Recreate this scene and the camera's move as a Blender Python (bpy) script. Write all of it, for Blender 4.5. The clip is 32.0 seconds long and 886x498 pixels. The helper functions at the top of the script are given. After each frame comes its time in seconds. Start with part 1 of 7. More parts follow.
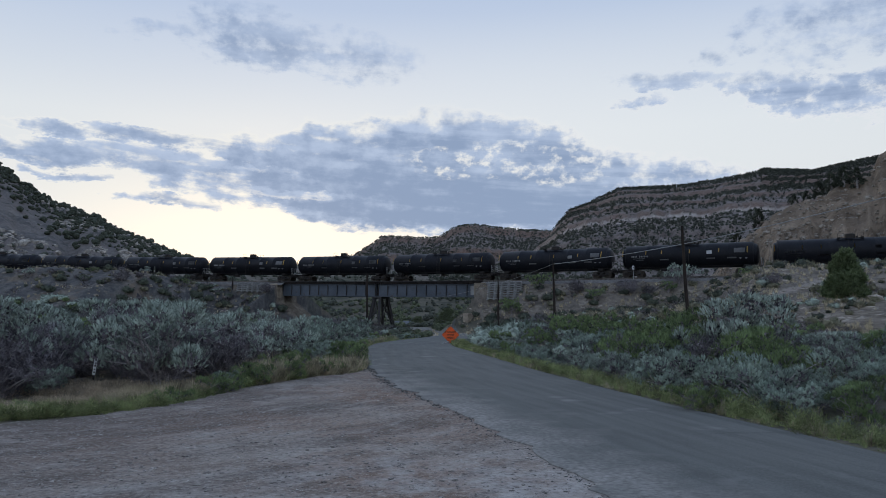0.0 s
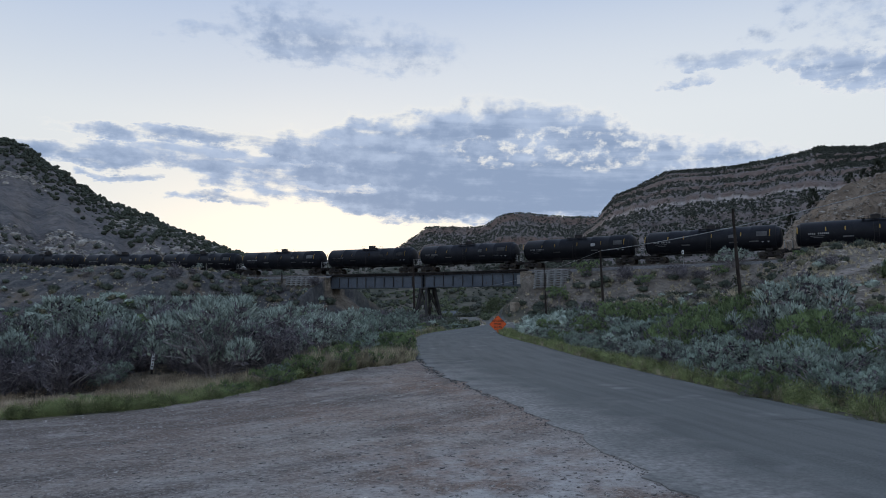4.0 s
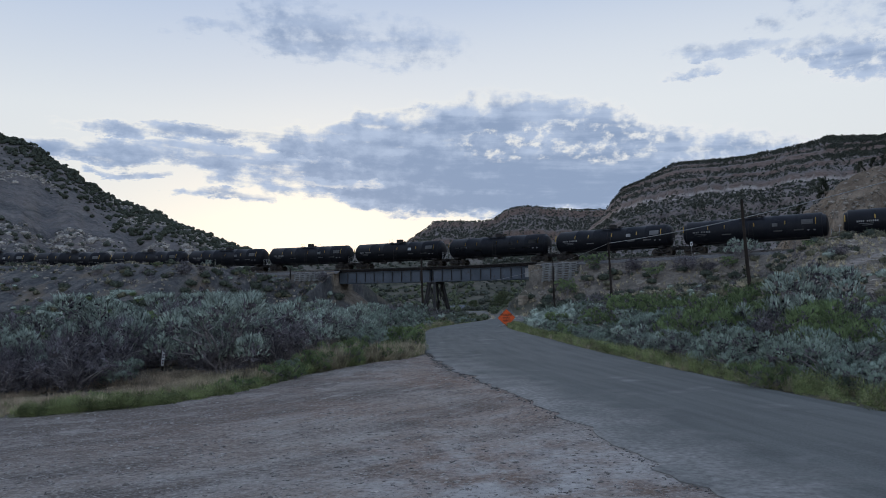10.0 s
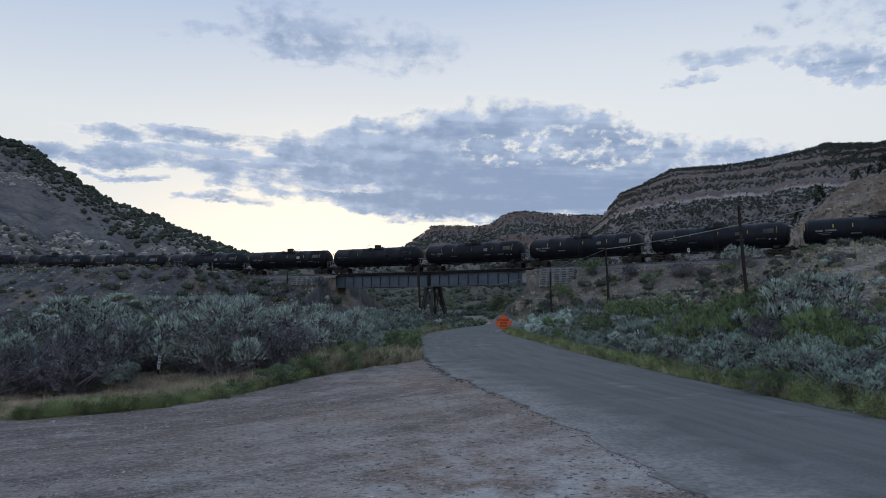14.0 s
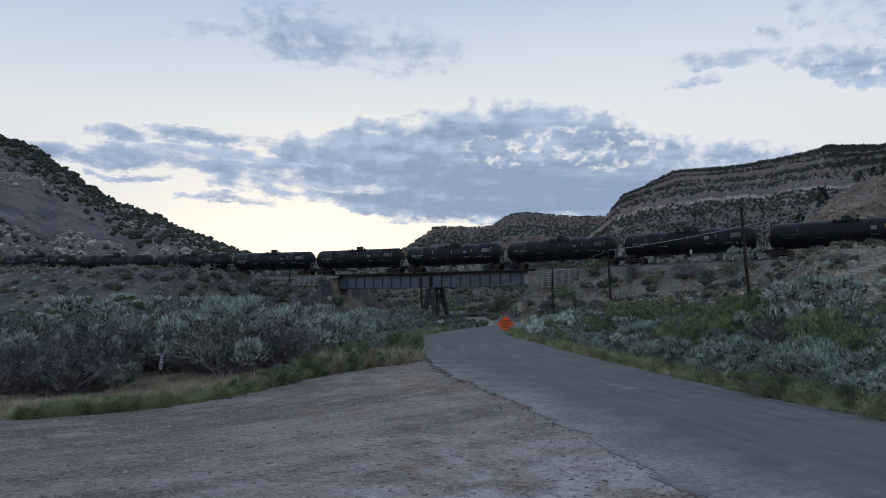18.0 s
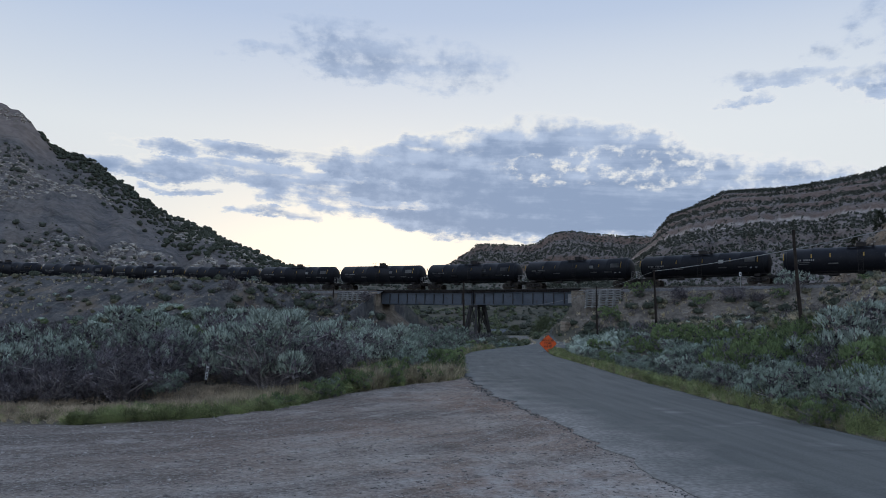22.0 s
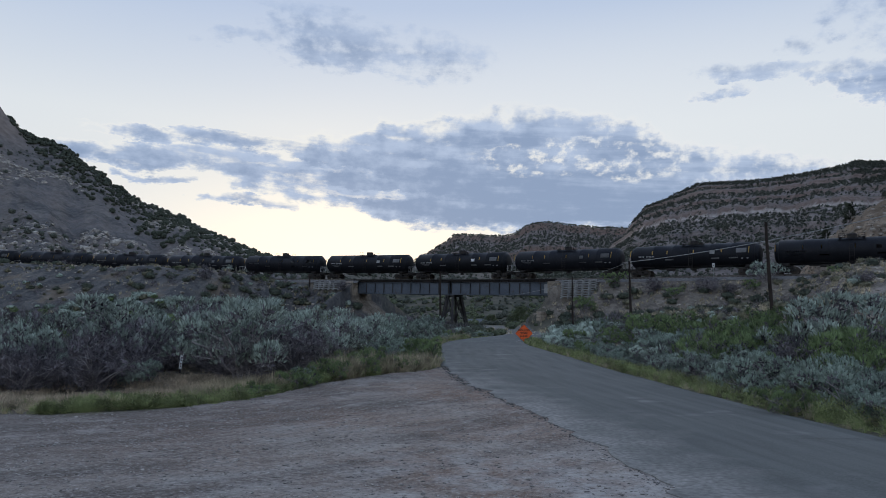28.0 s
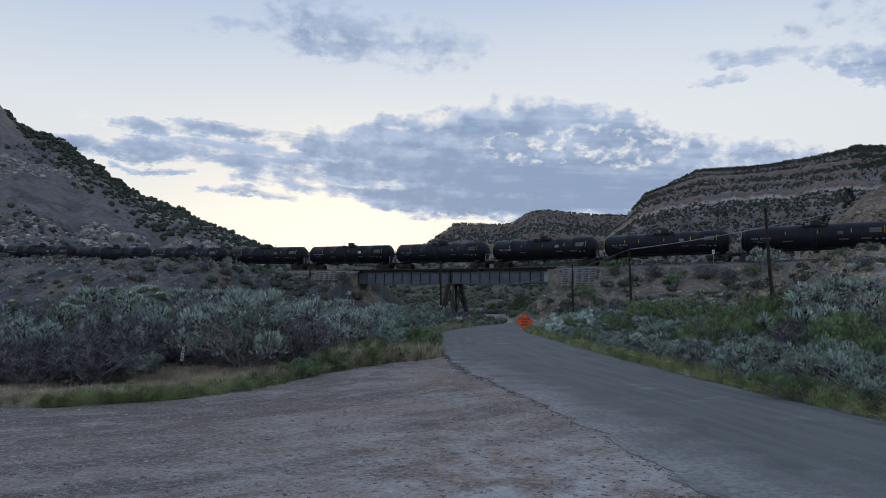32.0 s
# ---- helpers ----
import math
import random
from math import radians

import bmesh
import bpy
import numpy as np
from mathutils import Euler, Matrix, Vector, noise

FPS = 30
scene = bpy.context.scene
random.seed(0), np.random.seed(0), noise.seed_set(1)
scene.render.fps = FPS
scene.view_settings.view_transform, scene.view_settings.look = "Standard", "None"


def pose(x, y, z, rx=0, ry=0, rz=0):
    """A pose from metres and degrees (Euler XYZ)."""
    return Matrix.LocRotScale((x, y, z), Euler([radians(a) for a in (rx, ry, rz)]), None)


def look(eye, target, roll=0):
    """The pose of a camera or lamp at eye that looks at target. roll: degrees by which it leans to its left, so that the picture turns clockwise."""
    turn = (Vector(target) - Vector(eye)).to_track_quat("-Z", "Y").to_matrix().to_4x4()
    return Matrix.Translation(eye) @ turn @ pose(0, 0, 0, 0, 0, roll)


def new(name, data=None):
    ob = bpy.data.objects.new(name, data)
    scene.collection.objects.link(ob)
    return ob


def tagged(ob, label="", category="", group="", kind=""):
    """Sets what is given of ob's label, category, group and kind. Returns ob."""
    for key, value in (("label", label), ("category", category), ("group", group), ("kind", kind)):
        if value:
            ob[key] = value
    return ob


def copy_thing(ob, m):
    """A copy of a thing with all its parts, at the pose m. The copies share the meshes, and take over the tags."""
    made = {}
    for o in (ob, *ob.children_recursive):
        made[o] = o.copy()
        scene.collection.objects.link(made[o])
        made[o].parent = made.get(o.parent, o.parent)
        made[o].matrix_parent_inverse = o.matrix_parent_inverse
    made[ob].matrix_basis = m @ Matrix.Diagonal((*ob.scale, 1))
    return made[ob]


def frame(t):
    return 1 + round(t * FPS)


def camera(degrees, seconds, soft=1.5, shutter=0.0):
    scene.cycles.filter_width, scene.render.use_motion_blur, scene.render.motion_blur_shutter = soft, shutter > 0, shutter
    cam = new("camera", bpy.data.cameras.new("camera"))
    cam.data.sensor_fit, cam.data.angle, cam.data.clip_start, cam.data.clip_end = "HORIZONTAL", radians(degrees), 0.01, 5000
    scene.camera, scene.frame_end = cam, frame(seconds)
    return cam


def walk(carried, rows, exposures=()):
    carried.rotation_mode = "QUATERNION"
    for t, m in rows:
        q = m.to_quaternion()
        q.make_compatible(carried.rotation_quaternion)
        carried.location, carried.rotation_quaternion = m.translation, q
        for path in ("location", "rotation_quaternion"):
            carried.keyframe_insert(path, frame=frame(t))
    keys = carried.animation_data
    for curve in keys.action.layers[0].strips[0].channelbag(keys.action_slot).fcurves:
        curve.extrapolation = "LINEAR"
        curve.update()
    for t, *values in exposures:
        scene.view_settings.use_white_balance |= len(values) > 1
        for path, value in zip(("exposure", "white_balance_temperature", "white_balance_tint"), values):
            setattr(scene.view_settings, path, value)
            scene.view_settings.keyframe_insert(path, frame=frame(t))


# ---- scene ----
EYE = 1.7
cam = camera(62.98, 32.0, 0.6)
walk(cam, [
    (0.0, pose(0, 0, EYE, 96.198, -0.005, -0.001)), (0.5, pose(0, 0, EYE, 96.203, 0.026, 0.034)), (1.0, pose(0, 0, EYE, 96.208, 0.06, 0.036)),
    (1.5, pose(0, 0, EYE, 96.203, 0.049, 0.026)), (2.0, pose(0, 0, EYE, 96.166, -0.016, 0.031)), (2.5, pose(0, 0, EYE, 96.096, -0.014, 0.291)),
    (3.0, pose(0, 0, EYE, 96.019, 0.221, 1.277)), (3.5, pose(0, 0, EYE, 95.796, 0.607, 2.889)), (5.5, pose(0, 0, EYE, 94.332, 1.502, 4.358)),
    (6.0, pose(0, 0, EYE, 94.14, 1.669, 4.519)), (6.5, pose(0, 0, EYE, 93.783, 1.834, 4.544)), (7.0, pose(0, 0, EYE, 93.501, 1.963, 4.453)),
    (7.5, pose(0, 0, EYE, 93.66, 1.958, 4.592)), (8.0, pose(0, 0, EYE, 94.069, 1.943, 4.673)), (8.5, pose(0, 0, EYE, 94.383, 1.939, 4.646)),
    (9.0, pose(0, 0, EYE, 94.603, 1.85, 4.534)), (9.5, pose(0, 0, EYE, 94.844, 1.753, 4.467)), (10.0, pose(0, 0, EYE, 94.996, 1.635, 4.387)),
    (10.5, pose(0, 0, EYE, 95.094, 1.554, 4.281)), (11.0, pose(0, 0, EYE, 95.135, 1.517, 4.233)), (11.5, pose(0, 0, EYE, 95.215, 1.518, 4.206)),
    (12.0, pose(0, 0, EYE, 95.298, 1.494, 4.163)), (12.5, pose(0, 0, EYE, 95.332, 1.473, 4.107)), (13.0, pose(0, 0, EYE, 95.331, 1.439, 4.097)),
    (13.5, pose(0, 0, EYE, 95.35, 1.391, 4.118)), (14.0, pose(0, 0, EYE, 95.37, 1.309, 4.155)), (14.5, pose(0, 0, EYE, 95.414, 1.302, 4.182)),
    (16.5, pose(0, 0, EYE, 95.392, 1.185, 4.269)), (17.0, pose(0, 0, EYE, 95.401, 1.166, 4.278)), (17.5, pose(0, 0, EYE, 95.424, 1.144, 4.3)),
    (18.0, pose(0, 0, EYE, 95.449, 1.137, 4.312)), (18.5, pose(0, 0, EYE, 95.492, 1.12, 4.31)), (19.0, pose(0, 0, EYE, 95.488, 1.102, 4.313)),
    (19.5, pose(0, 0, EYE, 95.493, 1.086, 4.316)), (20.0, pose(0, 0, EYE, 95.525, 1.039, 4.352)), (20.5, pose(0, 0, EYE, 95.48, 0.939, 4.556)),
    (21.0, pose(0, 0, EYE, 95.43, 0.714, 5.395)), (21.5, pose(0, 0, EYE, 95.931, 0.259, 6.592)), (22.0, pose(0, 0, EYE, 96.829, -0.264, 7.601)),
    (22.5, pose(0, 0, EYE, 97.381, -0.553, 8.088)), (23.0, pose(0, 0, EYE, 97.612, -0.661, 8.341)), (23.5, pose(0, 0, EYE, 97.688, -0.684, 8.414)),
    (24.0, pose(0, 0, EYE, 97.774, -0.585, 8.151)), (24.5, pose(0, 0, EYE, 98.102, -0.357, 7.577)), (25.0, pose(0, 0, EYE, 98.333, -0.161, 7.034)),
    (25.5, pose(0, 0, EYE, 98.058, -0.093, 6.53)), (27.5, pose(0, 0, EYE, 96.216, -0.323, 5.756)), (28.0, pose(0, 0, EYE, 96.026, -0.41, 5.755)),
    (28.5, pose(0, 0, EYE, 95.866, -0.437, 5.766)), (29.0, pose(0, 0, EYE, 95.769, -0.397, 5.769)), (29.5, pose(0, 0, EYE, 95.717, -0.365, 5.786)),
    (30.0, pose(0, 0, EYE, 95.635, -0.267, 5.927)), (30.5, pose(0, 0, EYE, 95.475, -0.003, 6.105)), (31.0, pose(0, 0, EYE, 95.385, 0.171, 6.093)),
    (31.5, pose(0, 0, EYE, 95.299, 0.239, 5.953)), (32.0, pose(0, 0, EYE, 95.191, 0.213, 5.808)),
])

# ---- dusk sky: sun just below the notch between the hills, broken cloud ----
def deg_sky():
    world = bpy.data.worlds.new("dusk_sky")
    scene.world = world
    world.use_nodes = True
    nt = world.node_tree
    nt.nodes.clear()
    N, L = nt.nodes.new, nt.links.new

    def val(s, x):
        if isinstance(x, (int, float)):
            s.default_value = x
        else:
            L(x, s)

    def m(op, a, b=0.0, c=0.0):
        n = N("ShaderNodeMath")
        n.operation = op
        for s, x in zip(n.inputs, (a, b, c)):
            val(s, x)
        return n.outputs[0]

    def mix(f, a, b, kind="MIX"):
        n = N("ShaderNodeMix")
        n.data_type, n.blend_type = "RGBA", kind
        val(n.inputs[0], f)
        for s, x in ((n.inputs[6], a), (n.inputs[7], b)):
            if isinstance(x, tuple):
                s.default_value = (*x, 1)
            else:
                L(x, s)
        return n.outputs[2]

    def step(x, a, b):
        n = N("ShaderNodeMapRange")
        n.interpolation_type = "SMOOTHSTEP"
        val(n.inputs[0], x)
        n.inputs[1].default_value, n.inputs[2].default_value = a, b
        return n.outputs[0]

    def ramp(x, stops):
        n = N("ShaderNodeValToRGB")
        cr = n.color_ramp
        while len(cr.elements) < len(stops):
            cr.elements.new(0.5)
        for e, (p, c) in zip(cr.elements, stops):
            e.position, e.color = p, (*c, 1)
        val(n.inputs[0], x)
        return n.outputs[0]

    def fbm(vec, scale, detail, rough=0.55):
        n = N("ShaderNodeTexNoise")
        n.noise_dimensions = "3D"
        L(vec, n.inputs["Vector"])
        n.inputs["Scale"].default_value = scale
        n.inputs["Detail"].default_value = detail
        n.inputs["Roughness"].default_value = rough
        return n.outputs[0]

    tc = N("ShaderNodeTexCoord")
    sep = N("ShaderNodeSeparateXYZ")
    L(tc.outputs["Generated"], sep.inputs[0])
    x, y, z = sep.outputs
    az = m("DEGREES", m("ARCTAN2", x, y))
    el = m("DEGREES", m("ARCSINE", z))

    # clear sky by height, with the afterglow round the sun's place
    elev = m("DIVIDE", el, 90.0)
    clear = ramp(elev, [(0.0, SKY_LOW), (0.09, SKY_9), (0.17, SKY_15), (0.27, SKY_24), (0.5, SKY_45), (1.0, SKY_TOP)])
    da = m("DIVIDE", m("SUBTRACT", az, SUN_AZ), 17.0)
    de = m("DIVIDE", m("SUBTRACT", el, 5.0), 5.2)
    glow = m("EXPONENT", m("MULTIPLY", m("ADD", m("MULTIPLY", da, da), m("MULTIPLY", de, de)), -1.0))
    clear = mix(m("MULTIPLY", glow, 0.95), clear, SKY_GLOW)
    wide = m("EXPONENT", m("MULTIPLY", m("POWER", m("DIVIDE", m("SUBTRACT", az, 10.0), 24.0), 2.0), -1.0))
    haze = m("MULTIPLY", wide, step(m("ABSOLUTE", m("SUBTRACT", el, 15.0)), 13.0, 2.0))
    clear = mix(m("MULTIPLY", haze, 0.45), clear, SKY_PALE)

    sky = N("ShaderNodeTexSky")
    sky.sky_type, sky.sun_disc = "NISHITA", False
    sky.sun_elevation, sky.sun_rotation = radians(4.0), radians(SUN_AZ)
    air = N("ShaderNodeVectorMath")
    air.operation = "SCALE"
    L(sky.outputs[0], air.inputs[0])
    air.inputs["Scale"].default_value = 0.10
    clear = mix(0.12, clear, air.outputs[0])

    # clouds: broad banks, broken by noise
    pos = N("ShaderNodeCombineXYZ")
    L(m("MULTIPLY", az, 0.075), pos.inputs[0])
    L(m("MULTIPLY", el, 0.16), pos.inputs[1])
    n1 = fbm(pos.outputs[0], 2.0, 9, 0.66)
    puff = N("ShaderNodeCombineXYZ")
    L(m("MULTIPLY", az, 0.10), puff.inputs[0])
    L(m("MULTIPLY", el, 0.135), puff.inputs[1])
    n2 = fbm(puff.outputs[0], 4.0, 8, 0.56)
    tilt = N("ShaderNodeCombineXYZ")
    L(m("MULTIPLY", az, 0.055), tilt.inputs[0])
    L(m("ADD", m("MULTIPLY", el, 0.42), m("MULTIPLY", az, 0.03)), tilt.inputs[1])
    n3 = fbm(tilt.outputs[0], 2.4, 4, 0.55)
    n4 = fbm(puff.outputs[0], 8.5, 6, 0.6)
    waz = m("ADD", az, m("MULTIPLY", m("SUBTRACT", n2, 0.5), 7.0))
    wel = m("ADD", el, m("MULTIPLY", m("SUBTRACT", n1, 0.5), 4.0))

    def bank(a0, e0, wa, we, lean=0.0, amp=1.0):
        d1 = m("SUBTRACT", waz, a0)
        d2 = m("SUBTRACT", m("SUBTRACT", wel, e0), m("MULTIPLY", d1, lean))
        d1, d2 = m("DIVIDE", d1, wa), m("DIVIDE", d2, we)
        q = m("ADD", m("MULTIPLY", d1, d1), m("MULTIPLY", d2, d2))
        return m("MULTIPLY", m("MAXIMUM", m("SUBTRACT", 1.0, q), 0.0), amp)

    # the main bank lies between a top and a bottom edge that vary along the horizon
    along = m("DIVIDE", m("ADD", waz, 40.0), 80.0)
    edges = ramp(along, [(q, (t / 25.0, b / 25.0, w)) for q, t, b, w in MAIN_BANK])
    es = N("ShaderNodeSeparateColor")
    L(edges, es.inputs[0])
    upper, lower = m("MULTIPLY", es.outputs[0], 25.0), m("MULTIPLY", es.outputs[1], 25.0)
    f_top = step(m("SUBTRACT", upper, wel), -0.6, 2.4)
    f_low = step(m("SUBTRACT", wel, lower), -0.5, 1.2)
    field = m("MULTIPLY", m("MULTIPLY", f_top, f_low), m("MULTIPLY", es.outputs[2], 1.15))
    field = m("ADD", field, bank(*CLOUD_CORE))
    for spec in CLOUD_GAPS:
        field = m("MAXIMUM", m("SUBTRACT", field, bank(*spec)), 0.0)
    for spec in CLOUD_BANKS:
        b = bank(*spec)
        field = m("MAXIMUM", field, b)
    far_cloud = m("MULTIPLY", step(m("ABSOLUTE", m("ADD", az, 2.0)), 46.0, 60.0), 0.5)
    field = m("MAXIMUM", field, far_cloud)
    d = m("ADD", m("MULTIPLY", field, 1.15), m("MULTIPLY", m("SUBTRACT", n1, 0.5), 2.2))
    d = m("ADD", d, m("MULTIPLY", m("SUBTRACT", n2, 0.5), 2.4))
    d = m("ADD", d, m("MULTIPLY", m("SUBTRACT", n3, 0.5), m("ADD", 0.5, m("MULTIPLY", step(az, 0.0, -12.0), 2.2))))
    high = step(el, 16.8, 19.0)
    broken = m("MAXIMUM", step(az, -2.0, 9.0), high)
    d = m("ADD", d, m("MULTIPLY", m("SUBTRACT", n4, 0.5), m("ADD", 0.5, m("MULTIPLY", broken, 2.0))))
    d = m("MULTIPLY", d, step(field, 0.0, 0.40))
    body = m("ADD", m("MULTIPLY", step(d, 0.02, 1.05), m("SUBTRACT", 1.0, high)), m("MULTIPLY", step(d, -0.05, 1.55), m("MULTIPLY", high, 0.85)))
    # small ragged holes through the thinner upper half of the main bank
    holes = N("ShaderNodeTexNoise")
    L(puff.outputs[0], holes.inputs["Vector"])
    holes.inputs["Scale"].default_value, holes.inputs["Detail"].default_value, holes.inputs["Roughness"].default_value = 6.4, 6, 0.58
    where = bank(*HOLE_FIELD)
    pierced = m("MULTIPLY", step(m("ADD", m("MULTIPLY", holes.outputs[0], 0.8), m("MULTIPLY", n1, 0.2)), 0.475, 0.61), m("MINIMUM", m("MULTIPLY", where, 1.8), 0.85))
    body = m("MULTIPLY", body, m("SUBTRACT", 1.0, pierced))
    rim = m("MULTIPLY", m("MULTIPLY", step(d, -0.05, 0.35), m("SUBTRACT", 1.0, body)), m("SUBTRACT", 1.0, m("MULTIPLY", high, 0.8)))
    thin = m("ADD", m("MULTIPLY", m("SUBTRACT", n4, 0.5), 1.2), m("ADD", m("MULTIPLY", m("SUBTRACT", n3, 0.5), 2.4), m("MULTIPLY", m("SUBTRACT", 1.35, d), 0.55)))
    shade = mix(step(thin, -0.35, 0.65), CLOUD_DARK, CLOUD_MID)
    near_sun = m("EXPONENT", m("MULTIPLY", m("POWER", m("DIVIDE", m("SUBTRACT", az, SUN_AZ), 26.0), 2.0), -1.0))
    lit = mix(near_sun, (0.86, 0.87, 0.90), (1.0, 0.97, 0.88))
    col = mix(m("MULTIPLY", rim, m("ADD", 0.15, m("MULTIPLY", step(el, 20.0, 14.0), 0.6))), clear, lit)
    col = mix(m("MULTIPLY", body, 0.92), col, shade)
    col = mix(step(el, 0.0, -3.0), col, (0.10, 0.10, 0.10))

    bg = N("ShaderNodeBackground")
    L(col, bg.inputs[0])
    bg.inputs[1].default_value = SKY_GAIN
    out = N("ShaderNodeOutputWorld")
    L(bg.outputs[0], out.inputs[0])


SUN_AZ = -14.0
SKY_GAIN = 0.955
SKY_LOW, SKY_9, SKY_15 = (0.86, 0.84, 0.74), (0.84, 0.87, 0.89), (0.81, 0.87, 0.93)
SKY_24, SKY_45, SKY_TOP = (0.53, 0.65, 0.87), (0.41, 0.54, 0.80), (0.29, 0.43, 0.71)
SKY_GLOW, SKY_PALE = (1.14, 1.11, 1.0), (0.91, 0.95, 0.99)
CLOUD_DARK, CLOUD_MID = (0.24, 0.335, 0.52), (0.45, 0.555, 0.75)
HOLE_FIELD = (6.0, 12.9, 10.0, 1.6, -0.04, 1.3)
# along the horizon: azimuth, top, bottom, weight
BANK_EDGES = [(-26, 13.8, 10.6, 0.0), (-21, 14.2, 10.0, 0.55), (-16, 14.8, 9.2, 0.85), (-12, 15.6, 8.6, 0.95), (-6.6, 16.5, 7.8, 0.95), (0, 17.3, 7.3, 1.0), (4, 17.0, 7.3, 1.0), (9, 16.2, 7.4, 0.95), (12, 14.4, 7.5, 0.9), (16, 13.4, 8.0, 0.85), (23, 12.4, 9.0, 0.7), (26.5, 11.8, 10.0, 0.0)]
MAIN_BANK = [((a + 40) / 80, t, b, w) for a, t, b, w in BANK_EDGES]
CLOUD_CORE = (1.0, 9.6, 14.0, 2.6, -0.02, 0.6)
CLOUD_GAPS = [(-15.0, 12.2, 6.0, 0.35, -0.05, 0.5), (-11.0, 10.4, 6.0, 0.4, -0.03, 0.6)]
STREAKS = [
    (-23.5, 13.7, 10.5, 0.95, -0.03, 1.1), (-28.5, 12.2, 10.5, 1.0, 0.02, 1.1), (-19.5, 11.6, 9.0, 0.85, -0.03, 0.95), (-27.0, 11.0, 5.0, 0.4, 0.0, 0.6),
    (-21.0, 9.4, 5.0, 0.55, -0.03, 0.9), (-15.0, 9.6, 5.0, 0.7, -0.05, 0.8), (-8.3, 8.0, 2.2, 0.3, -0.02, 0.6),
]
HIGH_CLOUDS = [
    (-14.4, 21.6, 8.0, 2.3, -0.04, 1.15), (-20.0, 21.6, 6.0, 1.2, 0.03, 0.7), (-16.5, 23.4, 7.5, 1.8, 0.0, 0.6), (-7.4, 20.9, 7.0, 2.6, -0.05, 0.8),
    (18.5, 18.4, 6.0, 0.95, -0.10, 0.95), (25.6, 17.0, 6.0, 1.5, -0.12, 0.9), (31.0, 15.9, 7.0, 2.2, -0.05, 1.0), (31.0, 21.3, 9.5, 3.2, 0.0, 1.0),
    (27.0, 18.6, 3.5, 1.0, 0.0, 0.5), (21.6, 19.9, 3.0, 0.7, 0.12, 0.5), (15.8, 17.2, 3.5, 0.6, 0.0, 0.42),
]
CLOUD_BANKS = STREAKS + HIGH_CLOUDS
deg_sky()
sun = new("sun", bpy.data.lights.new("sun", "SUN"))
sun.data.energy, sun.data.angle, sun.data.color = 0.5, radians(16), (1.0, 0.86, 0.66)
sun.matrix_world = look((-24, 97, 9), (0, 0, 1))
scene.view_settings.exposure = 0.0

# ---- materials ----
def material(name, c1, c2, scale=2.0, rough=0.85, bump=0.3, metal=0.0, fine=20.0, spots=None, per_object=0.0, per_island=0.0, object_space=False, spec=0.5):
    """Two-scale procedural surface: c1 to c2 by broad noise, grain by fine noise, spots=(colour, amount) of stain."""
    mat = bpy.data.materials.new(name)
    mat.use_nodes = True
    nt = mat.node_tree
    N, L = nt.nodes.new, nt.links.new
    p = nt.nodes["Principled BSDF"]
    tc = N("ShaderNodeTexCoord")
    if object_space:
        vec = tc.outputs["Object"]
    else:
        vec = N("ShaderNodeNewGeometry").outputs["Position"]

    def noise_node(s, d):
        n = N("ShaderNodeTexNoise")
        L(vec, n.inputs["Vector"])
        n.inputs["Scale"].default_value, n.inputs["Detail"].default_value = s, d
        return n.outputs[0]

    def mixc(f, a, b, kind="MIX"):
        n = N("ShaderNodeMix")
        n.data_type, n.blend_type = "RGBA", kind
        if isinstance(f, (int, float)):
            n.inputs[0].default_value = f
        else:
            L(f, n.inputs[0])
        for s, x in ((n.inputs[6], a), (n.inputs[7], b)):
            if isinstance(x, tuple):
                s.default_value = (*x, 1)
            else:
                L(x, s)
        return n.outputs[2]

    def rng(x, a, b, lo=0.0, hi=1.0):
        n = N("ShaderNodeMapRange")
        L(x, n.inputs[0])
        for i, v in enumerate((a, b, lo, hi)):
            n.inputs[i + 1].default_value = v
        return n.outputs[0]

    big, small = noise_node(scale, 5), noise_node(fine, 4)
    col = mixc(rng(big, 0.3, 0.7), c1, c2)
    grain = rng(small, 0.25, 0.75, 0.72, 1.28)
    g = N("ShaderNodeCombineColor")
    for s in g.inputs:
        L(grain, s)
    col = mixc(1.0, col, g.outputs[0], "MULTIPLY")
    if spots:
        col = mixc(rng(noise_node(scale * 2.7, 6), 0.62 - 0.1 * spots[1], 0.72, 0.0, 0.9), col, spots[0])
    for amount, src in ((per_object, "object"), (per_island, "island")):
        if amount:
            if src == "object":
                r = N("ShaderNodeObjectInfo").outputs["Random"]
            else:
                r = N("ShaderNodeNewGeometry").outputs["Random Per Island"]
            h = N("ShaderNodeCombineColor")
            v = rng(r, 0, 1, 1 - amount, 1 + amount)
            for s in h.inputs:
                L(v, s)
            col = mixc(1.0, col, h.outputs[0], "MULTIPLY")
    L(col, p.inputs["Base Color"])
    p.inputs["Metallic"].default_value = metal
    L(rng(small, 0.2, 0.8, max(0.05, rough - 0.1), min(1.0, rough + 0.1)), p.inputs["Roughness"])
    p.inputs["Specular IOR Level"].default_value = 0.3 if rough > 0.7 else spec
    if bump:
        b = N("ShaderNodeBump")
        b.inputs["Strength"].default_value, b.inputs["Distance"].default_value = bump, 0.6 / fine
        L(small, b.inputs["Height"])
        L(b.outputs[0], p.inputs["Normal"])
    return mat


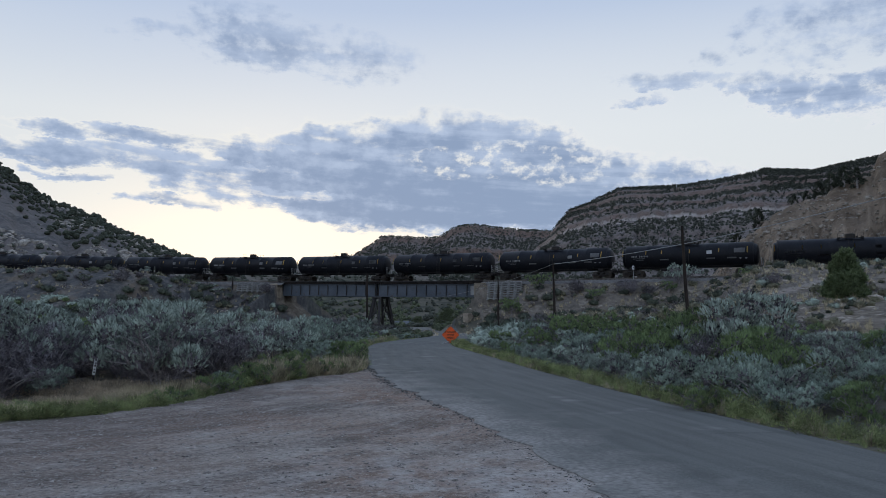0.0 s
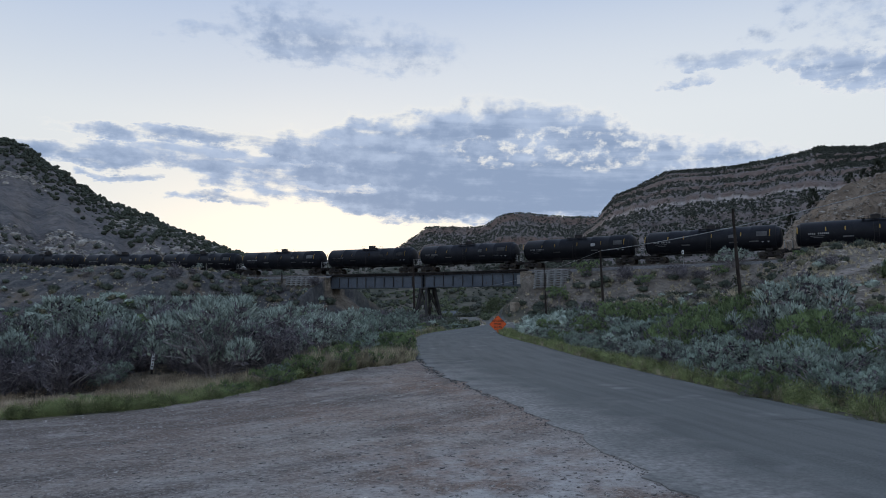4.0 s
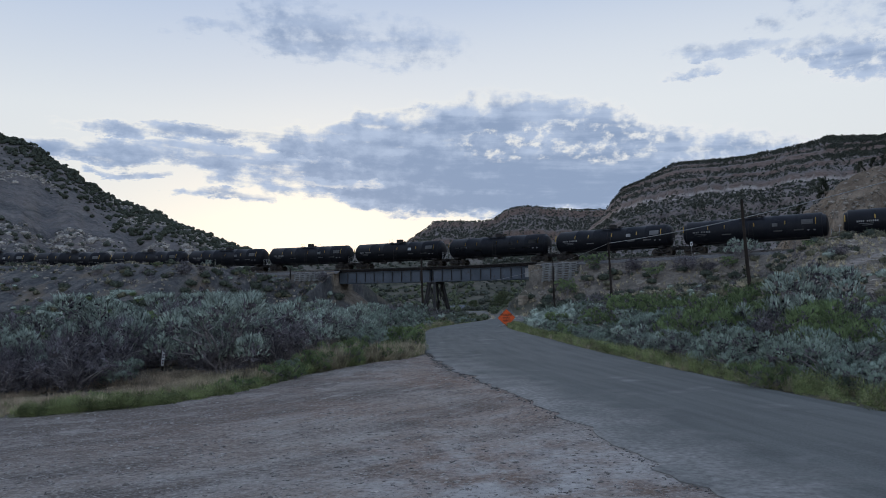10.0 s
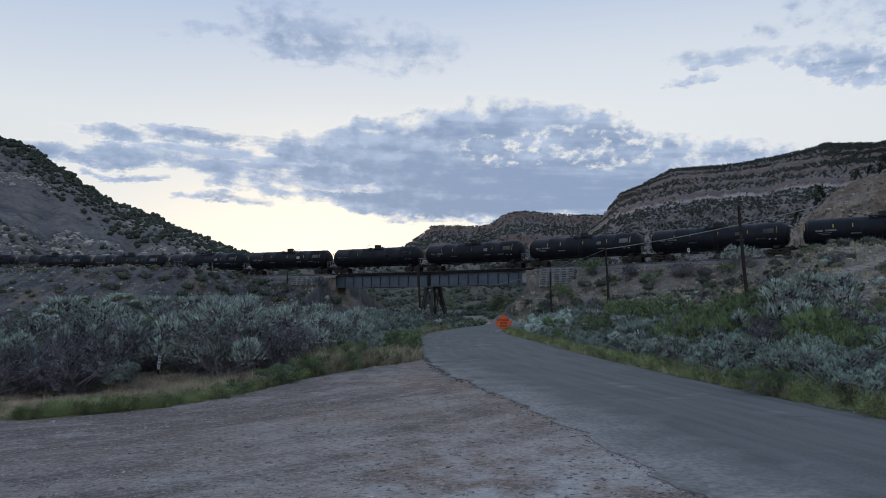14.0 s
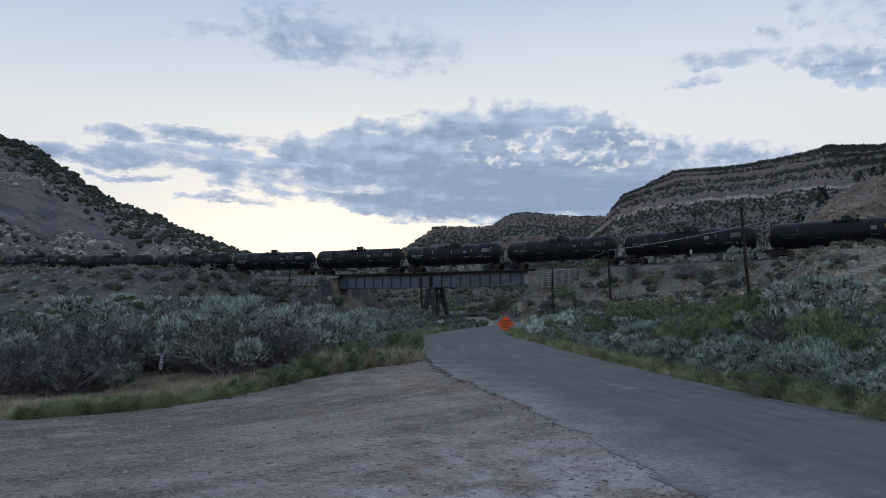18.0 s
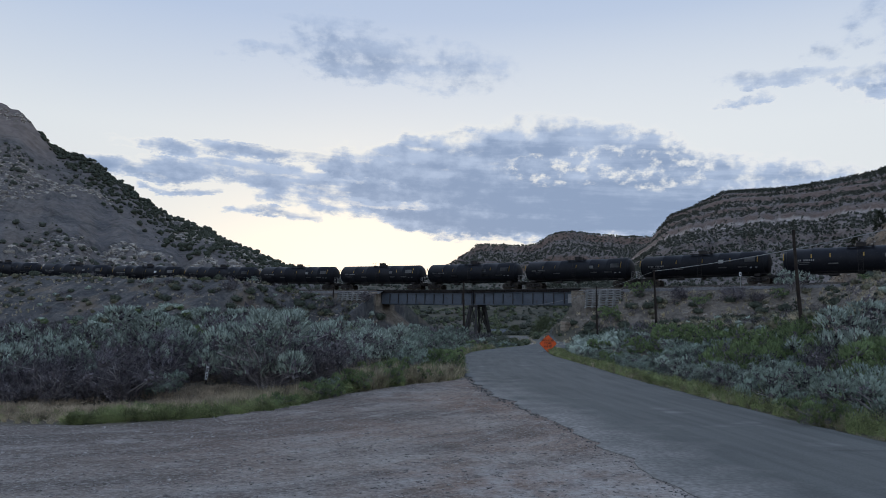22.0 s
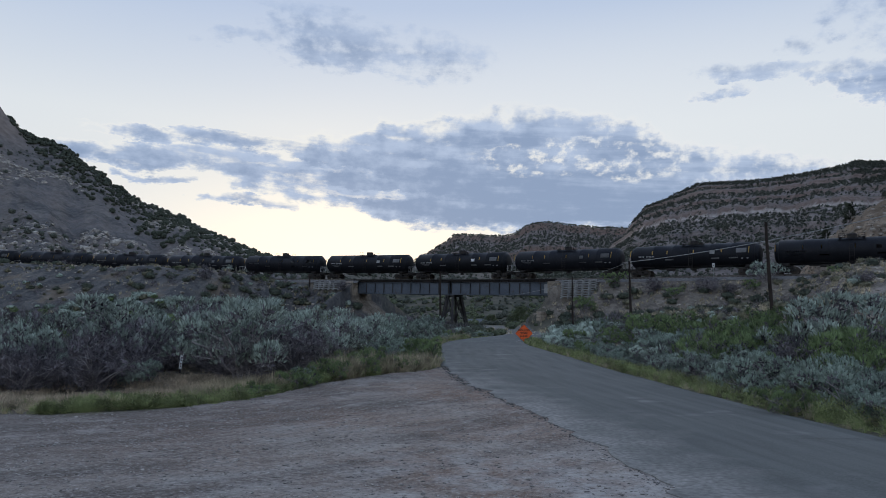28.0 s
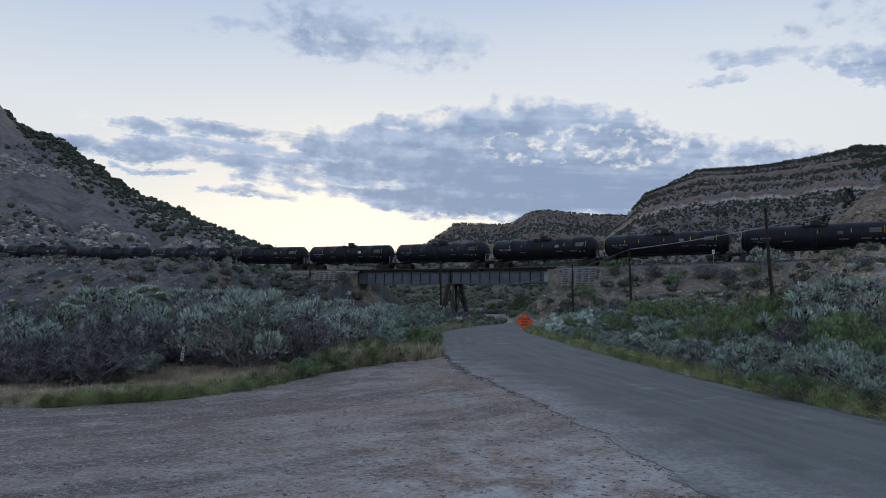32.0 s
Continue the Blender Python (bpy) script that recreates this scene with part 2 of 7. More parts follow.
def leaf_material(name, c1, c2, trans=0.12):
    mat = bpy.data.materials.new(name)
    mat.use_nodes = True
    nt = mat.node_tree
    N, L = nt.nodes.new, nt.links.new
    p = nt.nodes["Principled BSDF"]
    geo, info = N("ShaderNodeNewGeometry"), N("ShaderNodeObjectInfo")
    a = N("ShaderNodeMix")
    a.data_type = "RGBA"
    a.inputs[6].default_value, a.inputs[7].default_value = (*c1, 1), (*c2, 1)
    soft = N("ShaderNodeMapRange")
    L(geo.outputs["Random Per Island"], soft.inputs[0])
    soft.inputs[3].default_value, soft.inputs[4].default_value = 0.22, 0.78
    L(soft.outputs[0], a.inputs[0])
    n = N("ShaderNodeTexNoise")
    L(geo.outputs["Position"], n.inputs["Vector"])
    n.inputs["Scale"].default_value, n.inputs["Detail"].default_value = 2.6, 3
    patch = N("ShaderNodeMapRange")
    L(n.outputs[0], patch.inputs[0])
    for i, v in ((1, 0.36), (2, 0.64), (3, -0.08), (4, 0.95)):
        patch.inputs[i].default_value = v
    b = N("ShaderNodeMix")
    b.data_type, b.blend_type = "RGBA", "MULTIPLY"
    b.inputs[0].default_value = 1
    r = N("ShaderNodeMath")
    r.operation = "MULTIPLY_ADD"
    L(info.outputs["Random"], r.inputs[0])
    r.inputs[1].default_value, r.inputs[2].default_value = 0.5, 0.45
    q = N("ShaderNodeMath")
    L(r.outputs[0], q.inputs[0])
    L(patch.outputs[0], q.inputs[1])
    q.operation = "ADD"
    c = N("ShaderNodeCombineColor")
    for s in c.inputs:
        L(q.outputs[0], s)
    L(a.outputs[2], b.inputs[6])
    L(c.outputs[0], b.inputs[7])
    L(b.outputs[2], p.inputs["Base Color"])
    p.inputs["Roughness"].default_value = 0.75
    p.inputs["Specular IOR Level"].default_value = 0.2
    tr = N("ShaderNodeBsdfTranslucent")
    L(b.outputs[2], tr.inputs[0])
    ms = N("ShaderNodeMixShader")
    ms.inputs[0].default_value = trans
    L(p.outputs[0], ms.inputs[1])
    L(tr.outputs[0], ms.inputs[2])
    L(ms.outputs[0], nt.nodes["Material Output"].inputs[0])
    return mat


def ground_material():
    """Soil, gravel, shale, talus and banded rock by zone weights kept on the sheet (zone_a: gravel, shale, talus; zone_b: tan bluff, strata, green)."""
    mat = bpy.data.materials.new("canyon_ground")
    mat.use_nodes = True
    nt = mat.node_tree
    N, L = nt.nodes.new, nt.links.new
    p = nt.nodes["Principled BSDF"]
    pos = N("ShaderNodeNewGeometry").outputs["Position"]

    def noise_node(s, d, vec=pos, rough=0.55):
        n = N("ShaderNodeTexNoise")
        L(vec, n.inputs["Vector"])
        n.inputs["Scale"].default_value, n.inputs["Detail"].default_value, n.inputs["Roughness"].default_value = s, d, rough
        return n.outputs[0]

    def mixc(f, a, b, kind="MIX"):
        n = N("ShaderNodeMix")
        n.data_type, n.blend_type = "RGBA", kind
        if isinstance(f, (int, float)):
            n.inputs[0].default_value = f
        else:
            L(f, n.inputs[0])
        for s, x in ((n.inputs[6], a), (n.inputs[7], b)):
            if isinstance(x, tuple):
                s.default_value = (*x, 1)
            else:
                L(x, s)
        return n.outputs[2]

    def rng(x, a, b, lo=0.0, hi=1.0):
        n = N("ShaderNodeMapRange")
        L(x, n.inputs[0])
        for i, v in enumerate((a, b, lo, hi)):
            n.inputs[i + 1].default_value = v
        return n.outputs[0]

    def mul(a, b, op="MULTIPLY"):
        n = N("ShaderNodeMath")
        n.operation = op
        for s, v in zip(n.inputs, (a, b)):
            if isinstance(v, (int, float)):
                s.default_value = v
            else:
                L(v, s)
        return n.outputs[0]

    def zone(name):
        a = N("ShaderNodeAttribute")
        a.attribute_name = name
        s = N("ShaderNodeSeparateColor")
        L(a.outputs["Color"], s.inputs[0])
        return s.outputs

    ga, gb, gc = zone("zone_a"), zone("zone_b"), zone("zone_c")
    n_s, n_m, n_l, n_xl = noise_node(9.0, 6, rough=0.7), noise_node(1.3, 6), noise_node(0.22, 5), noise_node(0.035, 5)
    n_peb = noise_node(38.0, 3, rough=0.6)
    # tyre tracks: drawn out along arcs by which cars leave the road
    place_ = N("ShaderNodeSeparateXYZ")
    L(pos, place_.inputs[0])
    ax, ay = mul(place_.outputs[0], 12.4, "ADD"), mul(place_.outputs[1], -18.5, "ADD")
    ring = mul(mul(mul(ax, ax), mul(ay, ay), "ADD"), 0.5, "POWER")
    turn = mul(ax, ay, "ARCTAN2")
    arc = N("ShaderNodeCombineXYZ")
    L(mul(ring, 1.0), arc.inputs[0])
    L(mul(turn, 2.2), arc.inputs[1])
    n_rut, n_tread = noise_node(0.7, 5, arc.outputs[0]), noise_node(2.3, 5, arc.outputs[0], 0.62)
    n_rub, n_grit = noise_node(0.5, 9, rough=0.78), noise_node(17.0, 5, rough=0.8)

    soil = mixc(rng(n_m, 0.35, 0.65), (0.150, 0.127, 0.103), (0.270, 0.226, 0.176))
    soil = mixc(rng(n_rub, 0.535, 0.60, 0.0, 0.6), soil, (0.33, 0.29, 0.24))
    soil = mixc(rng(n_rub, 0.465, 0.40, 0.0, 0.6), soil, (0.060, 0.050, 0.040))
    gravel = mixc(rng(n_rut, 0.43, 0.57), (0.150, 0.125, 0.110), (0.345, 0.292, 0.250))
    packed = rng(place_.outputs[0], -0.5, -7.0, 0.0, 0.8)
    gravel = mixc(mul(packed, rng(n_l, 0.35, 0.6, 0.4, 1.0)), gravel, (0.150, 0.130, 0.116))
    ruddy = mul(rng(place_.outputs[0], -6.0, -1.5, 0.25, 1.0), rng(n_l, 0.42, 0.56, 0.0, 0.8))
    gravel = mixc(ruddy, gravel, (0.270, 0.178, 0.132))
    gravel = mixc(rng(n_tread, 0.53, 0.66, 0.0, 0.6), gravel, (0.40, 0.365, 0.33))
    gravel = mixc(rng(n_tread, 0.46, 0.34, 0.0, 0.65), gravel, (0.125, 0.106, 0.096))
    gravel = mixc(rng(n_m, 0.53, 0.66, 0.0, 0.42), gravel, (0.130, 0.104, 0.090))
    gravel = mixc(rng(n_m, 0.46, 0.34, 0.0, 0.38), gravel, (0.40, 0.36, 0.32))
    chalk = mul(gc[2], rng(n_m, 0.60, 0.42))
    gravel = mixc(chalk, gravel, (0.46, 0.435, 0.41))
    gravel = mixc(rng(n_grit, 0.53, 0.64, 0.0, 0.7), gravel, (0.50, 0.465, 0.425))
    gravel = mixc(rng(n_grit, 0.46, 0.35, 0.0, 0.75), gravel, (0.075, 0.065, 0.060))
    gravel = mixc(rng(n_peb, 0.55, 0.70, 0.0, 0.6), gravel, (0.42, 0.39, 0.36))
    shale = mixc(rng(n_m, 0.35, 0.65), (0.060, 0.063, 0.067), (0.125, 0.122, 0.119))
    shale = mixc(rng(n_l, 0.53, 0.64, 0.0, 0.8), shale, (0.205, 0.162, 0.120))
    wash = N("ShaderNodeMapping")
    L(pos, wash.inputs[0])
    wash.inputs["Scale"].default_value = (0.55, 0.07, 0.10)
    n_wash = noise_node(1.0, 6, wash.outputs[0], 0.62)
    shale = mixc(rng(n_wash, 0.50, 0.62, 0.0, 0.5), shale, (0.205, 0.190, 0.172))
    shale = mixc(rng(n_wash, 0.48, 0.36, 0.0, 0.55), shale, (0.078, 0.080, 0.084))
    shale = mixc(rng(n_rub, 0.54, 0.62, 0.0, 0.3), shale, (0.35, 0.315, 0.27))
    shale = mixc(rng(n_rub, 0.45, 0.39, 0.0, 0.3), shale, (0.05, 0.047, 0.043))
    talus = mixc(rng(n_l, 0.35, 0.65), (0.088, 0.094, 0.100), (0.160, 0.155, 0.146))
    talus = mixc(rng(n_xl, 0.50, 0.60, 0.0, 0.7), talus, (0.190, 0.165, 0.132))
    talus = mixc(gc[2], talus, (0.100, 0.109, 0.120))
    talus = mixc(rng(n_rub, 0.525, 0.585, 0.0, 0.7), talus, (0.27, 0.245, 0.212))
    talus = mixc(rng(n_rub, 0.47, 0.41, 0.0, 0.8), talus, (0.042, 0.043, 0.040))
    bluff = mixc(rng(n_l, 0.38, 0.62), (0.150, 0.112, 0.080), (0.290, 0.225, 0.165))
    bluff = mixc(rng(n_rub, 0.53, 0.62, 0.0, 0.55), bluff, (0.36, 0.285, 0.205))
    bluff = mixc(rng(n_rub, 0.46, 0.39, 0.0, 0.6), bluff, (0.085, 0.064, 0.046))

    # rock beds: bands by height, wavering
    sep = N("ShaderNodeSeparateXYZ")
    L(pos, sep.inputs[0])
    zb = mul(sep.outputs[2], mul(n_xl, 14.0), "ADD")
    band = N("ShaderNodeCombineXYZ")
    L(mul(zb, 0.11), band.inputs[2])
    L(mul(sep.outputs[0], 0.004), band.inputs[0])
    nb = noise_node(1.6, 4, band.outputs[0], 0.6)
    # bed colours shifted towards cool grey, with the mesa's distance haze painted in
    strata = mixc(rng(nb, 0.36, 0.5), (0.138, 0.128, 0.125), (0.222, 0.184, 0.166))
    strata = mixc(rng(nb, 0.58, 0.66), strata, (0.215, 0.190, 0.176))
    strata = mixc(rng(n_l, 0.45, 0.65, 0.0, 0.7), strata, (0.125, 0.119, 0.115))
    n_mid = noise_node(0.11, 8, rough=0.78)
    strata = mixc(rng(n_mid, 0.53, 0.60, 0.0, 0.6), strata, (0.30, 0.262, 0.235))
    strata = mixc(rng(n_mid, 0.48, 0.42, 0.0, 0.8), strata, (0.060, 0.058, 0.052))
    green = mixc(rng(n_l, 0.38, 0.62), (0.050, 0.056, 0.040), (0.118, 0.114, 0.082))

    col = soil
    cliff = mixc(rng(n_l, 0.4, 0.6), (0.150, 0.106, 0.086), (0.225, 0.165, 0.138))
    white = mixc(rng(n_l, 0.4, 0.6), (0.34, 0.30, 0.265), (0.44, 0.395, 0.35))
    for w, c in ((ga[0], gravel), (ga[1], shale), (ga[2], talus), (gb[0], bluff), (gb[1], strata), (gb[2], green), (gc[0], cliff), (gc[1], white)):
        col = mixc(w, col, c)
    g = N("ShaderNodeCombineColor")
    gr = rng(n_s, 0.25, 0.75, 0.75, 1.25)
    for s in g.inputs:
        L(gr, s)
    col = mixc(1.0, col, g.outputs[0], "MULTIPLY")
    L(col, p.inputs["Base Color"])
    p.inputs["Roughness"].default_value = 0.95
    p.inputs["Specular IOR Level"].default_value = 0.15
    b1, b2 = N("ShaderNodeBump"), N("ShaderNodeBump")
    b1.inputs["Strength"].default_value, b1.inputs["Distance"].default_value = 0.6, 0.35
    L(n_m, b1.inputs["Height"])
    b2.inputs["Strength"].default_value, b2.inputs["Distance"].default_value = 0.7, 0.05
    L(n_s, b2.inputs["Height"])
    b3 = N("ShaderNodeBump")
    b3.inputs["Strength"].default_value, b3.inputs["Distance"].default_value = 0.55, 1.6
    L(n_l, b3.inputs["Height"])
    L(b3.outputs[0], b1.inputs["Normal"])
    L(b1.outputs[0], b2.inputs["Normal"])
    L(b2.outputs[0], p.inputs["Normal"])
    return mat


M_GROUND = ground_material()
M_ASPHALT = material("worn_asphalt", (0.107, 0.112, 0.107), (0.136, 0.141, 0.132), 0.35, 0.88, 0.35, fine=42.0, spots=((0.205, 0.205, 0.196), 0.1))


def dusty_edge(mat):
    """Grit and dust drift over the paving where the sheet's dust weight is high."""
    nt = mat.node_tree
    N, L = nt.nodes.new, nt.links.new
    p = nt.nodes["Principled BSDF"]
    old = p.inputs["Base Color"].links[0].from_socket
    at = N("ShaderNodeAttribute")
    at.attribute_name = "dust"
    pos = N("ShaderNodeNewGeometry").outputs["Position"]
    n1, n2, n3 = N("ShaderNodeTexNoise"), N("ShaderNodeTexNoise"), N("ShaderNodeTexNoise")
    for n, s, d in ((n1, 1.1, 6), (n2, 15.0, 6), (n3, 1.0, 7)):
        n.inputs["Scale"].default_value, n.inputs["Detail"].default_value = s, d
    L(pos, n1.inputs["Vector"])
    L(pos, n2.inputs["Vector"])
    # wear drawn out along the lanes
    lane, split, along = N("ShaderNodeAttribute"), N("ShaderNodeSeparateXYZ"), N("ShaderNodeCombineXYZ")
    lane.attribute_name = "lane"
    L(pos, split.inputs[0])
    across, far = N("ShaderNodeMath"), N("ShaderNodeMath")
    across.operation = far.operation = "MULTIPLY"
    L(lane.outputs["Fac"], across.inputs[0])
    L(split.outputs[1], far.inputs[0])
    across.inputs[1].default_value, far.inputs[1].default_value = 9.0, 0.22
    L(across.outputs[0], along.inputs[0])
    L(far.outputs[0], along.inputs[1])
    L(along.outputs[0], n3.inputs["Vector"])
    grit = N("ShaderNodeMix")
    grit.data_type = "RGBA"
    grit.inputs[6].default_value, grit.inputs[7].default_value = (0.130, 0.122, 0.112, 1), (0.44, 0.42, 0.39, 1)
    crisp = N("ShaderNodeMapRange")
    L(n2.outputs[0], crisp.inputs[0])
    crisp.inputs[1].default_value, crisp.inputs[2].default_value = 0.22, 0.78
    L(crisp.outputs[0], grit.inputs[0])
    w = N("ShaderNodeMath")
    w.operation = "MULTIPLY_ADD"
    L(n1.outputs[0], w.inputs[0])
    w.inputs[1].default_value = 1.5
    L(at.outputs["Fac"], w.inputs[2])
    r = N("ShaderNodeMapRange")
    L(w.outputs[0], r.inputs[0])
    r.inputs[1].default_value, r.inputs[2].default_value, r.inputs[4].default_value = 1.05, 1.8, 0.85
    streak = N("ShaderNodeMapRange")
    L(n3.outputs[0], streak.inputs[0])
    for i, v in ((1, 0.35), (2, 0.65), (3, 0.86), (4, 1.14)):
        streak.inputs[i].default_value = v
    c = N("ShaderNodeCombineColor")
    for s in c.inputs:
        L(streak.outputs[0], s)
    a = N("ShaderNodeMix")
    a.data_type, a.blend_type = "RGBA", "MULTIPLY"
    a.inputs[0].default_value = 1
    L(old, a.inputs[6])
    L(c.outputs[0], a.inputs[7])
    b = N("ShaderNodeMix")
    b.data_type = "RGBA"
    L(r.outputs[0], b.inputs[0])
    L(a.outputs[2], b.inputs[6])
    L(grit.outputs[2], b.inputs[7])
    L(b.outputs[2], p.inputs["Base Color"])


dusty_edge(M_ASPHALT)
# crumb colour darkened to stand in for shadow along the broken paving lip
M_SHADED_CRUMB = material("shade_dark_asphalt_crumb", (0.048, 0.048, 0.049), (0.15, 0.147, 0.142), 3.0, 0.95, 0.2, per_island=0.4)
M_CRACK = material("tar_crack", (0.02, 0.02, 0.02), (0.03, 0.03, 0.03), 3.0, 0.7, 0.1)
M_TANK = material("black_tank_paint", (0.009, 0.010, 0.014), (0.015, 0.016, 0.021), 0.8, 0.48, 0.04, fine=9.0, spots=((0.026, 0.027, 0.031), 0.2), per_object=0.2, object_space=True, spec=0.2)
M_STEEL = material("grimy_black_steel", (0.018, 0.016, 0.015), (0.035, 0.028, 0.024), 1.5, 0.7, 0.1, fine=15.0)
M_WHEEL = material("worn_wheel_steel", (0.05, 0.042, 0.036), (0.09, 0.075, 0.06), 3.0, 0.55, 0.1, metal=0.6)
M_RAIL = material("rail_steel", (0.10, 0.08, 0.065), (0.20, 0.18, 0.16), 1.0, 0.5, 0.05, metal=0.5)
M_WHITE = material("white_stencil", (0.24, 0.24, 0.245), (0.38, 0.38, 0.375), 2.0, 0.6, 0.0)
M_GREY = material("grey_stencil", (0.13, 0.13, 0.135), (0.20, 0.20, 0.20), 2.0, 0.6, 0.0)
M_YELLOW = material("yellow_reflector", (0.42, 0.27, 0.05), (0.55, 0.36, 0.07), 2.0, 0.5, 0.0)
M_GIRDER = material("weathered_grey_girder_paint", (0.070, 0.088, 0.112), (0.112, 0.134, 0.166), 0.6, 0.6, 0.08, fine=12.0, spots=((0.075, 0.062, 0.055), 0.2))
M_DARKIRON = material("dark_riveted_iron", (0.025, 0.024, 0.025), (0.05, 0.045, 0.042), 1.0, 0.65, 0.1)
M_TIE = material("creosoted_timber", (0.040, 0.030, 0.024), (0.085, 0.066, 0.052), 1.5, 0.9, 0.3)
M_DECK = material("blackened_deck_timber", (0.016, 0.014, 0.013), (0.038, 0.031, 0.028), 1.5, 0.9, 0.3)
M_STONE = material("tan_sandstone_block", (0.26, 0.215, 0.165), (0.40, 0.34, 0.27), 1.1, 0.9, 0.4, fine=10.0, per_object=0.2)
M_CONCRETE = material("pale_concrete_crib", (0.27, 0.27, 0.265), (0.38, 0.38, 0.37), 1.2, 0.85, 0.25, per_object=0.15)
M_BALLAST = material("grey_ballast", (0.12, 0.115, 0.11), (0.24, 0.23, 0.22), 3.0, 0.95, 0.8, fine=14.0)
M_POLE = material("dark_weathered_pole", (0.022, 0.017, 0.014), (0.048, 0.036, 0.029), 1.6, 0.9, 0.4)
M_CABLE = material("pale_cable", (0.30, 0.30, 0.30), (0.40, 0.40, 0.39), 2.0, 0.6, 0.0)
M_ORANGE = material("orange_sign_sheet", (0.85, 0.115, 0.018), (0.95, 0.15, 0.025), 0.7, 0.45, 0.02)
M_BLACK = material("black_ink", (0.03, 0.012, 0.008), (0.04, 0.015, 0.01), 2.0, 0.6, 0.0)
M_METAL = material("galvanised_metal", (0.35, 0.35, 0.36), (0.48, 0.48, 0.48), 3.0, 0.45, 0.05, metal=0.7)
M_PLASTIC = material("white_marker_plastic", (0.62, 0.63, 0.64), (0.78, 0.78, 0.78), 2.0, 0.5, 0.0)
M_ROCK = material("broken_sandstone", (0.23, 0.20, 0.165), (0.42, 0.37, 0.31), 0.4, 0.95, 0.4, fine=6.0, per_island=0.3)
M_GREYROCK = material("grey_talus_rock", (0.23, 0.215, 0.195), (0.50, 0.455, 0.395), 0.4, 0.95, 0.4, fine=5.0, per_island=0.35)
M_PEBBLE = material("loose_gravel", (0.15, 0.13, 0.118), (0.38, 0.35, 0.32), 3.0, 0.95, 0.2, per_island=0.6)
M_BARK = material("grey_sage_bark", (0.26, 0.235, 0.23), (0.50, 0.465, 0.46), 5.0, 0.95, 0.4, fine=40.0)
M_SAGE = leaf_material("sage_leaf", (0.165, 0.200, 0.165), (0.430, 0.495, 0.412), 0.2)
M_PALESAGE = leaf_material("pale_sage_leaf", (0.135, 0.176, 0.140), (0.300, 0.355, 0.288), 0.2)
M_GREENBUSH = leaf_material("green_rabbitbrush_leaf", (0.085, 0.125, 0.052), (0.215, 0.275, 0.120), 0.25)
M_TWIG = leaf_material("bare_twig", (0.072, 0.064, 0.070), (0.225, 0.203, 0.216), 0.02)
M_BANKBRUSH = leaf_material("dull_bank_brush", (0.070, 0.070, 0.044), (0.200, 0.186, 0.122), 0.1)
M_CREST = leaf_material("tan_olive_brush", (0.105, 0.100, 0.070), (0.230, 0.212, 0.155), 0.1)
M_VALLEY = leaf_material("valley_tree_leaf", (0.065, 0.082, 0.048), (0.160, 0.180, 0.105), 0.15)
M_JUNIPER = leaf_material("juniper_leaf", (0.034, 0.041, 0.030), (0.092, 0.104, 0.074), 0.1)
# juniper leaf made lighter in colour to paint in distance haze
M_HAZED_LEAF = leaf_material("hazed_far_leaf", (0.048, 0.054, 0.044), (0.112, 0.122, 0.096), 0.1)
M_CEDAR = leaf_material("green_cedar_leaf", (0.068, 0.092, 0.046), (0.175, 0.215, 0.110), 0.1)
M_CHEAT = leaf_material("tan_cheatgrass", (0.250, 0.198, 0.140), (0.560, 0.465, 0.345), 0.45)
M_GRASS = leaf_material("green_verge_grass", (0.195, 0.245, 0.098), (0.460, 0.495, 0.235), 0.45)
M_DRYGRASS = leaf_material("dry_straw_grass", (0.320, 0.275, 0.190), (0.620, 0.545, 0.385), 0.45)
M_SIDING = material("pale_siding", (0.34, 0.35, 0.36), (0.42, 0.43, 0.44), 1.0, 0.7, 0.1)
M_ROOF = material("grey_roof", (0.10, 0.115, 0.135), (0.14, 0.155, 0.175), 1.0, 0.6, 0.1)
M_GLASS = material("dark_window_glass", (0.02, 0.02, 0.025), (0.03, 0.03, 0.035), 1.0, 0.15, 0.0)


# ---- building helpers ----
def part(name, bm, mat, parent=None, label="", at=None):
    me = bpy.data.meshes.new(name)
    bm.to_mesh(me)
    bm.free()
    me.materials.append(mat)
    ob = new(name, me)
    if parent:
        ob.parent = parent
    if at is not None:
        ob.matrix_basis = at
    return tagged(ob, label) if label else ob


def share(name, me, parent, at):
    ob = new(name, me)
    ob.parent, ob.matrix_basis = parent, at
    return ob


def arrays(name, verts, faces, mat, parent=None, smooth=False):
    """One mesh from vertex and face arrays (faces all of one size)."""
    me = bpy.data.meshes.new(name)
    verts, faces = np.asarray(verts, np.float32), np.asarray(faces, np.int32)
    k = faces.shape[1]
    me.vertices.add(len(verts))
    me.vertices.foreach_set("co", verts.ravel())
    me.loops.add(faces.size)
    me.loops.foreach_set("vertex_index", faces.ravel())
    me.polygons.add(len(faces))
    me.polygons.foreach_set("loop_start", np.arange(0, faces.size, k, dtype=np.int32))
    me.polygons.foreach_set("use_smooth", np.full(len(faces), smooth))
    me.update(calc_edges=True)
    me.materials.append(mat)
    ob = new(name, me)
    if parent:
        ob.parent = parent
    return ob


def empty(name, m=None):
    ob = new(name)
    if m is not None:
        ob.matrix_basis = m
    return ob


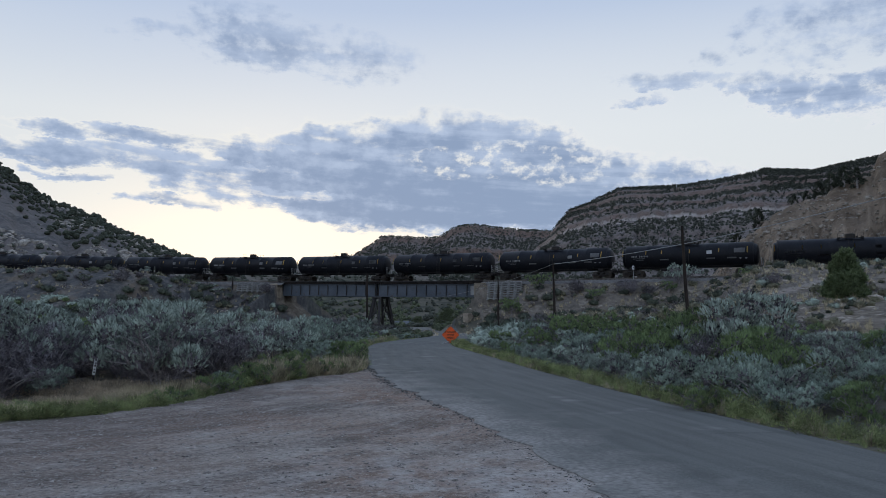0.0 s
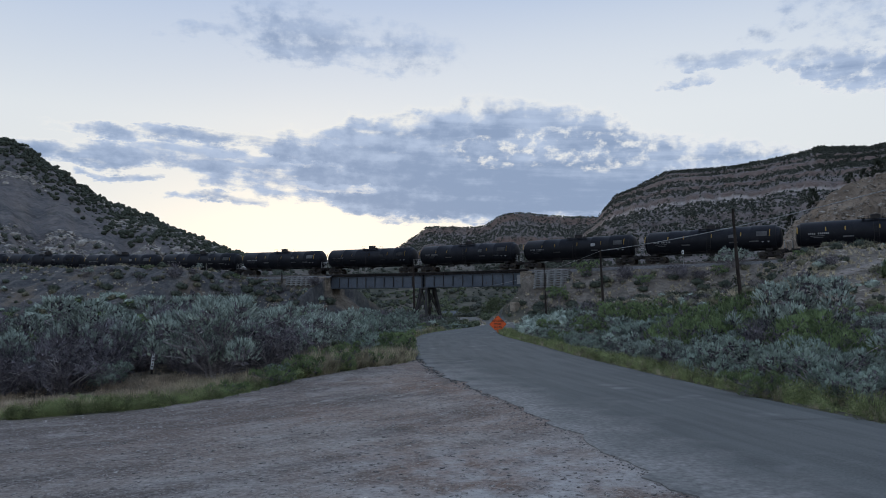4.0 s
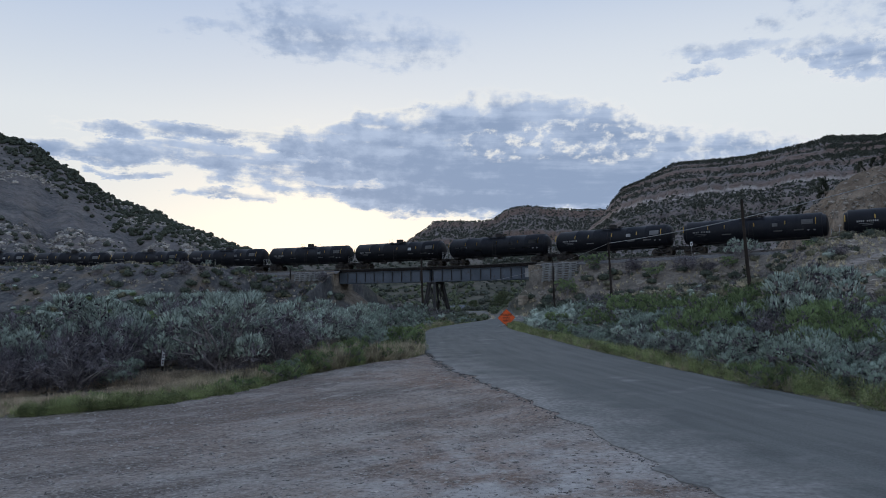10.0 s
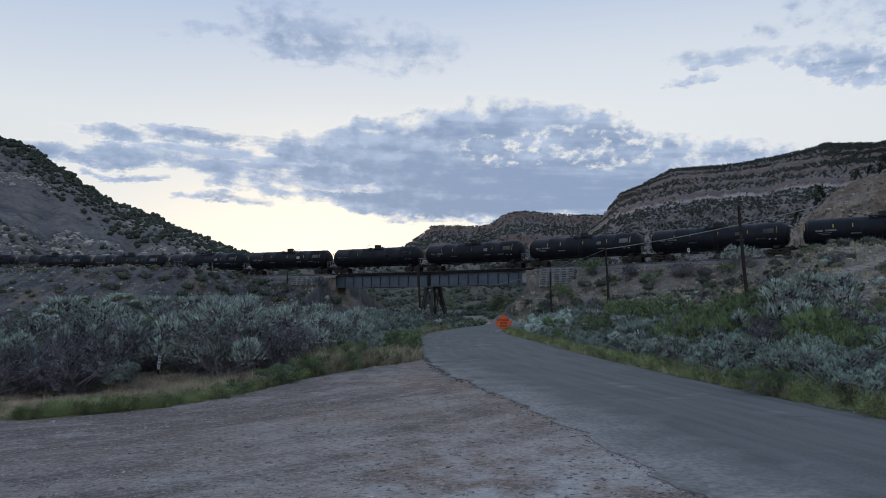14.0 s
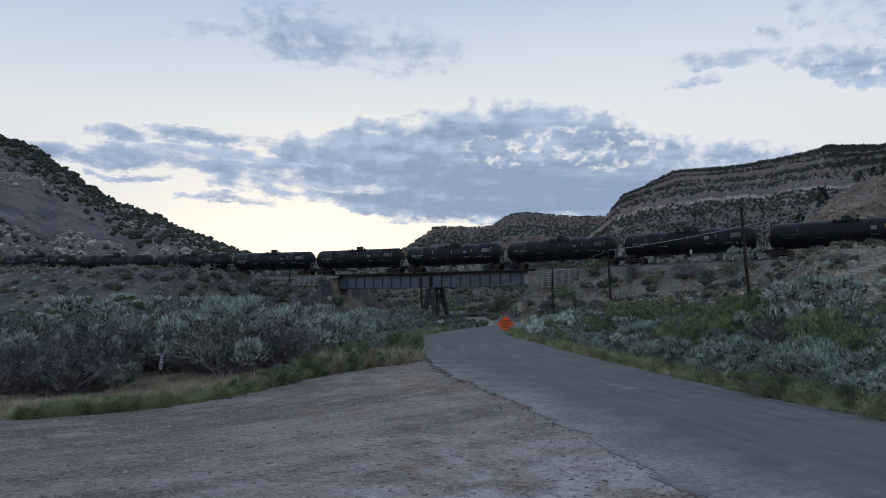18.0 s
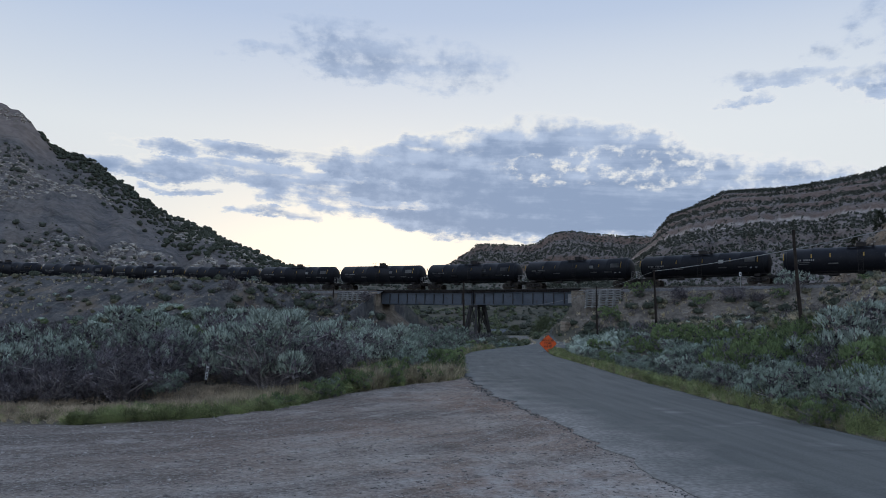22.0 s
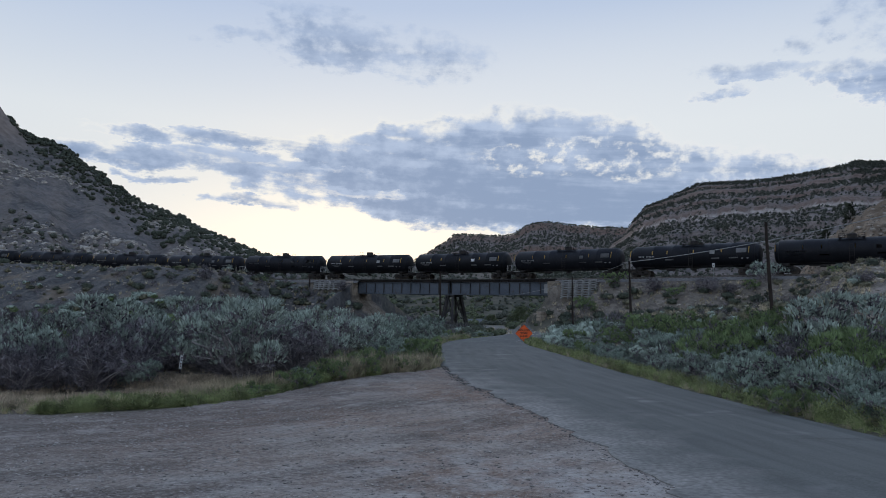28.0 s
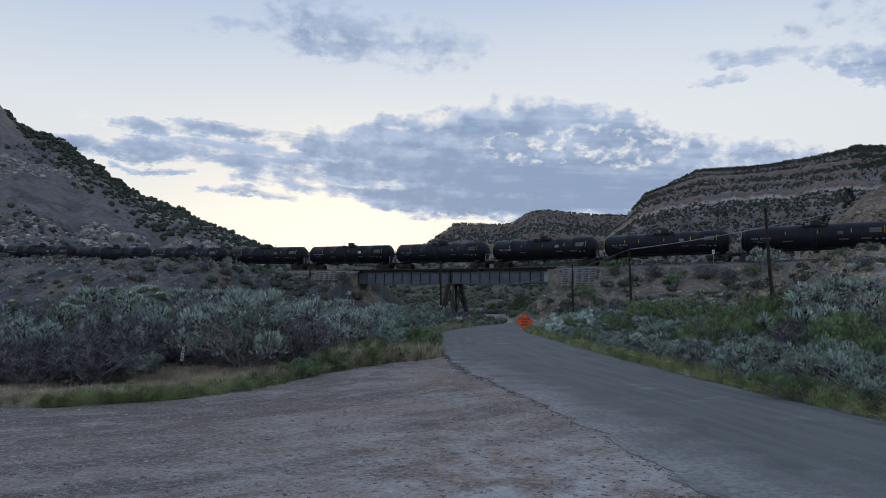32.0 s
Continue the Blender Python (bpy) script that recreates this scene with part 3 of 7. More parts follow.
def add_box(bm, cx, cy, cz, sx, sy, sz, m=None, bevel=0.0):
    r = bmesh.ops.create_cube(bm, size=1.0)["verts"]
    bmesh.ops.scale(bm, vec=(sx, sy, sz), verts=r)
    bmesh.ops.translate(bm, vec=(cx, cy, cz), verts=r)
    if m is not None:
        bmesh.ops.transform(bm, matrix=m, verts=r)
    if bevel:
        bmesh.ops.bevel(bm, geom=list({e for v in r for e in v.link_edges}), offset=bevel, segments=1, affect="EDGES")
    return r


def box(cx, cy, cz, sx, sy, sz, bevel=0.0):
    bm = bmesh.new()
    add_box(bm, cx, cy, cz, sx, sy, sz, None, bevel)
    return bm


def add_bar(bm, a, b, r, seg=6, r2=None):
    a, b = Vector(a), Vector(b)
    d = b - a
    m = Matrix.Translation((a + b) / 2) @ d.to_track_quat("Z", "Y").to_matrix().to_4x4()
    return bmesh.ops.create_cone(bm, cap_ends=True, segments=seg, radius1=r, radius2=r if r2 is None else r2, depth=d.length, matrix=m)["verts"]


def tube(pts, radii, seg=8):
    """One closed tube along the points."""
    bm = bmesh.new()
    rings = []
    for i, p in enumerate(pts):
        d = Vector(pts[min(i + 1, len(pts) - 1)]) - Vector(pts[max(i - 1, 0)])
        q = d.to_track_quat("Z", "Y")
        rings.append([bm.verts.new(Vector(p) + q @ Vector((radii[i] * math.cos(2 * math.pi * k / seg), radii[i] * math.sin(2 * math.pi * k / seg), 0))) for k in range(seg)])
    for a, b in zip(rings, rings[1:]):
        for k in range(seg):
            bm.faces.new((a[k], a[(k + 1) % seg], b[(k + 1) % seg], b[k]))
    bm.faces.new(rings[0][::-1])
    bm.faces.new(rings[-1])
    return bm


def add_beam(bm, a, b, w, h):
    a, b = Vector(a), Vector(b)
    d = b - a
    m = Matrix.Translation((a + b) / 2) @ d.to_track_quat("Z", "Y").to_matrix().to_4x4()
    return add_box(bm, 0, 0, 0, w, h, d.length, m)


def smooth(a, b, x):
    t = np.clip((np.asarray(x, float) - a) / (b - a), 0, 1)
    return t * t * (3 - 2 * t)


def lattice(ix, iy, seed):
    h = (ix * 374761393 + iy * 668265263 + seed * 974634777) & 0xFFFFFFFF
    h = ((h ^ (h >> 13)) * 1274126177) & 0xFFFFFFFF
    return ((h ^ (h >> 16)) & 0xFFFF) / 65535.0


def vnoise(x, y, seed=0):
    x, y = np.asarray(x, float), np.asarray(y, float)
    ix, iy = np.floor(x).astype(np.int64), np.floor(y).astype(np.int64)
    fx, fy = x - ix, y - iy
    fx, fy = fx * fx * (3 - 2 * fx), fy * fy * (3 - 2 * fy)
    a, b = lattice(ix, iy, seed), lattice(ix + 1, iy, seed)
    c, d = lattice(ix, iy + 1, seed), lattice(ix + 1, iy + 1, seed)
    return (a * (1 - fx) + b * fx) * (1 - fy) + (c * (1 - fx) + d * fx) * fy


def fbm(x, y, octaves=4, seed=0):
    """Layered noise about 0, within about -0.5 to 0.5."""
    t, amp, tot = 0.0, 1.0, 0.0
    for i in range(octaves):
        t = t + amp * (vnoise(x * 2**i + 17.3 * i, y * 2**i - 9.1 * i, seed + i) - 0.5)
        tot += amp
        amp *= 0.5
    return t / tot


# ---- the railway line: straight, curve, reverse curve, straight ----
TRACK_X, TRACK_Y, TRACK_TURN = 18.685, 100.098, -0.55642
CURVE_WEST, CURVE_EAST, WEST_END, EAST_END = -0.00341, 0.003969, -170.0, 60.0


def rail_z(s):
    s = np.clip(s, -210, 90)
    return 8.377 - 0.015424 * s + 0.000123 * s * s


def track_at(s):
    """Plan place and turn of the line, s metres along it (rising eastwards)."""
    c = min(max(s, WEST_END), EAST_END)
    k = CURVE_WEST if c < 0 else CURVE_EAST
    a = TRACK_TURN + k * c
    x = TRACK_X + (math.sin(a) - math.sin(TRACK_TURN)) / k
    y = TRACK_Y - (math.cos(a) - math.cos(TRACK_TURN)) / k
    return x + (s - c) * math.cos(a), y + (s - c) * math.sin(a), a


def on_track(s, n=0.0, dz=0.0):
    """Pose on the line: n metres off it towards the road camera's side, dz above the rail."""
    x, y, a = track_at(s)
    return pose(x + n * math.sin(a), y - n * math.cos(a), float(rail_z(s)) + dz, 0, 0, math.degrees(a))


LINE_S = np.arange(-420.0, 320.0, 2.0)
LINE = np.array([track_at(s) for s in LINE_S])


def line_coords(x, y):
    """Distance along the line and distance off it (positive on the camera's side) for arrays of places."""
    x, y = np.asarray(x, float), np.asarray(y, float)
    s_out, n_out = np.zeros(x.shape), np.full(x.shape, -999.0)
    near = np.flatnonzero(np.hypot(x, y) < 430)
    for i in range(0, len(near), 4000):
        q = near[i : i + 4000]
        dx, dy = x[q][:, None] - LINE[None, :, 0], y[q][:, None] - LINE[None, :, 1]
        j = np.argmin(dx * dx + dy * dy, axis=1)
        a = LINE[j, 2]
        ex, ey = x[q] - LINE[j, 0], y[q] - LINE[j, 1]
        s_out[q] = LINE_S[j] + ex * np.cos(a) + ey * np.sin(a)
        n_out[q] = ex * np.sin(a) - ey * np.cos(a)
    return s_out, n_out


LINE_AZ = np.degrees(np.arctan2(LINE[:, 0], LINE[:, 1]))
LINE_R = np.hypot(LINE[:, 0], LINE[:, 1])

# ---- the road and the gravel lot ----
ROAD_Y = np.arange(-70.0, 175.0, 0.5)
ROAD_X = np.interp(ROAD_Y, [-70, -40, -10, 0, 5, 10, 14, 18, 26, 33, 47, 54, 61, 69, 77, 86, 95, 108, 125, 175], [34, 21, 9, 5.6, 4.25, 3.1, 2.4, 1.6, 0.38, -0.65, -2.1, -2.2, -1.4, 0.3, 1.6, 1.4, 0.0, -2.5, -4, -6])
ROAD_X = np.convolve(np.pad(ROAD_X, 8, mode="edge"), np.ones(17) / 17, mode="valid")
ROAD_HALF = np.interp(ROAD_Y, [-70, 8, 14, 20, 40, 60, 175], [2.6, 2.6, 2.7, 2.95, 2.9, 2.6, 2.6])
NARROW = np.interp(ROAD_Y, [5.5, 7.5, 9.5, 11.0], [0.25, 0.21, 0.05, 0.0])
EDGE_W = 2 * NARROW + np.interp(ROAD_Y, [7, 8.8, 10.3, 12.9, 16.6, 20, 23], [0.05, 0.33, 0.50, 0.56, 0.33, 0.10, 0.0])
EDGE_E = np.interp(ROAD_Y, [10, 13.9, 17.2, 21, 26, 32], [-0.25, -0.30, -0.40, -0.42, -0.28, 0.0])
ROAD_X, ROAD_HALF = ROAD_X + (EDGE_W + EDGE_E) / 2, ROAD_HALF - (EDGE_W - EDGE_E) / 2


def road_off(x, y):
    """Metres off the road's centre (positive east) and the road's half width there."""
    return x - np.interp(y, ROAD_Y, ROAD_X), np.interp(y, ROAD_Y, ROAD_HALF)


def lot_mask(x, y):
    edge = np.interp(x, [-60, -40, -14, -10, -7.4, -5.6, -5.1, -3.9, -2.8, 0], [8, 9, 10.8, 11.5, 12.2, 14.8, 18.3, 22.2, 24.8, 27])
    edge = edge + 1.9 * fbm(x * 0.45, x * 0 + 3, 3, 57) * smooth(-2.5, -5.0, x) + 1.1 * fbm(x * 0.9, y * 0.9, 4, 5)
    off, half = road_off(x, y)
    return smooth(0.5, -0.5, y - edge) * smooth(0.6, 0.0, off)


# ---- one sheet of land ----
def hill(az, r, table, toe, crest, foot, power=1.1, back=0.35):
    el = np.interp(az, [t[0] for t in table], [t[1] for t in table])
    top = EYE + crest * np.tan(np.radians(el))
    crest = np.maximum(crest, toe + 25)
    top = EYE + crest * np.tan(np.radians(el))
    foot = np.minimum(foot, EYE + toe * np.tan(np.radians(el - 1.5)))
    u = (r - toe) / (crest - toe)
    z = foot + (top - foot) * np.clip(u, 0, 1) ** power - back * np.maximum(0, r - crest)
    return np.where(u > 0, z, -50.0), np.clip(u, 0, 1.5)


LEFT_HILL = [(-120, 2), (-90, 8), (-70, 12), (-55, 15.0), (-46, 15.8), (-40.9, 15.2), (-38.6, 14.7), (-37.4, 13.4), (-36.4, 12.8), (-33.9, 12.1), (-32, 10.9), (-29.5, 9.3), (-25.3, 7.45), (-19.6, 5.2), (-17, 4.2), (-12, 1.0), (-9, -3)]
BLUFF = [(16, -3), (19.5, 2.5), (22.5, 6.3), (24, 7.4), (26, 8.6), (27.8, 9.0), (29.6, 9.7), (31.0, 10.2), (31.6, 11.5), (33, 12.3), (36, 14), (45, 15), (60, 13), (85, 8), (120, 3)]
MESA = [(-2, 1.0), (4, 4.2), (7, 5.8), (8.56, 7.35), (9.2, 8.2), (10, 9.0), (12.3, 9.9), (13.6, 10.5), (13.8, 10.65), (18.3, 10.6), (23.4, 11.15), (24.3, 11.4), (27.5, 11.0), (31, 11.5), (40, 12), (60, 9), (90, 5), (120, 2)]
FAR_MESA = [(-14, 2), (-9, 4.4), (-6.9, 5.7), (-5.6, 6.5), (-4.95, 7.1), (-1.1, 7.05), (-0.4, 7.15), (0.5, 7.6), (0.75, 7.8), (2.1, 8.05), (8.6, 7.4), (14, 6.5), (25, 5)]


def terrain(x, y, zones=False):
    x, y = np.asarray(x, float), np.asarray(y, float)
    r, az = np.hypot(x, y), np.degrees(np.arctan2(x, y))
    s, n = line_coords(x, y)
    off, half = road_off(x, y)
    wild = smooth(0.3, 3.5, np.abs(off) - half) * (1 - lot_mask(x, y))
    base = 0.010 * np.clip(y, -60, 120)
    base = base + 3.6 * (1 - np.exp(-np.maximum(0, x - 4) / 14)) * smooth(22, 58, y)
    base = base + wild * (0.9 * fbm(x * 0.13, y * 0.13, 4, 3) + 0.1)
    base = base - 0.22 * smooth(0.2, 1.2, np.abs(off) - half) * smooth(3.5, 1.6, np.abs(off) - half) * (1 - lot_mask(x, y))
    bg = 1.2 + 0.012 * np.maximum(0, r - 130) + np.minimum(0.115 * np.maximum(0, r - 235), 42 + 0.022 * (r - 600))
    bg = bg + smooth(190, 300, r) * 16 * fbm(x * 0.014, y * 0.014, 5, 8)
    land = np.where((n < 0) | (r > 300), np.maximum(base, bg), base)

    # embankment, with a berm beside the line to the west and a knoll to the east, and the gap under the bridge
    zr = rail_z(s)
    zf = zr - 0.62
    grade = zf - 0.58 * np.maximum(0, n - 2.6)
    t = smooth(2.8, 7, n)
    rough = fbm(x * 0.2, y * 0.2, 4, 11)
    berm = zf * (1 - t) + (zr + 0.85 + 0.8 * fbm(s * 0.07, n * 0.0 + 3, 3, 2)) * t - 0.46 * np.maximum(0, n - 13)
    knoll = zf * (1 - t) + (zr + 0.55) * t - 0.19 * np.maximum(0, n - 9)
    cam_side = grade + (berm - grade) * smooth(-60.0, -72, s)
    cam_side = cam_side + (knoll - cam_side) * smooth(14, 25, s)
    bank = np.where(n >= 0, cam_side, zf - 0.4 * np.maximum(0, -n - 3.0))
    into = np.minimum(s + 50.8, -14.9 - s)
    bank = bank - np.where(into > 0.0, 2.7 + 0.75 * into, 0)
    bank = bank - 2.35 * smooth(2.9, 3.5, n) * smooth(-6.4, -7.4, s) * smooth(-15.5, -14.5, s) * (into <= 0)
    bank = bank - 1.45 * smooth(2.7, 3.2, n) * smooth(-51.9, -52.6, s) * smooth(-60.2, -58.9, s)
    gul = fbm(s * 0.16, n * 0.03, 4, 19)
    bank = bank + (rough * 1.1 + gul * 2.2 * smooth(-52, -66, s) * smooth(12, 18, n)) * smooth(3, 7, np.abs(n))
    bank = np.where(n > -900, bank, -50)
    z = np.maximum(land, bank)
    on_bank = smooth(-0.5, 0.5, bank - land)

    rt = np.interp(az, LINE_AZ[::-1] if LINE_AZ[0] > LINE_AZ[-1] else LINE_AZ, LINE_R[::-1] if LINE_AZ[0] > LINE_AZ[-1] else LINE_R)
    gully = fbm(az * 0.55 + 0.004 * r, r * 0.006, 5, 21)
    h1, u1 = hill(az, r, LEFT_HILL, rt + 16, np.interp(az, [-90, -45, -30, -17], [520, 430, 390, 330]), 6.0, 1.12)
    h1 = h1 + np.where(u1 > 0, 16 * gully * np.minimum(1, u1 * 4) * np.clip(1.15 - u1, 0.05, 1) + (3.2 * fbm(x * 0.09, y * 0.09, 4, 4) + 1.6 * fbm(x * 0.4, y * 0.4, 3, 44)) * np.minimum(1, u1 * 6), 0)
    cap = smooth(-35.5, -38, az) * smooth(0.78, 0.86, u1) * smooth(1.15, 1.0, u1)
    h1 = h1 + cap * 3.0 * np.round(3 * smooth(0.8, 1.0, u1)) * 0.33
    crest2 = np.interp(az, [16, 25, 32, 60], [135, 128, 122, 160]) + 10 * fbm(az * 0.5, az * 0.1, 3, 6)
    h2, u2 = hill(az, r, BLUFF, rt + 6.5, crest2, 8.0, 0.95, -0.05)
    cut = 0.55 * fbm(az * 1.1, r * 0.012, 4, 31)
    flute = 1 - 2.2 * np.abs(fbm(az * 1.9 + 0.02 * r, r * 0.006, 4, 33))
    h2 = h2 + np.where(u2 > 0, np.minimum(1, u2 * 5) * ((11.0 * cut + 3.4 * (flute - 0.6)) * np.clip(1.2 - u2, 0, 1) + 1.3 * fbm(x * 0.25, y * 0.25, 4, 14) + 1.2 * np.abs(fbm(x * 0.7, y * 0.7, 3, 15))), 0)
    h3, u3 = hill(az, r, MESA, 380.0, 980.0, 18.0, 1.0, 0.02)
    el3 = np.interp(az, [t[0] for t in MESA], [t[1] for t in MESA])
    lin = 18 + (EYE + 980 * np.tan(np.radians(el3)) - 18) * np.clip(u3, 0, 1) ** 0.95 + 26 * fbm(az * 0.6, r * 0.003, 5, 43) * np.minimum(1, u3 * 4) * np.clip(1.02 - u3, 0.02, 0.6) - 16 * np.abs(fbm(az * 1.7, r * 0.0012, 4, 46)) * np.minimum(1, u3 * 4) * np.clip(1.0 - u3, 0, 0.7)
    h3 = np.interp(lin, [0, 18, 70, 73, 100, 104, 124, 126, 150, 153, 168, 170, 186, 300], [0, 18, 68, 74, 98, 106, 123, 128, 148.5, 155, 167, 171.5, 186, 300])
    h3 = np.where(u3 > 0, h3 - 0.03 * np.maximum(0, r - 980), -50)
    h4, u4 = hill(az, r, FAR_MESA, 1250.0, 2150.0, 70.0, 1.0, 0.05)
    wob4 = np.clip(u4 + 0.08 * fbm(az * 0.6, r * 0.001, 5, 51), 0, 1.5)
    step4 = np.interp(wob4, [0, 0.5, 0.6, 0.62, 0.85, 0.9, 0.94, 1.0, 1.5], [0, 0.30, 0.45, 0.56, 0.78, 0.86, 0.97, 1.0, 1.0])
    el4 = np.interp(az, [t[0] for t in FAR_MESA], [t[1] for t in FAR_MESA])
    h4 = np.where(u4 > 0, 70 + (EYE + 2150 * np.tan(np.radians(el4)) - 70) * step4 - 0.05 * np.maximum(0, r - 2150) + 40 * fbm(az * 1.1, r * 0.002, 4, 53) * np.clip(1.0 - u4, 0.02, 0.5), -50)
    z2 = np.maximum.reduce([z, h1, h2, h3, h4])
    if not zones:
        return z2
    far = smooth(140, 260, r) * (n < 0)
    lot = lot_mask(x, y)
    verge = smooth(4.5, 2.0, np.abs(off) - half) * (1 - lot) * (r < 130)
    strip = smooth(6.5, 1.5, y - np.interp(x, [-40, -10, -7.4, -5.6, -5.1, -3.9, -2.8], [9, 11.5, 12.2, 14.8, 18.3, 22.2, 24.8])) * (x < -1) * (y > 5) * (1 - lot)
    top1, top2, top3, top4 = h1 >= z2 - 0.3, h2 >= z2 - 0.3, h3 >= z2 - 0.3, h4 >= z2 - 0.3
    za = np.stack([lot, on_bank * (0.70 * smooth(-10, -45, s) + 0.25) * (np.abs(n) > 3) * smooth(0, 1, 40 - n), top1 * 1.0, np.ones_like(x)], -1)
    cutbank = np.exp(-(((az + 2.0) / 1.3) ** 2) - ((r - 300) / 45) ** 2) * smooth(-0.12, 0.1, fbm(x * 0.05, y * 0.05, 3, 72))
    zb = np.stack([np.maximum(top2 * 1.0, cutbank), np.maximum(np.maximum(top3, top4) * 1.0, far * 0.55), np.clip(np.maximum(np.maximum(verge * 0.7, strip * 0.35), (n < -6) * (r < 560) * (~(top1 | top2 | top3 | top4)) * (0.6 + 1.9 * fbm(x * 0.03, y * 0.03, 4, 93))), 0, 1), np.ones_like(x)], -1)
    zz = z2 + 5 * fbm(az * 0.8, r * 0.002, 4, 95)
    zw = z2 + 2.5 * fbm(az * 0.5, r * 0.001, 3, 98)
    band = lambda q, a, b: (q > a) & (q < b)
    steep3 = top3 & (band(lin, 69, 74) | band(lin, 99, 105) | band(lin, 123, 127) | band(lin, 149, 154) | band(lin, 167, 171))
    pink = np.maximum(steep3 * np.where(lin < 80, 0.25, 0.9), top3 * 0.6 * (band(zz, 103, 111) | band(zz, 144, 160)))
    pink = np.maximum(pink, top4 * 1.0 * (band(wob4, 0.60, 0.62) | band(wob4, 0.90, 0.945)))
    pink = pink * (0.4 + 0.6 * smooth(-0.2, 0.05, fbm(az * 1.6, r * 0.003, 3, 96)))
    pale = top3 * 1.0 * (band(zw, 98.0, 101.5) | (band(zw, 93.0, 94.6) & (fbm(az * 1.5, r * 0.003, 2, 92) > 0.0)))
    pale = np.maximum(pale, top1 * 0.25 * cap)
    pink = np.maximum(pink, top1 * 0.6 * cap)
    path = np.abs(x - np.interp(y, [44, 52, 58, 68], [16.5, 21.5, 26.5, 35.5])) < 0.65 + 0.8 * fbm(x, y, 2, 99)
    za[..., 0] = np.maximum(za[..., 0], path * (y > 44) * (y < 68) * 0.85)
    chalk = lot * np.exp(-(((x - 0.4) / 2.4) ** 2 + ((y - 7.0) / 2.6) ** 2))
    run = top1 * smooth(-0.02, 0.10, fbm(az * 1.9, r * 0.004, 4, 97)) * 0.8
    pale = np.maximum(pale, path * (y > 44) * (y < 68) * 0.4)
    zc = np.stack([pink, pale, np.maximum(chalk, run), np.ones_like(x)], -1)
    return z2, np.clip(za, 0, 1), np.clip(zb, 0, 1), np.clip(zc, 0, 1)


def spot(x, y):
    return float(terrain(np.array([x]), np.array([y]))[0])


def build_ground():
    rs = np.concatenate([[0.0], np.arange(0.8, 7, 0.8), np.arange(7, 30, 0.45), np.arange(30, 90, 0.8), np.arange(90, 165, 0.7), np.arange(165, 440, 2.2), np.arange(440, 1000, 4.0), np.arange(1000, 1250, 12), np.arange(1250, 2170, 8.0), np.array([2200, 2300, 2500, 2900, 3500, 4300])])
    azs = np.concatenate([np.arange(-180, -46, 4.0), np.arange(-46, 38, 0.17), np.arange(38, 180, 4.0)])
    A, R = np.meshgrid(np.radians(azs), rs, indexing="ij")
    x, y = (R * np.sin(A)).ravel(), (R * np.cos(A)).ravel()
    z, za, zb, zc = terrain(x, y, True)
    off, half = road_off(x, y)
    z = z - 0.10 * smooth(0.0, -0.35, np.abs(off) - half + 0.25)
    na, nr = len(azs), len(rs)
    i = np.arange(na)[:, None] * nr + np.arange(nr - 1)[None, :]
    j = ((np.arange(na) + 1) % na)[:, None] * nr + np.arange(nr - 1)[None, :]
    F = np.stack([i, j, j + 1, i + 1], -1).reshape(-1, 4)
    V = np.stack([x, y, z], -1)
    ob = arrays("ground", V, F, M_GROUND, smooth=True)
    for name, w in (("zone_a", za), ("zone_b", zb), ("zone_c", zc)):
        at = ob.data.attributes.new(name, "FLOAT_COLOR", "POINT")
        at.data.foreach_set("color", w.astype(np.float32).ravel())
    tagged(ob, "dry canyon land of gravel, shale banks, talus and banded sandstone mesas", "ground", kind="structure")
    return ob


build_ground()


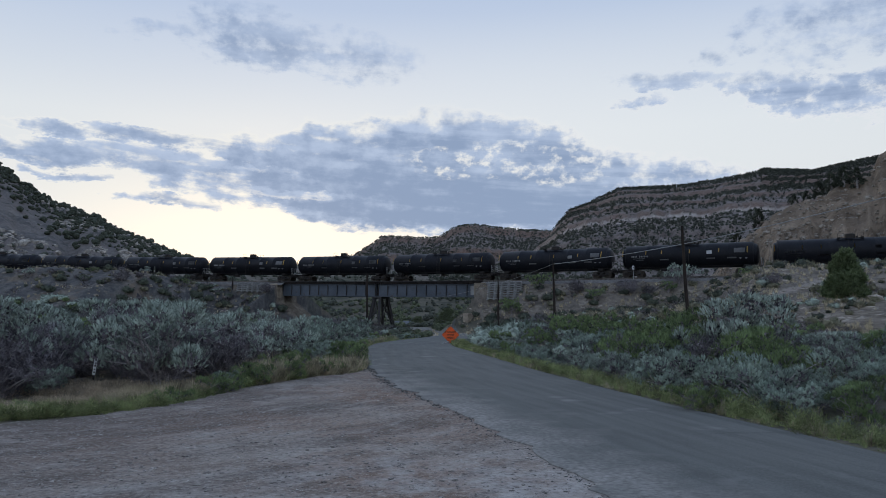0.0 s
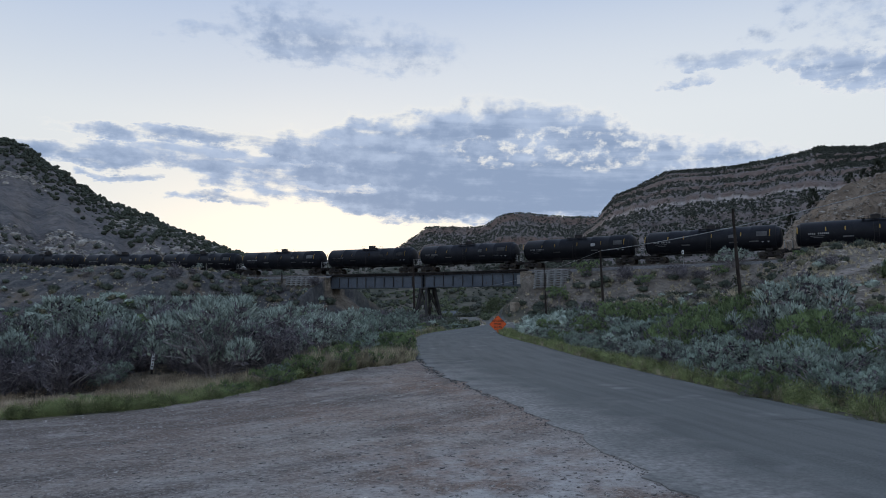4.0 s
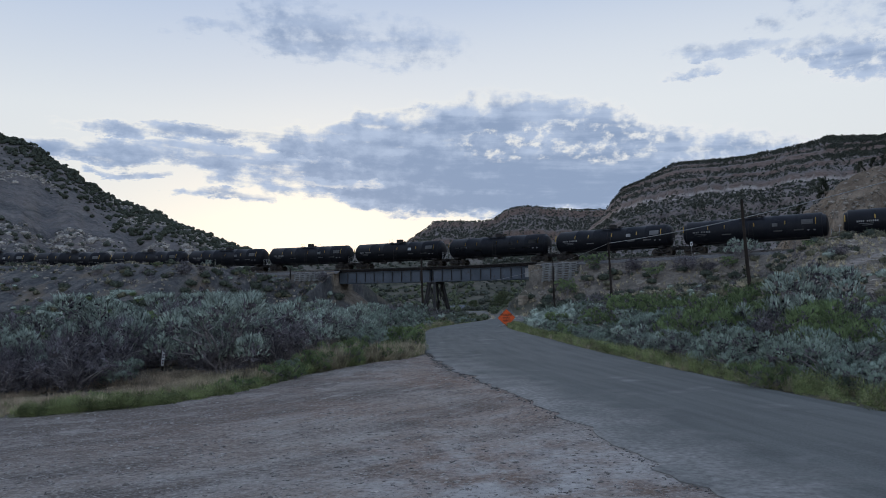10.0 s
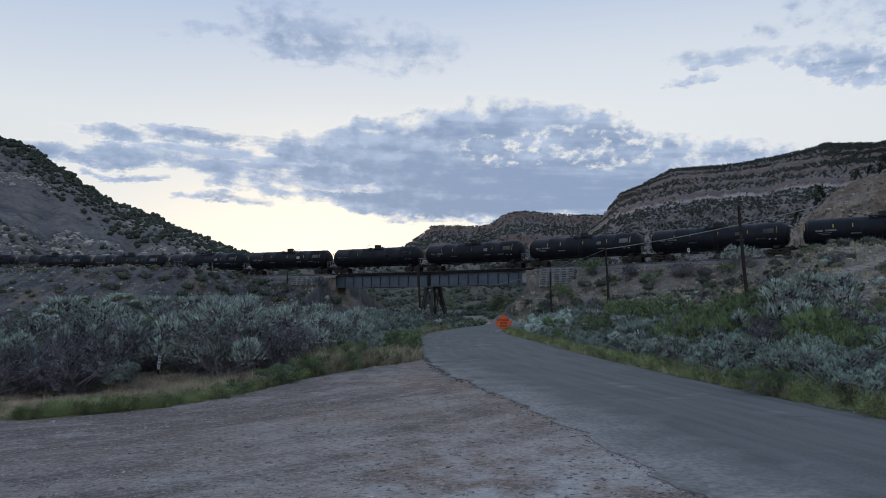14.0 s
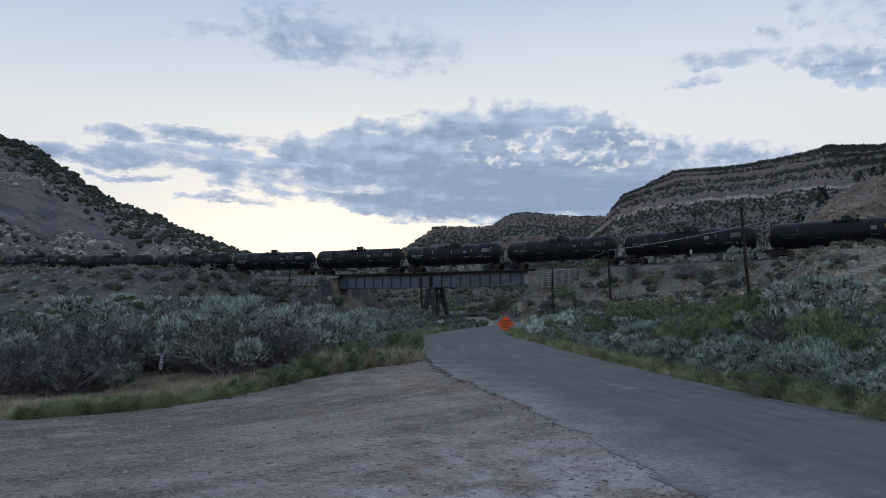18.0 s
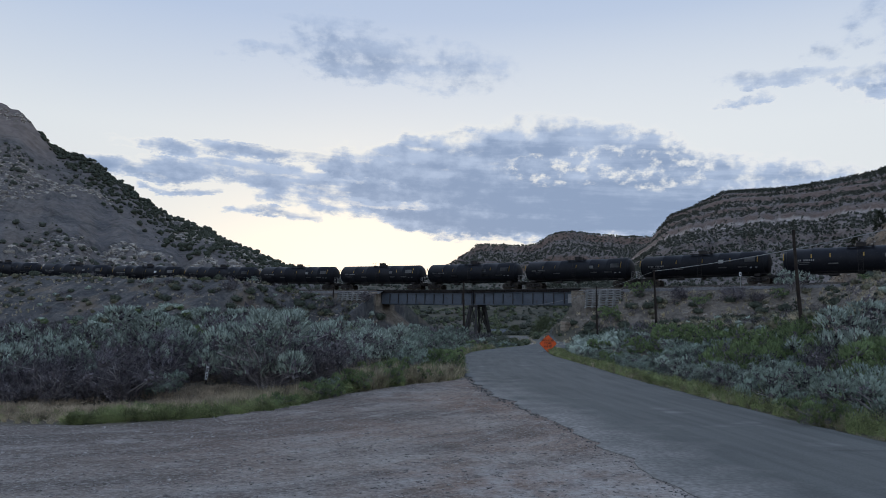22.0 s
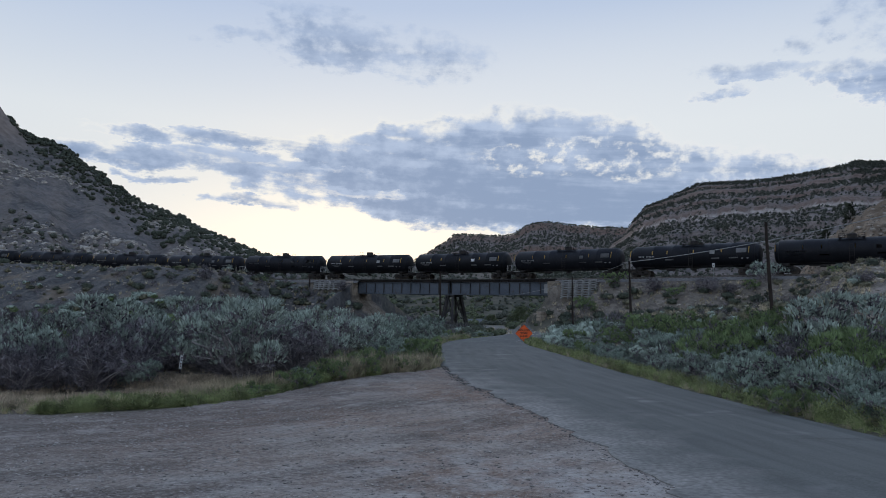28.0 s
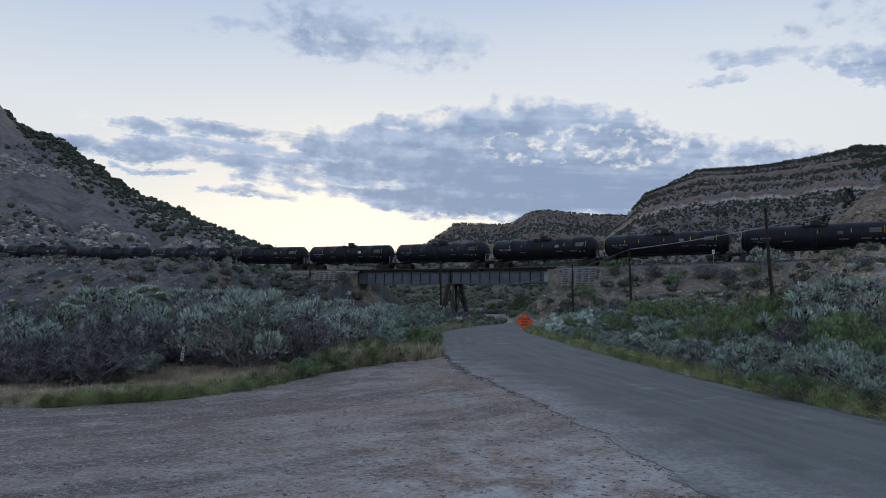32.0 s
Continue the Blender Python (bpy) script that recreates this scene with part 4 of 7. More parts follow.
def build_road():
    rng = np.random.default_rng(7)
    ys = np.arange(-65, 170, 0.25)
    cols = np.array([-1.0, -0.995, -0.97, -0.75, -0.4, 0, 0.4, 0.75, 0.97, 0.995, 1.0])
    xc, hw = np.interp(ys, ROAD_Y, ROAD_X), np.interp(ys, ROAD_Y, ROAD_HALF)
    rag_l = 0.14 * fbm(ys * 0.7, ys * 0 + 1, 4, 71) * 2 + 0.06 * rng.standard_normal(len(ys))
    rag_r = 0.10 * fbm(ys * 0.9, ys * 0 + 5, 4, 72) * 2
    V = []
    for i in range(len(ys)):
        for c in cols:
            o = c * hw[i] + (rag_l[i] if c < -0.9 else 0) + (rag_r[i] if c > 0.9 else 0)
            V.append((xc[i] + o, ys[i], c))
    V = np.array(V)
    c = V[:, 2].copy()
    z = terrain(V[:, 0], V[:, 1])
    V[:, 2] = z + 0.055 - 0.03 * np.abs(c) ** 2 - np.where(np.abs(c) > 0.999, 0.14, 0) - np.where((np.abs(c) > 0.99) & (np.abs(c) < 0.999), 0.012, 0)
    k = len(cols)
    i = (np.arange(len(ys) - 1)[:, None] * k + np.arange(k - 1)[None, :]).ravel()
    F = np.stack([i, i + 1, i + k + 1, i + k], -1)
    road = arrays("road", V, F, M_ASPHALT)
    dust = np.clip((-c - 0.2) / 0.8, 0, 1) ** 0.85 * np.interp(V[:, 1], [-70, 12, 24, 34, 60], [1.0, 1.0, 0.55, 0.2, 0.15]) + 0.25 * np.clip((c - 0.85) / 0.15, 0, 1)
    road.data.attributes.new("lane", "FLOAT", "POINT").data.foreach_set("value", c.astype(np.float32))
    road.data.attributes.new("dust", "FLOAT", "POINT").data.foreach_set("value", dust.astype(np.float32))
    tagged(road, "worn grey asphalt road with ragged broken edges curving away", "road", kind="structure")
    # tar-dark cracks in the paving
    for q in range(6):
        y0 = 7.6 + 2.6 * q + rng.uniform(-1, 1)
        xm = np.interp(y0, ROAD_Y, ROAD_X)
        pts, x, y = [], xm + rng.uniform(-0.9, 0.9), y0
        for _ in range(16):
            pts.append((x, y))
            x += 0.10 + 0.03 * rng.standard_normal()
            y += 0.05 * rng.standard_normal()
        V, F = [], []
        for i, (a, b) in enumerate(pts):
            zz = float(terrain(np.array([a]), np.array([b]))[0]) + 0.0595 - 0.03 * ((a - xm) / 2.9) ** 2
            w = 0.004 + 0.009 * rng.random()
            V += [(a, b - w, zz), (a, b + w, zz)]
        for i in range(len(pts) - 1):
            F.append((2 * i, 2 * i + 2, 2 * i + 3, 2 * i + 1))
        ob = arrays("crack", V, F, M_CRACK, road)


build_road()


# ---- the railway: ballast, ties, rails ----
def build_line():
    S = np.arange(-230, 110, 2.0)
    prof = [(-2.9, -0.75), (-1.9, -0.28), (1.9, -0.28), (2.9, -0.75)]
    V, F = [], []
    for s in S:
        m = on_track(s)
        for n, dz in prof:
            V.append(m @ Vector((0, -n, dz)))
    for i in range(len(S) - 1):
        mid = S[i] + 1
        if -50.8 < mid < -14.9:
            continue
        for j in range(3):
            F.append((4 * i + j, 4 * i + j + 1, 4 * i + 5 + j, 4 * i + 4 + j))
    b = arrays("ballast_bed", V, F, M_BALLAST)
    tagged(b, "bed of grey crushed-stone ballast under the rails", "ballast", kind="structure")
    bed = empty("railway_track")
    tagged(bed, "single railway track of steel rails on dark timber ties", "track", kind="structure")
    for side in (-0.7525, 0.7525):
        V, F = [], []
        for s in S:
            m = on_track(s)
            for n, dz in ((side - 0.037, 0), (side + 0.037, 0), (side + 0.02, -0.05), (side + 0.07, -0.17), (side - 0.07, -0.17), (side - 0.02, -0.05)):
                V.append(m @ Vector((0, -n, dz)))
        for i in range(len(S) - 1):
            for j in range(6):
                F.append((6 * i + j, 6 * i + (j + 1) % 6, 6 * i + 6 + (j + 1) % 6, 6 * i + 6 + j))
        arrays("rail", V, F, M_RAIL, bed)
    bm = box(0, 0, -0.27, 0.22, 2.6, 0.18, 0.01)
    first = part("tie", bm, M_TIE, bed, at=on_track(-70))
    for i in range(260):
        s = -69.4 + 0.6 * i
        if not -51.0 < s < -14.7:
            share("tie", first.data, bed, on_track(s))


build_line()


# ---- tank cars ----
def revolve_x(profile, seg, zc):
    """Surface turned round the x axis at height zc; profile of (x, radius)."""
    V, F = [], []
    for x, r in profile:
        for i in range(seg):
            a = 2 * math.pi * i / seg
            V.append((x, r * math.cos(a), zc + r * math.sin(a)))
    for j in range(len(profile) - 1):
        for i in range(seg):
            F.append((j * seg + i, j * seg + (i + 1) % seg, (j + 1) * seg + (i + 1) % seg, (j + 1) * seg + i))
    return V, F


TANK_R, TANK_Z, TANK_HALF = 1.56, 2.64, 8.38


def side_plate(x, z, w, h, off=0.012):
    """A thin plate bent to the tank's camera side, centred at x and height z."""
    bm = bmesh.new()
    rows = []
    for k in range(4):
        zz = z - h / 2 + h * k / 3
        q = (zz - TANK_Z) / TANK_R
        yy = -(TANK_R + off) * math.sqrt(max(0, 1 - q * q))
        rows.append([bm.verts.new((x - w / 2, yy, zz)), bm.verts.new((x + w / 2, yy, zz))])
    for a, b in zip(rows, rows[1:]):
        bm.faces.new((a[0], a[1], b[1], b[0]))
    bmesh.ops.solidify(bm, geom=bm.faces[:], thickness=0.006)
    return bm


def wheelset(parent, x):
    bm = bmesh.new()
    for y in (-0.755, 0.755):
        for r, w, dy in ((0.46, 0.12, 0.0), (0.49, 0.03, 0.07 if y < 0 else -0.07), (0.16, 0.2, 0.0)):
            bmesh.ops.create_cone(bm, cap_ends=True, segments=20, radius1=r, radius2=r, depth=w, matrix=Matrix.Translation((0, y + dy, 0)) @ pose(0, 0, 0, 90))
    add_bar(bm, (0, -1.0, 0), (0, 1.0, 0), 0.085, 8)
    return part("wheelset", bm, M_WHEEL, parent, at=pose(x, 0, 0.46))


def truck(parent, x):
    bm = bmesh.new()
    for y in (-0.98, 0.98):
        add_box(bm, 0, y, 0.78, 1.5, 0.16, 0.16, bevel=0.03)
        add_beam(bm, (-0.45, y, 0.42), (-0.95, y, 0.66), 0.16, 0.16)
        add_beam(bm, (0.45, y, 0.42), (0.95, y, 0.66), 0.16, 0.16)
        add_box(bm, 0, y, 0.38, 1.0, 0.16, 0.16, bevel=0.03)
        for q in (-0.89, 0.89):
            add_box(bm, q, y, 0.50, 0.36, 0.22, 0.34, bevel=0.05)
        for q in (-0.17, 0, 0.17):
            add_bar(bm, (q, y, 0.44), (q, y, 0.72), 0.07, 8)
    add_box(bm, 0, 0, 0.66, 0.42, 2.1, 0.3, bevel=0.04)
    t = part("truck", bm, M_STEEL, parent, "grimy steel four-wheel truck", at=pose(x, 0, 0))
    for q in (-0.89, 0.89):
        wheelset(t, q)
    return t


def tank_car(variant):
    """Variant 0 to 3: placards, stencils and dirt differ."""
    rng = random.Random(40 + variant)
    car = empty("tank_car")
    prof = [(-TANK_HALF, 0.02)]
    for i in range(1, 8):
        a = math.pi / 2 * i / 7
        prof.append((-TANK_HALF + 0.34 * (1 - math.cos(a)), (TANK_R - 0.26) * math.sin(a) ** 0.8))
    for i in range(1, 5):
        a = math.pi / 2 * i / 4
        prof.append((-TANK_HALF + 0.34 + 0.28 * math.sin(a), TANK_R - 0.26 + 0.26 * (1 - math.cos(a))))
    for b in (-5.0, -2.4, 2.4, 5.0):
        prof += [(b - 0.06, TANK_R), (b - 0.05, TANK_R + 0.008), (b + 0.05, TANK_R + 0.008), (b + 0.06, TANK_R)]
    prof = prof + [(-x, r) for x, r in reversed(prof[:12])]
    V, F = revolve_x(prof, 44, TANK_Z)
    tank = arrays("tank", V, F, M_TANK, car, True)
    tagged(tank, "black painted jacketed cylinder tank")
    bm = bmesh.new()
    bmesh.ops.create_cone(bm, cap_ends=True, segments=20, radius1=0.56, radius2=0.56, depth=0.46, matrix=Matrix.Translation((0, 0, 4.36)))
    bmesh.ops.create_cone(bm, cap_ends=True, segments=20, radius1=0.60, radius2=0.5, depth=0.08, matrix=Matrix.Translation((0, 0, 4.63)))
    part("manway_housing", bm, M_STEEL, car, "black round fittings housing")
    bm = bmesh.new()
    for y in (-0.95, 0.95):
        add_box(bm, 0, y, 4.10, 2.7, 0.34, 0.04)
    for x in (-1.2, 1.2):
        add_box(bm, x, 0, 4.22, 0.3, 1.6, 0.04)
    part("platform", bm, M_STEEL, car)
    for y in (-1.1, 1.1):
        for x0, x1 in ((-1.33, -0.7), (0.7, 1.33)):
            pts = [(x0, y, 4.1), (x0, y, 4.62), (x1, y, 4.62), (x1, y, 4.1)]
            part("platform_railing", tube(pts, [0.02] * 4, 5), M_STEEL, car)
    bm = bmesh.new()
    add_bar(bm, (0.75, 0.2, 4.1), (0.75, 0.2, 4.42), 0.12, 10)
    part("safety_valve", bm, M_STEEL, car)
    # ladder on each flank
    for y in (-1, 1):
        bm = bmesh.new()
        for x in (-0.26, 0.26):
            pts = [(x, y * 1.62, 1.0), (x, y * 1.64, 2.64), (x, y * 1.42, 3.5), (x, y * 1.05, 4.12)]
            for a, b in zip(pts, pts[1:]):
                add_bar(bm, a, b, 0.02, 5)
        ladder = part("side_ladder", bm, M_STEEL, car)
        bm = bmesh.new()
        add_bar(bm, (-0.26, 0, 0), (0.26, 0, 0), 0.014, 5)
        rung = part("rung", bm, M_STEEL, ladder, at=pose(0, y * 1.63, 1.1))
        for i in range(1, 9):
            share("rung", rung.data, ladder, pose(0, y * float(np.interp(1.1 + 0.28 * i, [2.64, 3.5], [1.63, 1.42])), 1.1 + 0.28 * i))
    for e in (-1, 1):
        bm = bmesh.new()
        add_box(bm, e * 7.6, 0, 0.92, 2.6, 0.62, 0.42, bevel=0.04)
        add_box(bm, e * 7.0, 0, 1.12, 0.7, 2.5, 0.36, bevel=0.06)
        add_box(bm, e * 8.75, 0, 1.02, 0.16, 2.9, 0.28, bevel=0.02)
        part("stub_sill", bm, M_STEEL, car)
        bm = bmesh.new()
        add_box(bm, e * 8.98, 0, 0.86, 0.26, 0.26, 0.26, bevel=0.05)
        add_box(bm, e * 8.75, 0, 0.86, 0.4, 0.16, 0.16)
        part("coupler", bm, M_STEEL, car)
        bm = bmesh.new()
        for y in (-1.38, -0.9, 0.9, 1.38):
            add_bar(bm, (e * 8.72, y, 1.1), (e * 8.72, y, 2.15), 0.022, 5)
        for y in (-1.14, 1.14):
            for i in range(4):
                add_bar(bm, (e * 8.72, y - 0.24, 1.3 + 0.27 * i), (e * 8.72, y + 0.24, 1.3 + 0.27 * i), 0.018, 5)
        add_bar(bm, (e * 8.72, -0.9, 2.12), (e * 8.72, 0.9, 2.12), 0.022, 5)
        part("end_railing", bm, M_METAL, car, "pale end ladder and handrail")
        for y in (-1.34, 1.34):
            bm = bmesh.new()
            add_bar(bm, (e * 8.5, y, 0.55), (e * 8.5, y, 1.0), 0.018, 5)
            add_bar(bm, (e * 8.05, y, 0.55), (e * 8.05, y, 1.0), 0.018, 5)
            add_bar(bm, (e * 8.5, y, 0.55), (e * 8.05, y, 0.55), 0.018, 5)
            part("sill_step", bm, M_STEEL, car)
        truck(car, e * 7.0)
    bm = bmesh.new()
    for y in (-1.36, 1.36):
        add_bar(bm, (-8.3, y, 1.24), (8.3, y, 1.24), 0.022, 5)
        for x in (-6, -3, 0, 3, 6):
            add_bar(bm, (x, y, 1.24), (x, y * 0.94, 1.5), 0.016, 5)
    part("handrail", bm, M_STEEL, car)
    bm = bmesh.new()
    bmesh.ops.create_cone(bm, cap_ends=True, segments=12, radius1=0.3, radius2=0.22, depth=0.4, matrix=Matrix.Translation((0.0, 0, 0.95)))
    add_box(bm, 0, 0, 1.08, 0.9, 0.9, 0.1)
    part("bottom_outlet", bm, M_STEEL, car)
    bm = bmesh.new()
    add_bar(bm, (-3.4, -0.55, 0.95), (-2.3, -0.55, 0.95), 0.18, 10)
    add_bar(bm, (-4.6, -0.4, 1.0), (-3.4, -0.5, 0.95), 0.05, 6)
    part("brake_cylinder", bm, M_STEEL, car)
    # conspicuity strips, placards and stencils (writing as plain bars)
    for i, x in enumerate((-8.12, -5.1, -3.1, 0.35, 3.85, 7.15)):
        h = 0.82 if i in (0, 5) else 0.46
        part("reflector_strip", side_plate(x, 3.15, 0.11, h, 0.016), M_YELLOW, car, "yellow upright reflector strip")
    x = -6.95
    for w in (0.14, 0.13, 0.13, 0.13, 0.0, 0.13, 0.13, 0.13, 0.13, 0.13, 0.13):
        if w:
            part("stencil_bar", side_plate(x + w / 2, 2.66, w, 0.21, 0.008), M_WHITE, car, "white stencilled mark")
        x += 0.2 if w else 0.22
    for x, z, w in ((-6.0, 2.38, 1.5), (-5.9, 2.2, 1.0)):
        part("stencil_line", side_plate(x, z, w, 0.07, 0.008), M_GREY, car)
    for x, w in ((-2.8, 1.1), (3.0, 1.0), (5.4, 1.1)):
        part("stencil_block", side_plate(x + rng.uniform(-0.1, 0.1), 2.18, w, 0.16, 0.008), M_GREY, car)
    kind = (M_WHITE, M_GREY, M_PLASTIC, M_GREY)[variant]
    part("placard", side_plate(2.72, 2.95, 0.62, 0.42, 0.012), kind, car, "rectangular placard")
    part("data_panel", side_plate(6.25, 3.08, 1.25, 0.58, 0.009), M_GREY, car, "pale grey data panel")
    for x in (6.35, 7.0):
        bm = bmesh.new()
        add_box(bm, 0, 0, 0, 0.22, 0.012, 0.22, pose(0, 0, 0, 0, 45, 0))
        part("hazard_placard", bm, M_GREY, car, "small pale diamond placard", at=pose(x, -1.49, 2.1, -20))
    return tagged(car, "black railway tank car with yellow reflector strips, rolling on the track", "tank car", "tank cars of the train")


CAR_PITCH, TRAIN_SPEED = 18.2, 5.5
PACE = [(0, 0.1), (2, 0.2), (4, 0.38), (6, 0.55), (8, 0.9), (10, 0.92), (12, 0.95), (14, 0.86), (16, 0.75), (18, 0.62), (20, 0.42), (22, 0.12), (24, -0.2), (26, -0.6), (28, -1.1), (30, -1.15), (32, -1.15)]


def train_shift(t):
    """Metres that the train has gone westwards at t seconds."""
    return TRAIN_SPEED * t - float(np.interp(t, [p[0] for p in PACE], [p[1] for p in PACE]))


CARS = []


def build_train():
    kinds = [tank_car(v) for v in range(4)]
    order = [0, 1, 2, 0, 1, 1, 3, 0, 2, 1, 0, 3, 1, 0, 2, 1, 0, 0, 3, 1, 2]
    used = set()
    for i, k in enumerate(range(-6, 15)):
        v = order[i]
        ob = kinds[v] if v not in used else copy_thing(kinds[v], pose(0, 0, 0))
        used.add(v)
        CARS.append((ob, -21.6 + CAR_PITCH * k))


build_train()


def car_pose(s):
    """A car's pose with its two trucks on the line."""
    a, b = Vector(on_track(s - 7.0).translation), Vector(on_track(s + 7.0).translation)
    d = b - a
    turn = math.degrees(math.atan2(d.y, d.x))
    rise = -math.degrees(math.atan2(d.z, math.hypot(d.x, d.y)))
    c = (a + b) / 2
    return pose(c.x, c.y, c.z, 0, rise, turn)


# ---- the bridge over the road ----
SPAN_W, SPAN_E, BENT_S = -50.8, -14.9, -32.6


def build_bridge():
    br = empty("railway_bridge", on_track((SPAN_W + SPAN_E) / 2))
    tagged(br, "grey riveted plate-girder railway bridge of two spans over the road", "bridge")
    inv = br.matrix_basis.inverted()
    for s0, s1 in ((SPAN_W, BENT_S - 0.15), (BENT_S + 0.15, SPAN_E)):
        a, b = on_track(s0), on_track(s1)
        for n in (1.15, -1.15):
            p, q = inv @ (a @ Vector((0, -n, 0))), inv @ (b @ Vector((0, -n, 0)))
            d = q - p
            ang = math.atan2(d.y, d.x)
            ln = math.hypot(d.x, d.y)
            g = pose(*((p + q) / 2), 0, -math.degrees(math.atan2(d.z, ln)), math.degrees(ang))
            bm = bmesh.new()
            add_box(bm, 0, 0, -1.47, ln, 0.03, 1.84)
            add_box(bm, 0, 0, -0.57, ln, 0.42, 0.05)
            add_box(bm, 0, 0, -2.41, ln, 0.42, 0.06)
            for z in (-0.67, -2.30):
                add_box(bm, 0, 0, z, ln, 0.16, 0.14)
            girder = part("plate_girder", bm, M_GIRDER, br, "grey painted riveted plate girder", at=g)
            bm = bmesh.new()
            side = -1 if n > 0 else 1
            add_box(bm, 0, side * 0.115, -1.48, 0.10, 0.18, 1.62, bevel=0.01)
            count = 10
            st = part("stiffener", bm, M_DARKIRON if n > 0 else M_GIRDER, girder, at=pose(-ln / 2 + 0.12, 0, 0))
            for i in range(1, count + 1):
                share("stiffener", st.data, girder, pose(-ln / 2 + 0.12 + (ln - 0.24) * i / count, 0, 0))
            bm = bmesh.new()
            for i in range(int(ln / 0.32)):
                for z in (-0.67, -2.30):
                    add_box(bm, -ln / 2 + 0.2 + 0.32 * i, side * 0.09, z, 0.035, 0.03, 0.035)
            tagged(part("rivets", bm, M_GIRDER, girder), kind="stuff")
        if s1 == SPAN_E:
            bm = box(0, 0, 0, 1.15, 0.02, 1.35, 0.004)
            m = inv @ on_track(s1 - 0.72, 1.30, -1.5)
            part("end_plate", bm, M_CONCRETE, br, "pale unpainted end plate", at=m)
    for i in range(5):
        for s0, s1 in ((SPAN_W, BENT_S), (BENT_S, SPAN_E)):
            s = s0 + (s1 - s0) * (i + 0.5) / 5
            bm = bmesh.new()
            add_beam(bm, (-1.5, -1.1, -0.8), (1.5, 1.1, -2.2), 0.09, 0.09)
            add_beam(bm, (-1.5, 1.1, -0.8), (1.5, -1.1, -2.2), 0.09, 0.09)
            part("cross_brace", bm, M_DARKIRON, br, at=inv @ on_track(s))
    bm = box(0, 0, -0.38, 0.24, 3.1, 0.28, 0.01)
    tie = part("bridge_tie", bm, M_DECK, br, at=inv @ on_track(SPAN_W + 0.2))
    n = int((SPAN_E - SPAN_W) / 0.4)
    for i in range(1, n):
        share("bridge_tie", tie.data, br, inv @ on_track(SPAN_W + 0.2 + 0.4 * i))
    for off in (1.42, -1.42):
        path = [inv @ on_track(float(s), off, -0.16).translation for s in np.arange(SPAN_W - 0.8, SPAN_E + 1.2, 1.5)]
        bm = tube(path, [0.13] * len(path), 4)
        part("guard_timber", bm, M_DECK, br, "blackened guard timber")
    # the steel bent under the middle
    bt = empty("trestle_bent", on_track(BENT_S))
    tagged(bt, "dark riveted steel trestle bent with crossed braces under the bridge", "bridge pier")
    mw = bt.matrix_basis
    foot = []
    for ds in (-0.55, 0.55):
        for n in (1.15, -1.15):
            top = Vector((ds * 0.8, -n, -2.45))
            low = Vector((ds * 1.9, -n * 2.1, 0))
            w = mw @ low
            low.z = spot(w.x, w.y) - mw.translation.z - 0.1
            foot.append(low)
            bm = bmesh.new()
            add_beam(bm, top, low, 0.36, 0.30)
            add_beam(bm, top + Vector((0.17, 0, 0)), low + Vector((0.17, 0, 0)), 0.05, 0.42)
            add_beam(bm, top - Vector((0.17, 0, 0)), low - Vector((0.17, 0, 0)), 0.05, 0.42)
            part("leg", bm, M_DARKIRON, bt)
            part("footing", box(low.x, low.y, low.z + 0.12, 0.9, 0.9, 0.5, 0.05), M_STONE, bt, "stone footing")
    zt, zl = -2.6, sum(f.z for f in foot) / 4 + 0.4
    for ds in (-1, 1):
        f = lambda t, n: Vector((ds * (0.44 + 0.6 * t), -n * (1.15 + 1.26 * t), zt + (zl - zt) * t))
        for (t0, n0), (t1, n1) in (((0, 1), (0.95, -1)), ((0, -1), (0.95, 1)), ((0.95, 1), (0.95, -1)), ((0.02, 1), (0.02, -1))):
            bm = bmesh.new()
            add_beam(bm, f(t0, n0), f(t1, n1), 0.14, 0.12)
            part("brace", bm, M_DARKIRON, bt)
    for n in (-1, 1):
        f = lambda t, q: Vector((q * (0.44 + 0.6 * t), -n * (1.15 + 1.26 * t), zt + (zl - zt) * t))
        for (t0, n0), (t1, n1) in (((0.05, 1), (0.9, -1)), ((0.05, -1), (0.9, 1)), ((0.92, 1), (0.92, -1))):
            bm = bmesh.new()
            add_beam(bm, f(t0, n0), f(t1, n1), 0.12, 0.1)
            part("brace", bm, M_DARKIRON, bt)
    part("cap_beam", box(0, 0, -2.58, 1.6, 2.9, 0.25, 0.02), M_DARKIRON, bt)


build_bridge()


